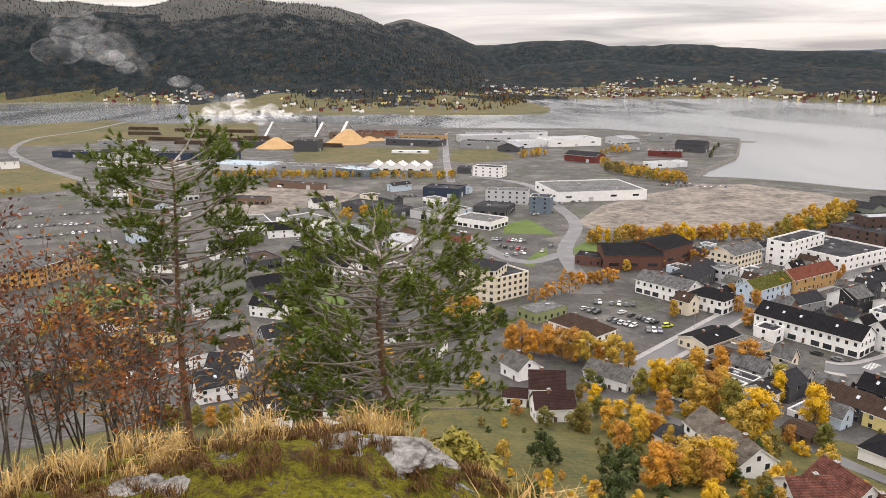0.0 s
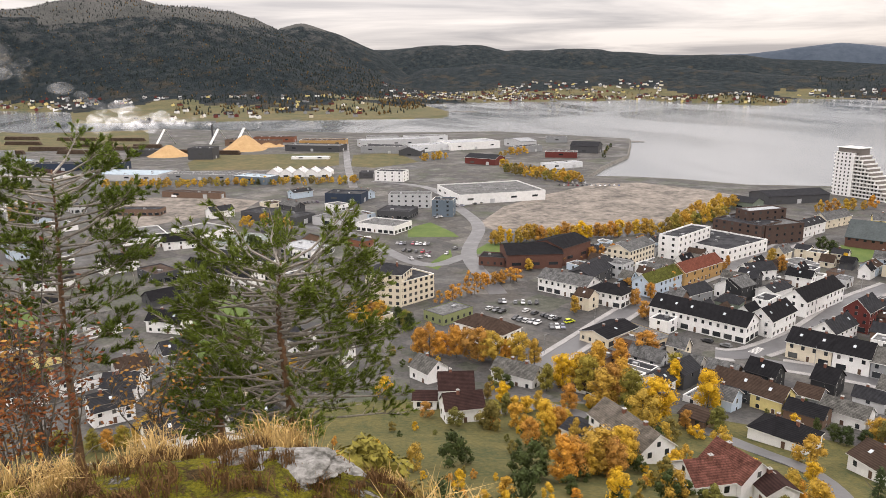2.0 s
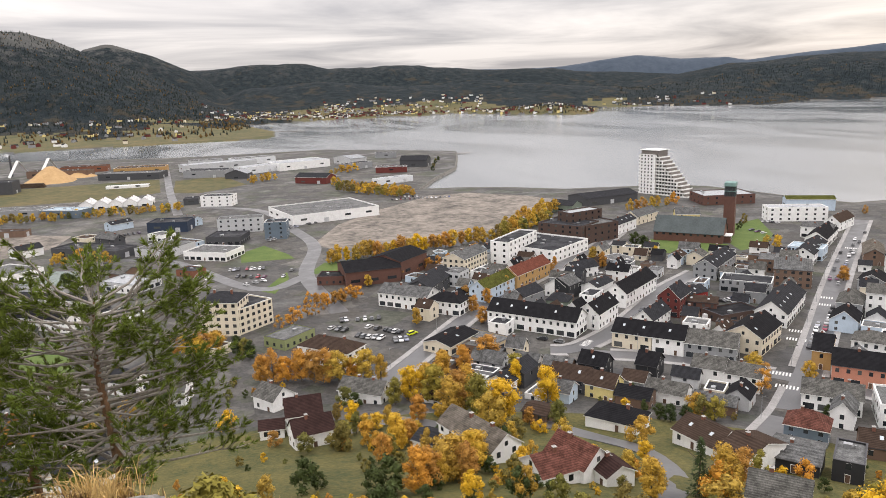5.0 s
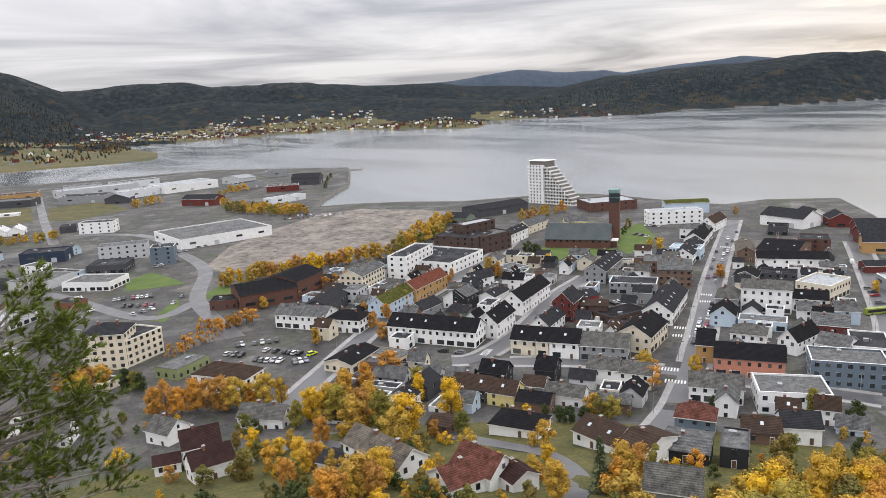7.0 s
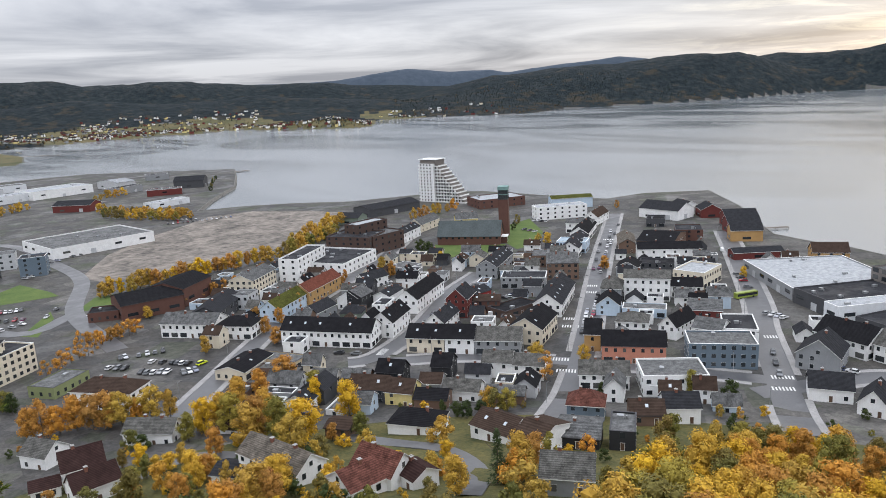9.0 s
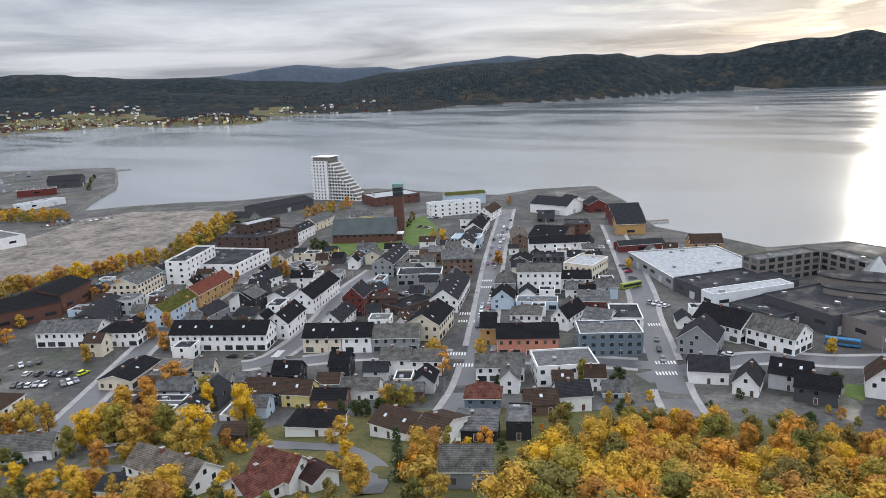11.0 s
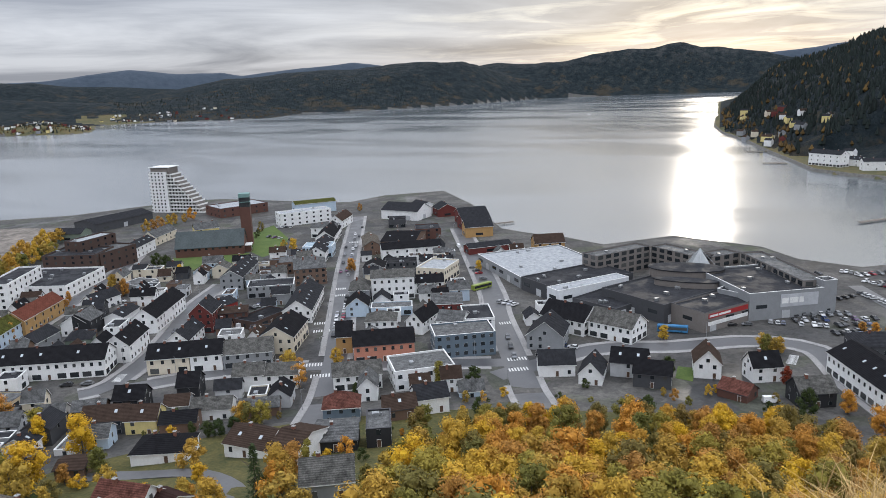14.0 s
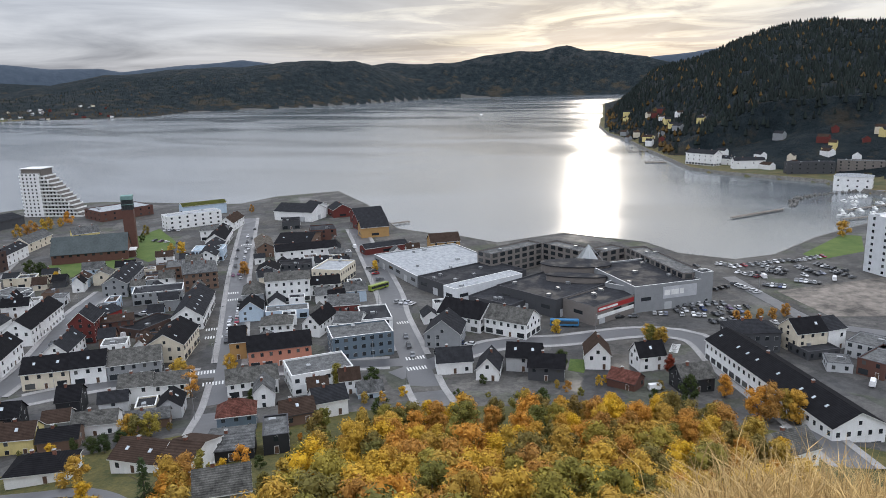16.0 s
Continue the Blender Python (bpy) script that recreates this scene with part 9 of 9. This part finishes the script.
HEATHER = leaf_material("brown_heather", [(0.10, 0.055, 0.025), (0.16, 0.09, 0.035), (0.09, 0.08, 0.02)])
rg0 = random.Random(77)
clumps = [(rg0.uniform(-38, 4), rg0.uniform(3.7, 6.0), rg0.uniform(0.07, 0.15), 50) for i in range(75)]
clumps += [(rg0.uniform(7, 13), rg0.uniform(2.9, 3.3), rg0.uniform(0.20, 0.36), 90) for i in range(14)]
clumps += [(a0 + rg0.uniform(-1.5, 1.5), rg0.uniform(4.0, 4.8), rg0.uniform(0.16, 0.27), 90) for a0 in (-32, -29, -24, -22, -15, -7, -6, 4) for i in range(3)]
grass("dry_grass", "pale straw-coloured tufts of dry grass on the ledge", clumps, 5)
clumps = [(rg0.uniform(92.5, 104), rg0.uniform(3.3, 4.5), rg0.uniform(0.32, 0.56), 170) for i in range(70)]
clumps += [(rg0.uniform(87.5, 93), rg0.uniform(3.2, 4.0), rg0.uniform(0.14, 0.34), 110) for i in range(22)]
grass("dry_grass", "pale straw-coloured grass along the hill's edge", clumps, 6)

clumps = [(rg0.uniform(-38, 9), rg0.uniform(3.2, 5.2), rg0.uniform(0.04, 0.11), 45) for i in range(380)]
grass("heather", "low brown heather and crowberry on the ledge", clumps, 7, HEATHER)
LICHEN = two_tone("lichen_rock", (0.05, 0.048, 0.04), (0.36, 0.35, 0.33), big=5.0, small=26.0, bump=0.9, bd=0.03)


def rock(az, r, sx, sy, sz, seed):
    x, y = polar(az, r)
    hit, loc, nrm, idx = ground.ray_cast((x, y, 300), (0, 0, -1))
    bm = bmesh.new()
    bmesh.ops.create_icosphere(bm, subdivisions=4, radius=1.0)
    for v in bm.verts:
        n = noise.fractal(v.co * 1.4 + Vector((seed * 3.1, 0, 0)), 0.8, 2.0, 5)
        v.co *= 1 + 0.28 * n
        v.co.z = max(-0.6, v.co.z * 0.9)
    for f in bm.faces:
        f.smooth = True
    ob = tagged(new("rock", mesh_of("rock", bm, LICHEN)), "pale lichen-covered bedrock hump on the ledge", "rock")
    ob.matrix_basis = Matrix.Translation(loc + Vector((0, 0, -sz * 0.6))) @ Matrix.Rotation(seed, 4, "Z") @ Matrix.Diagonal((sx, sy, sz, 1))


for i, (az, r, sx, sy, sz) in enumerate(((-26, 3.5, 0.24, 0.15, 0.06), (-22, 3.4, 0.16, 0.12, 0.05), (-5, 3.5, 0.30, 0.18, 0.06), (-9, 3.6, 0.16, 0.12, 0.05), (-1, 3.8, 0.22, 0.14, 0.06), (91, 3.4, 0.3, 0.16, 0.06), (82, 3.75, 0.34, 0.16, 0.07))):
    rock(az, r, sx, sy, sz, i + 1)
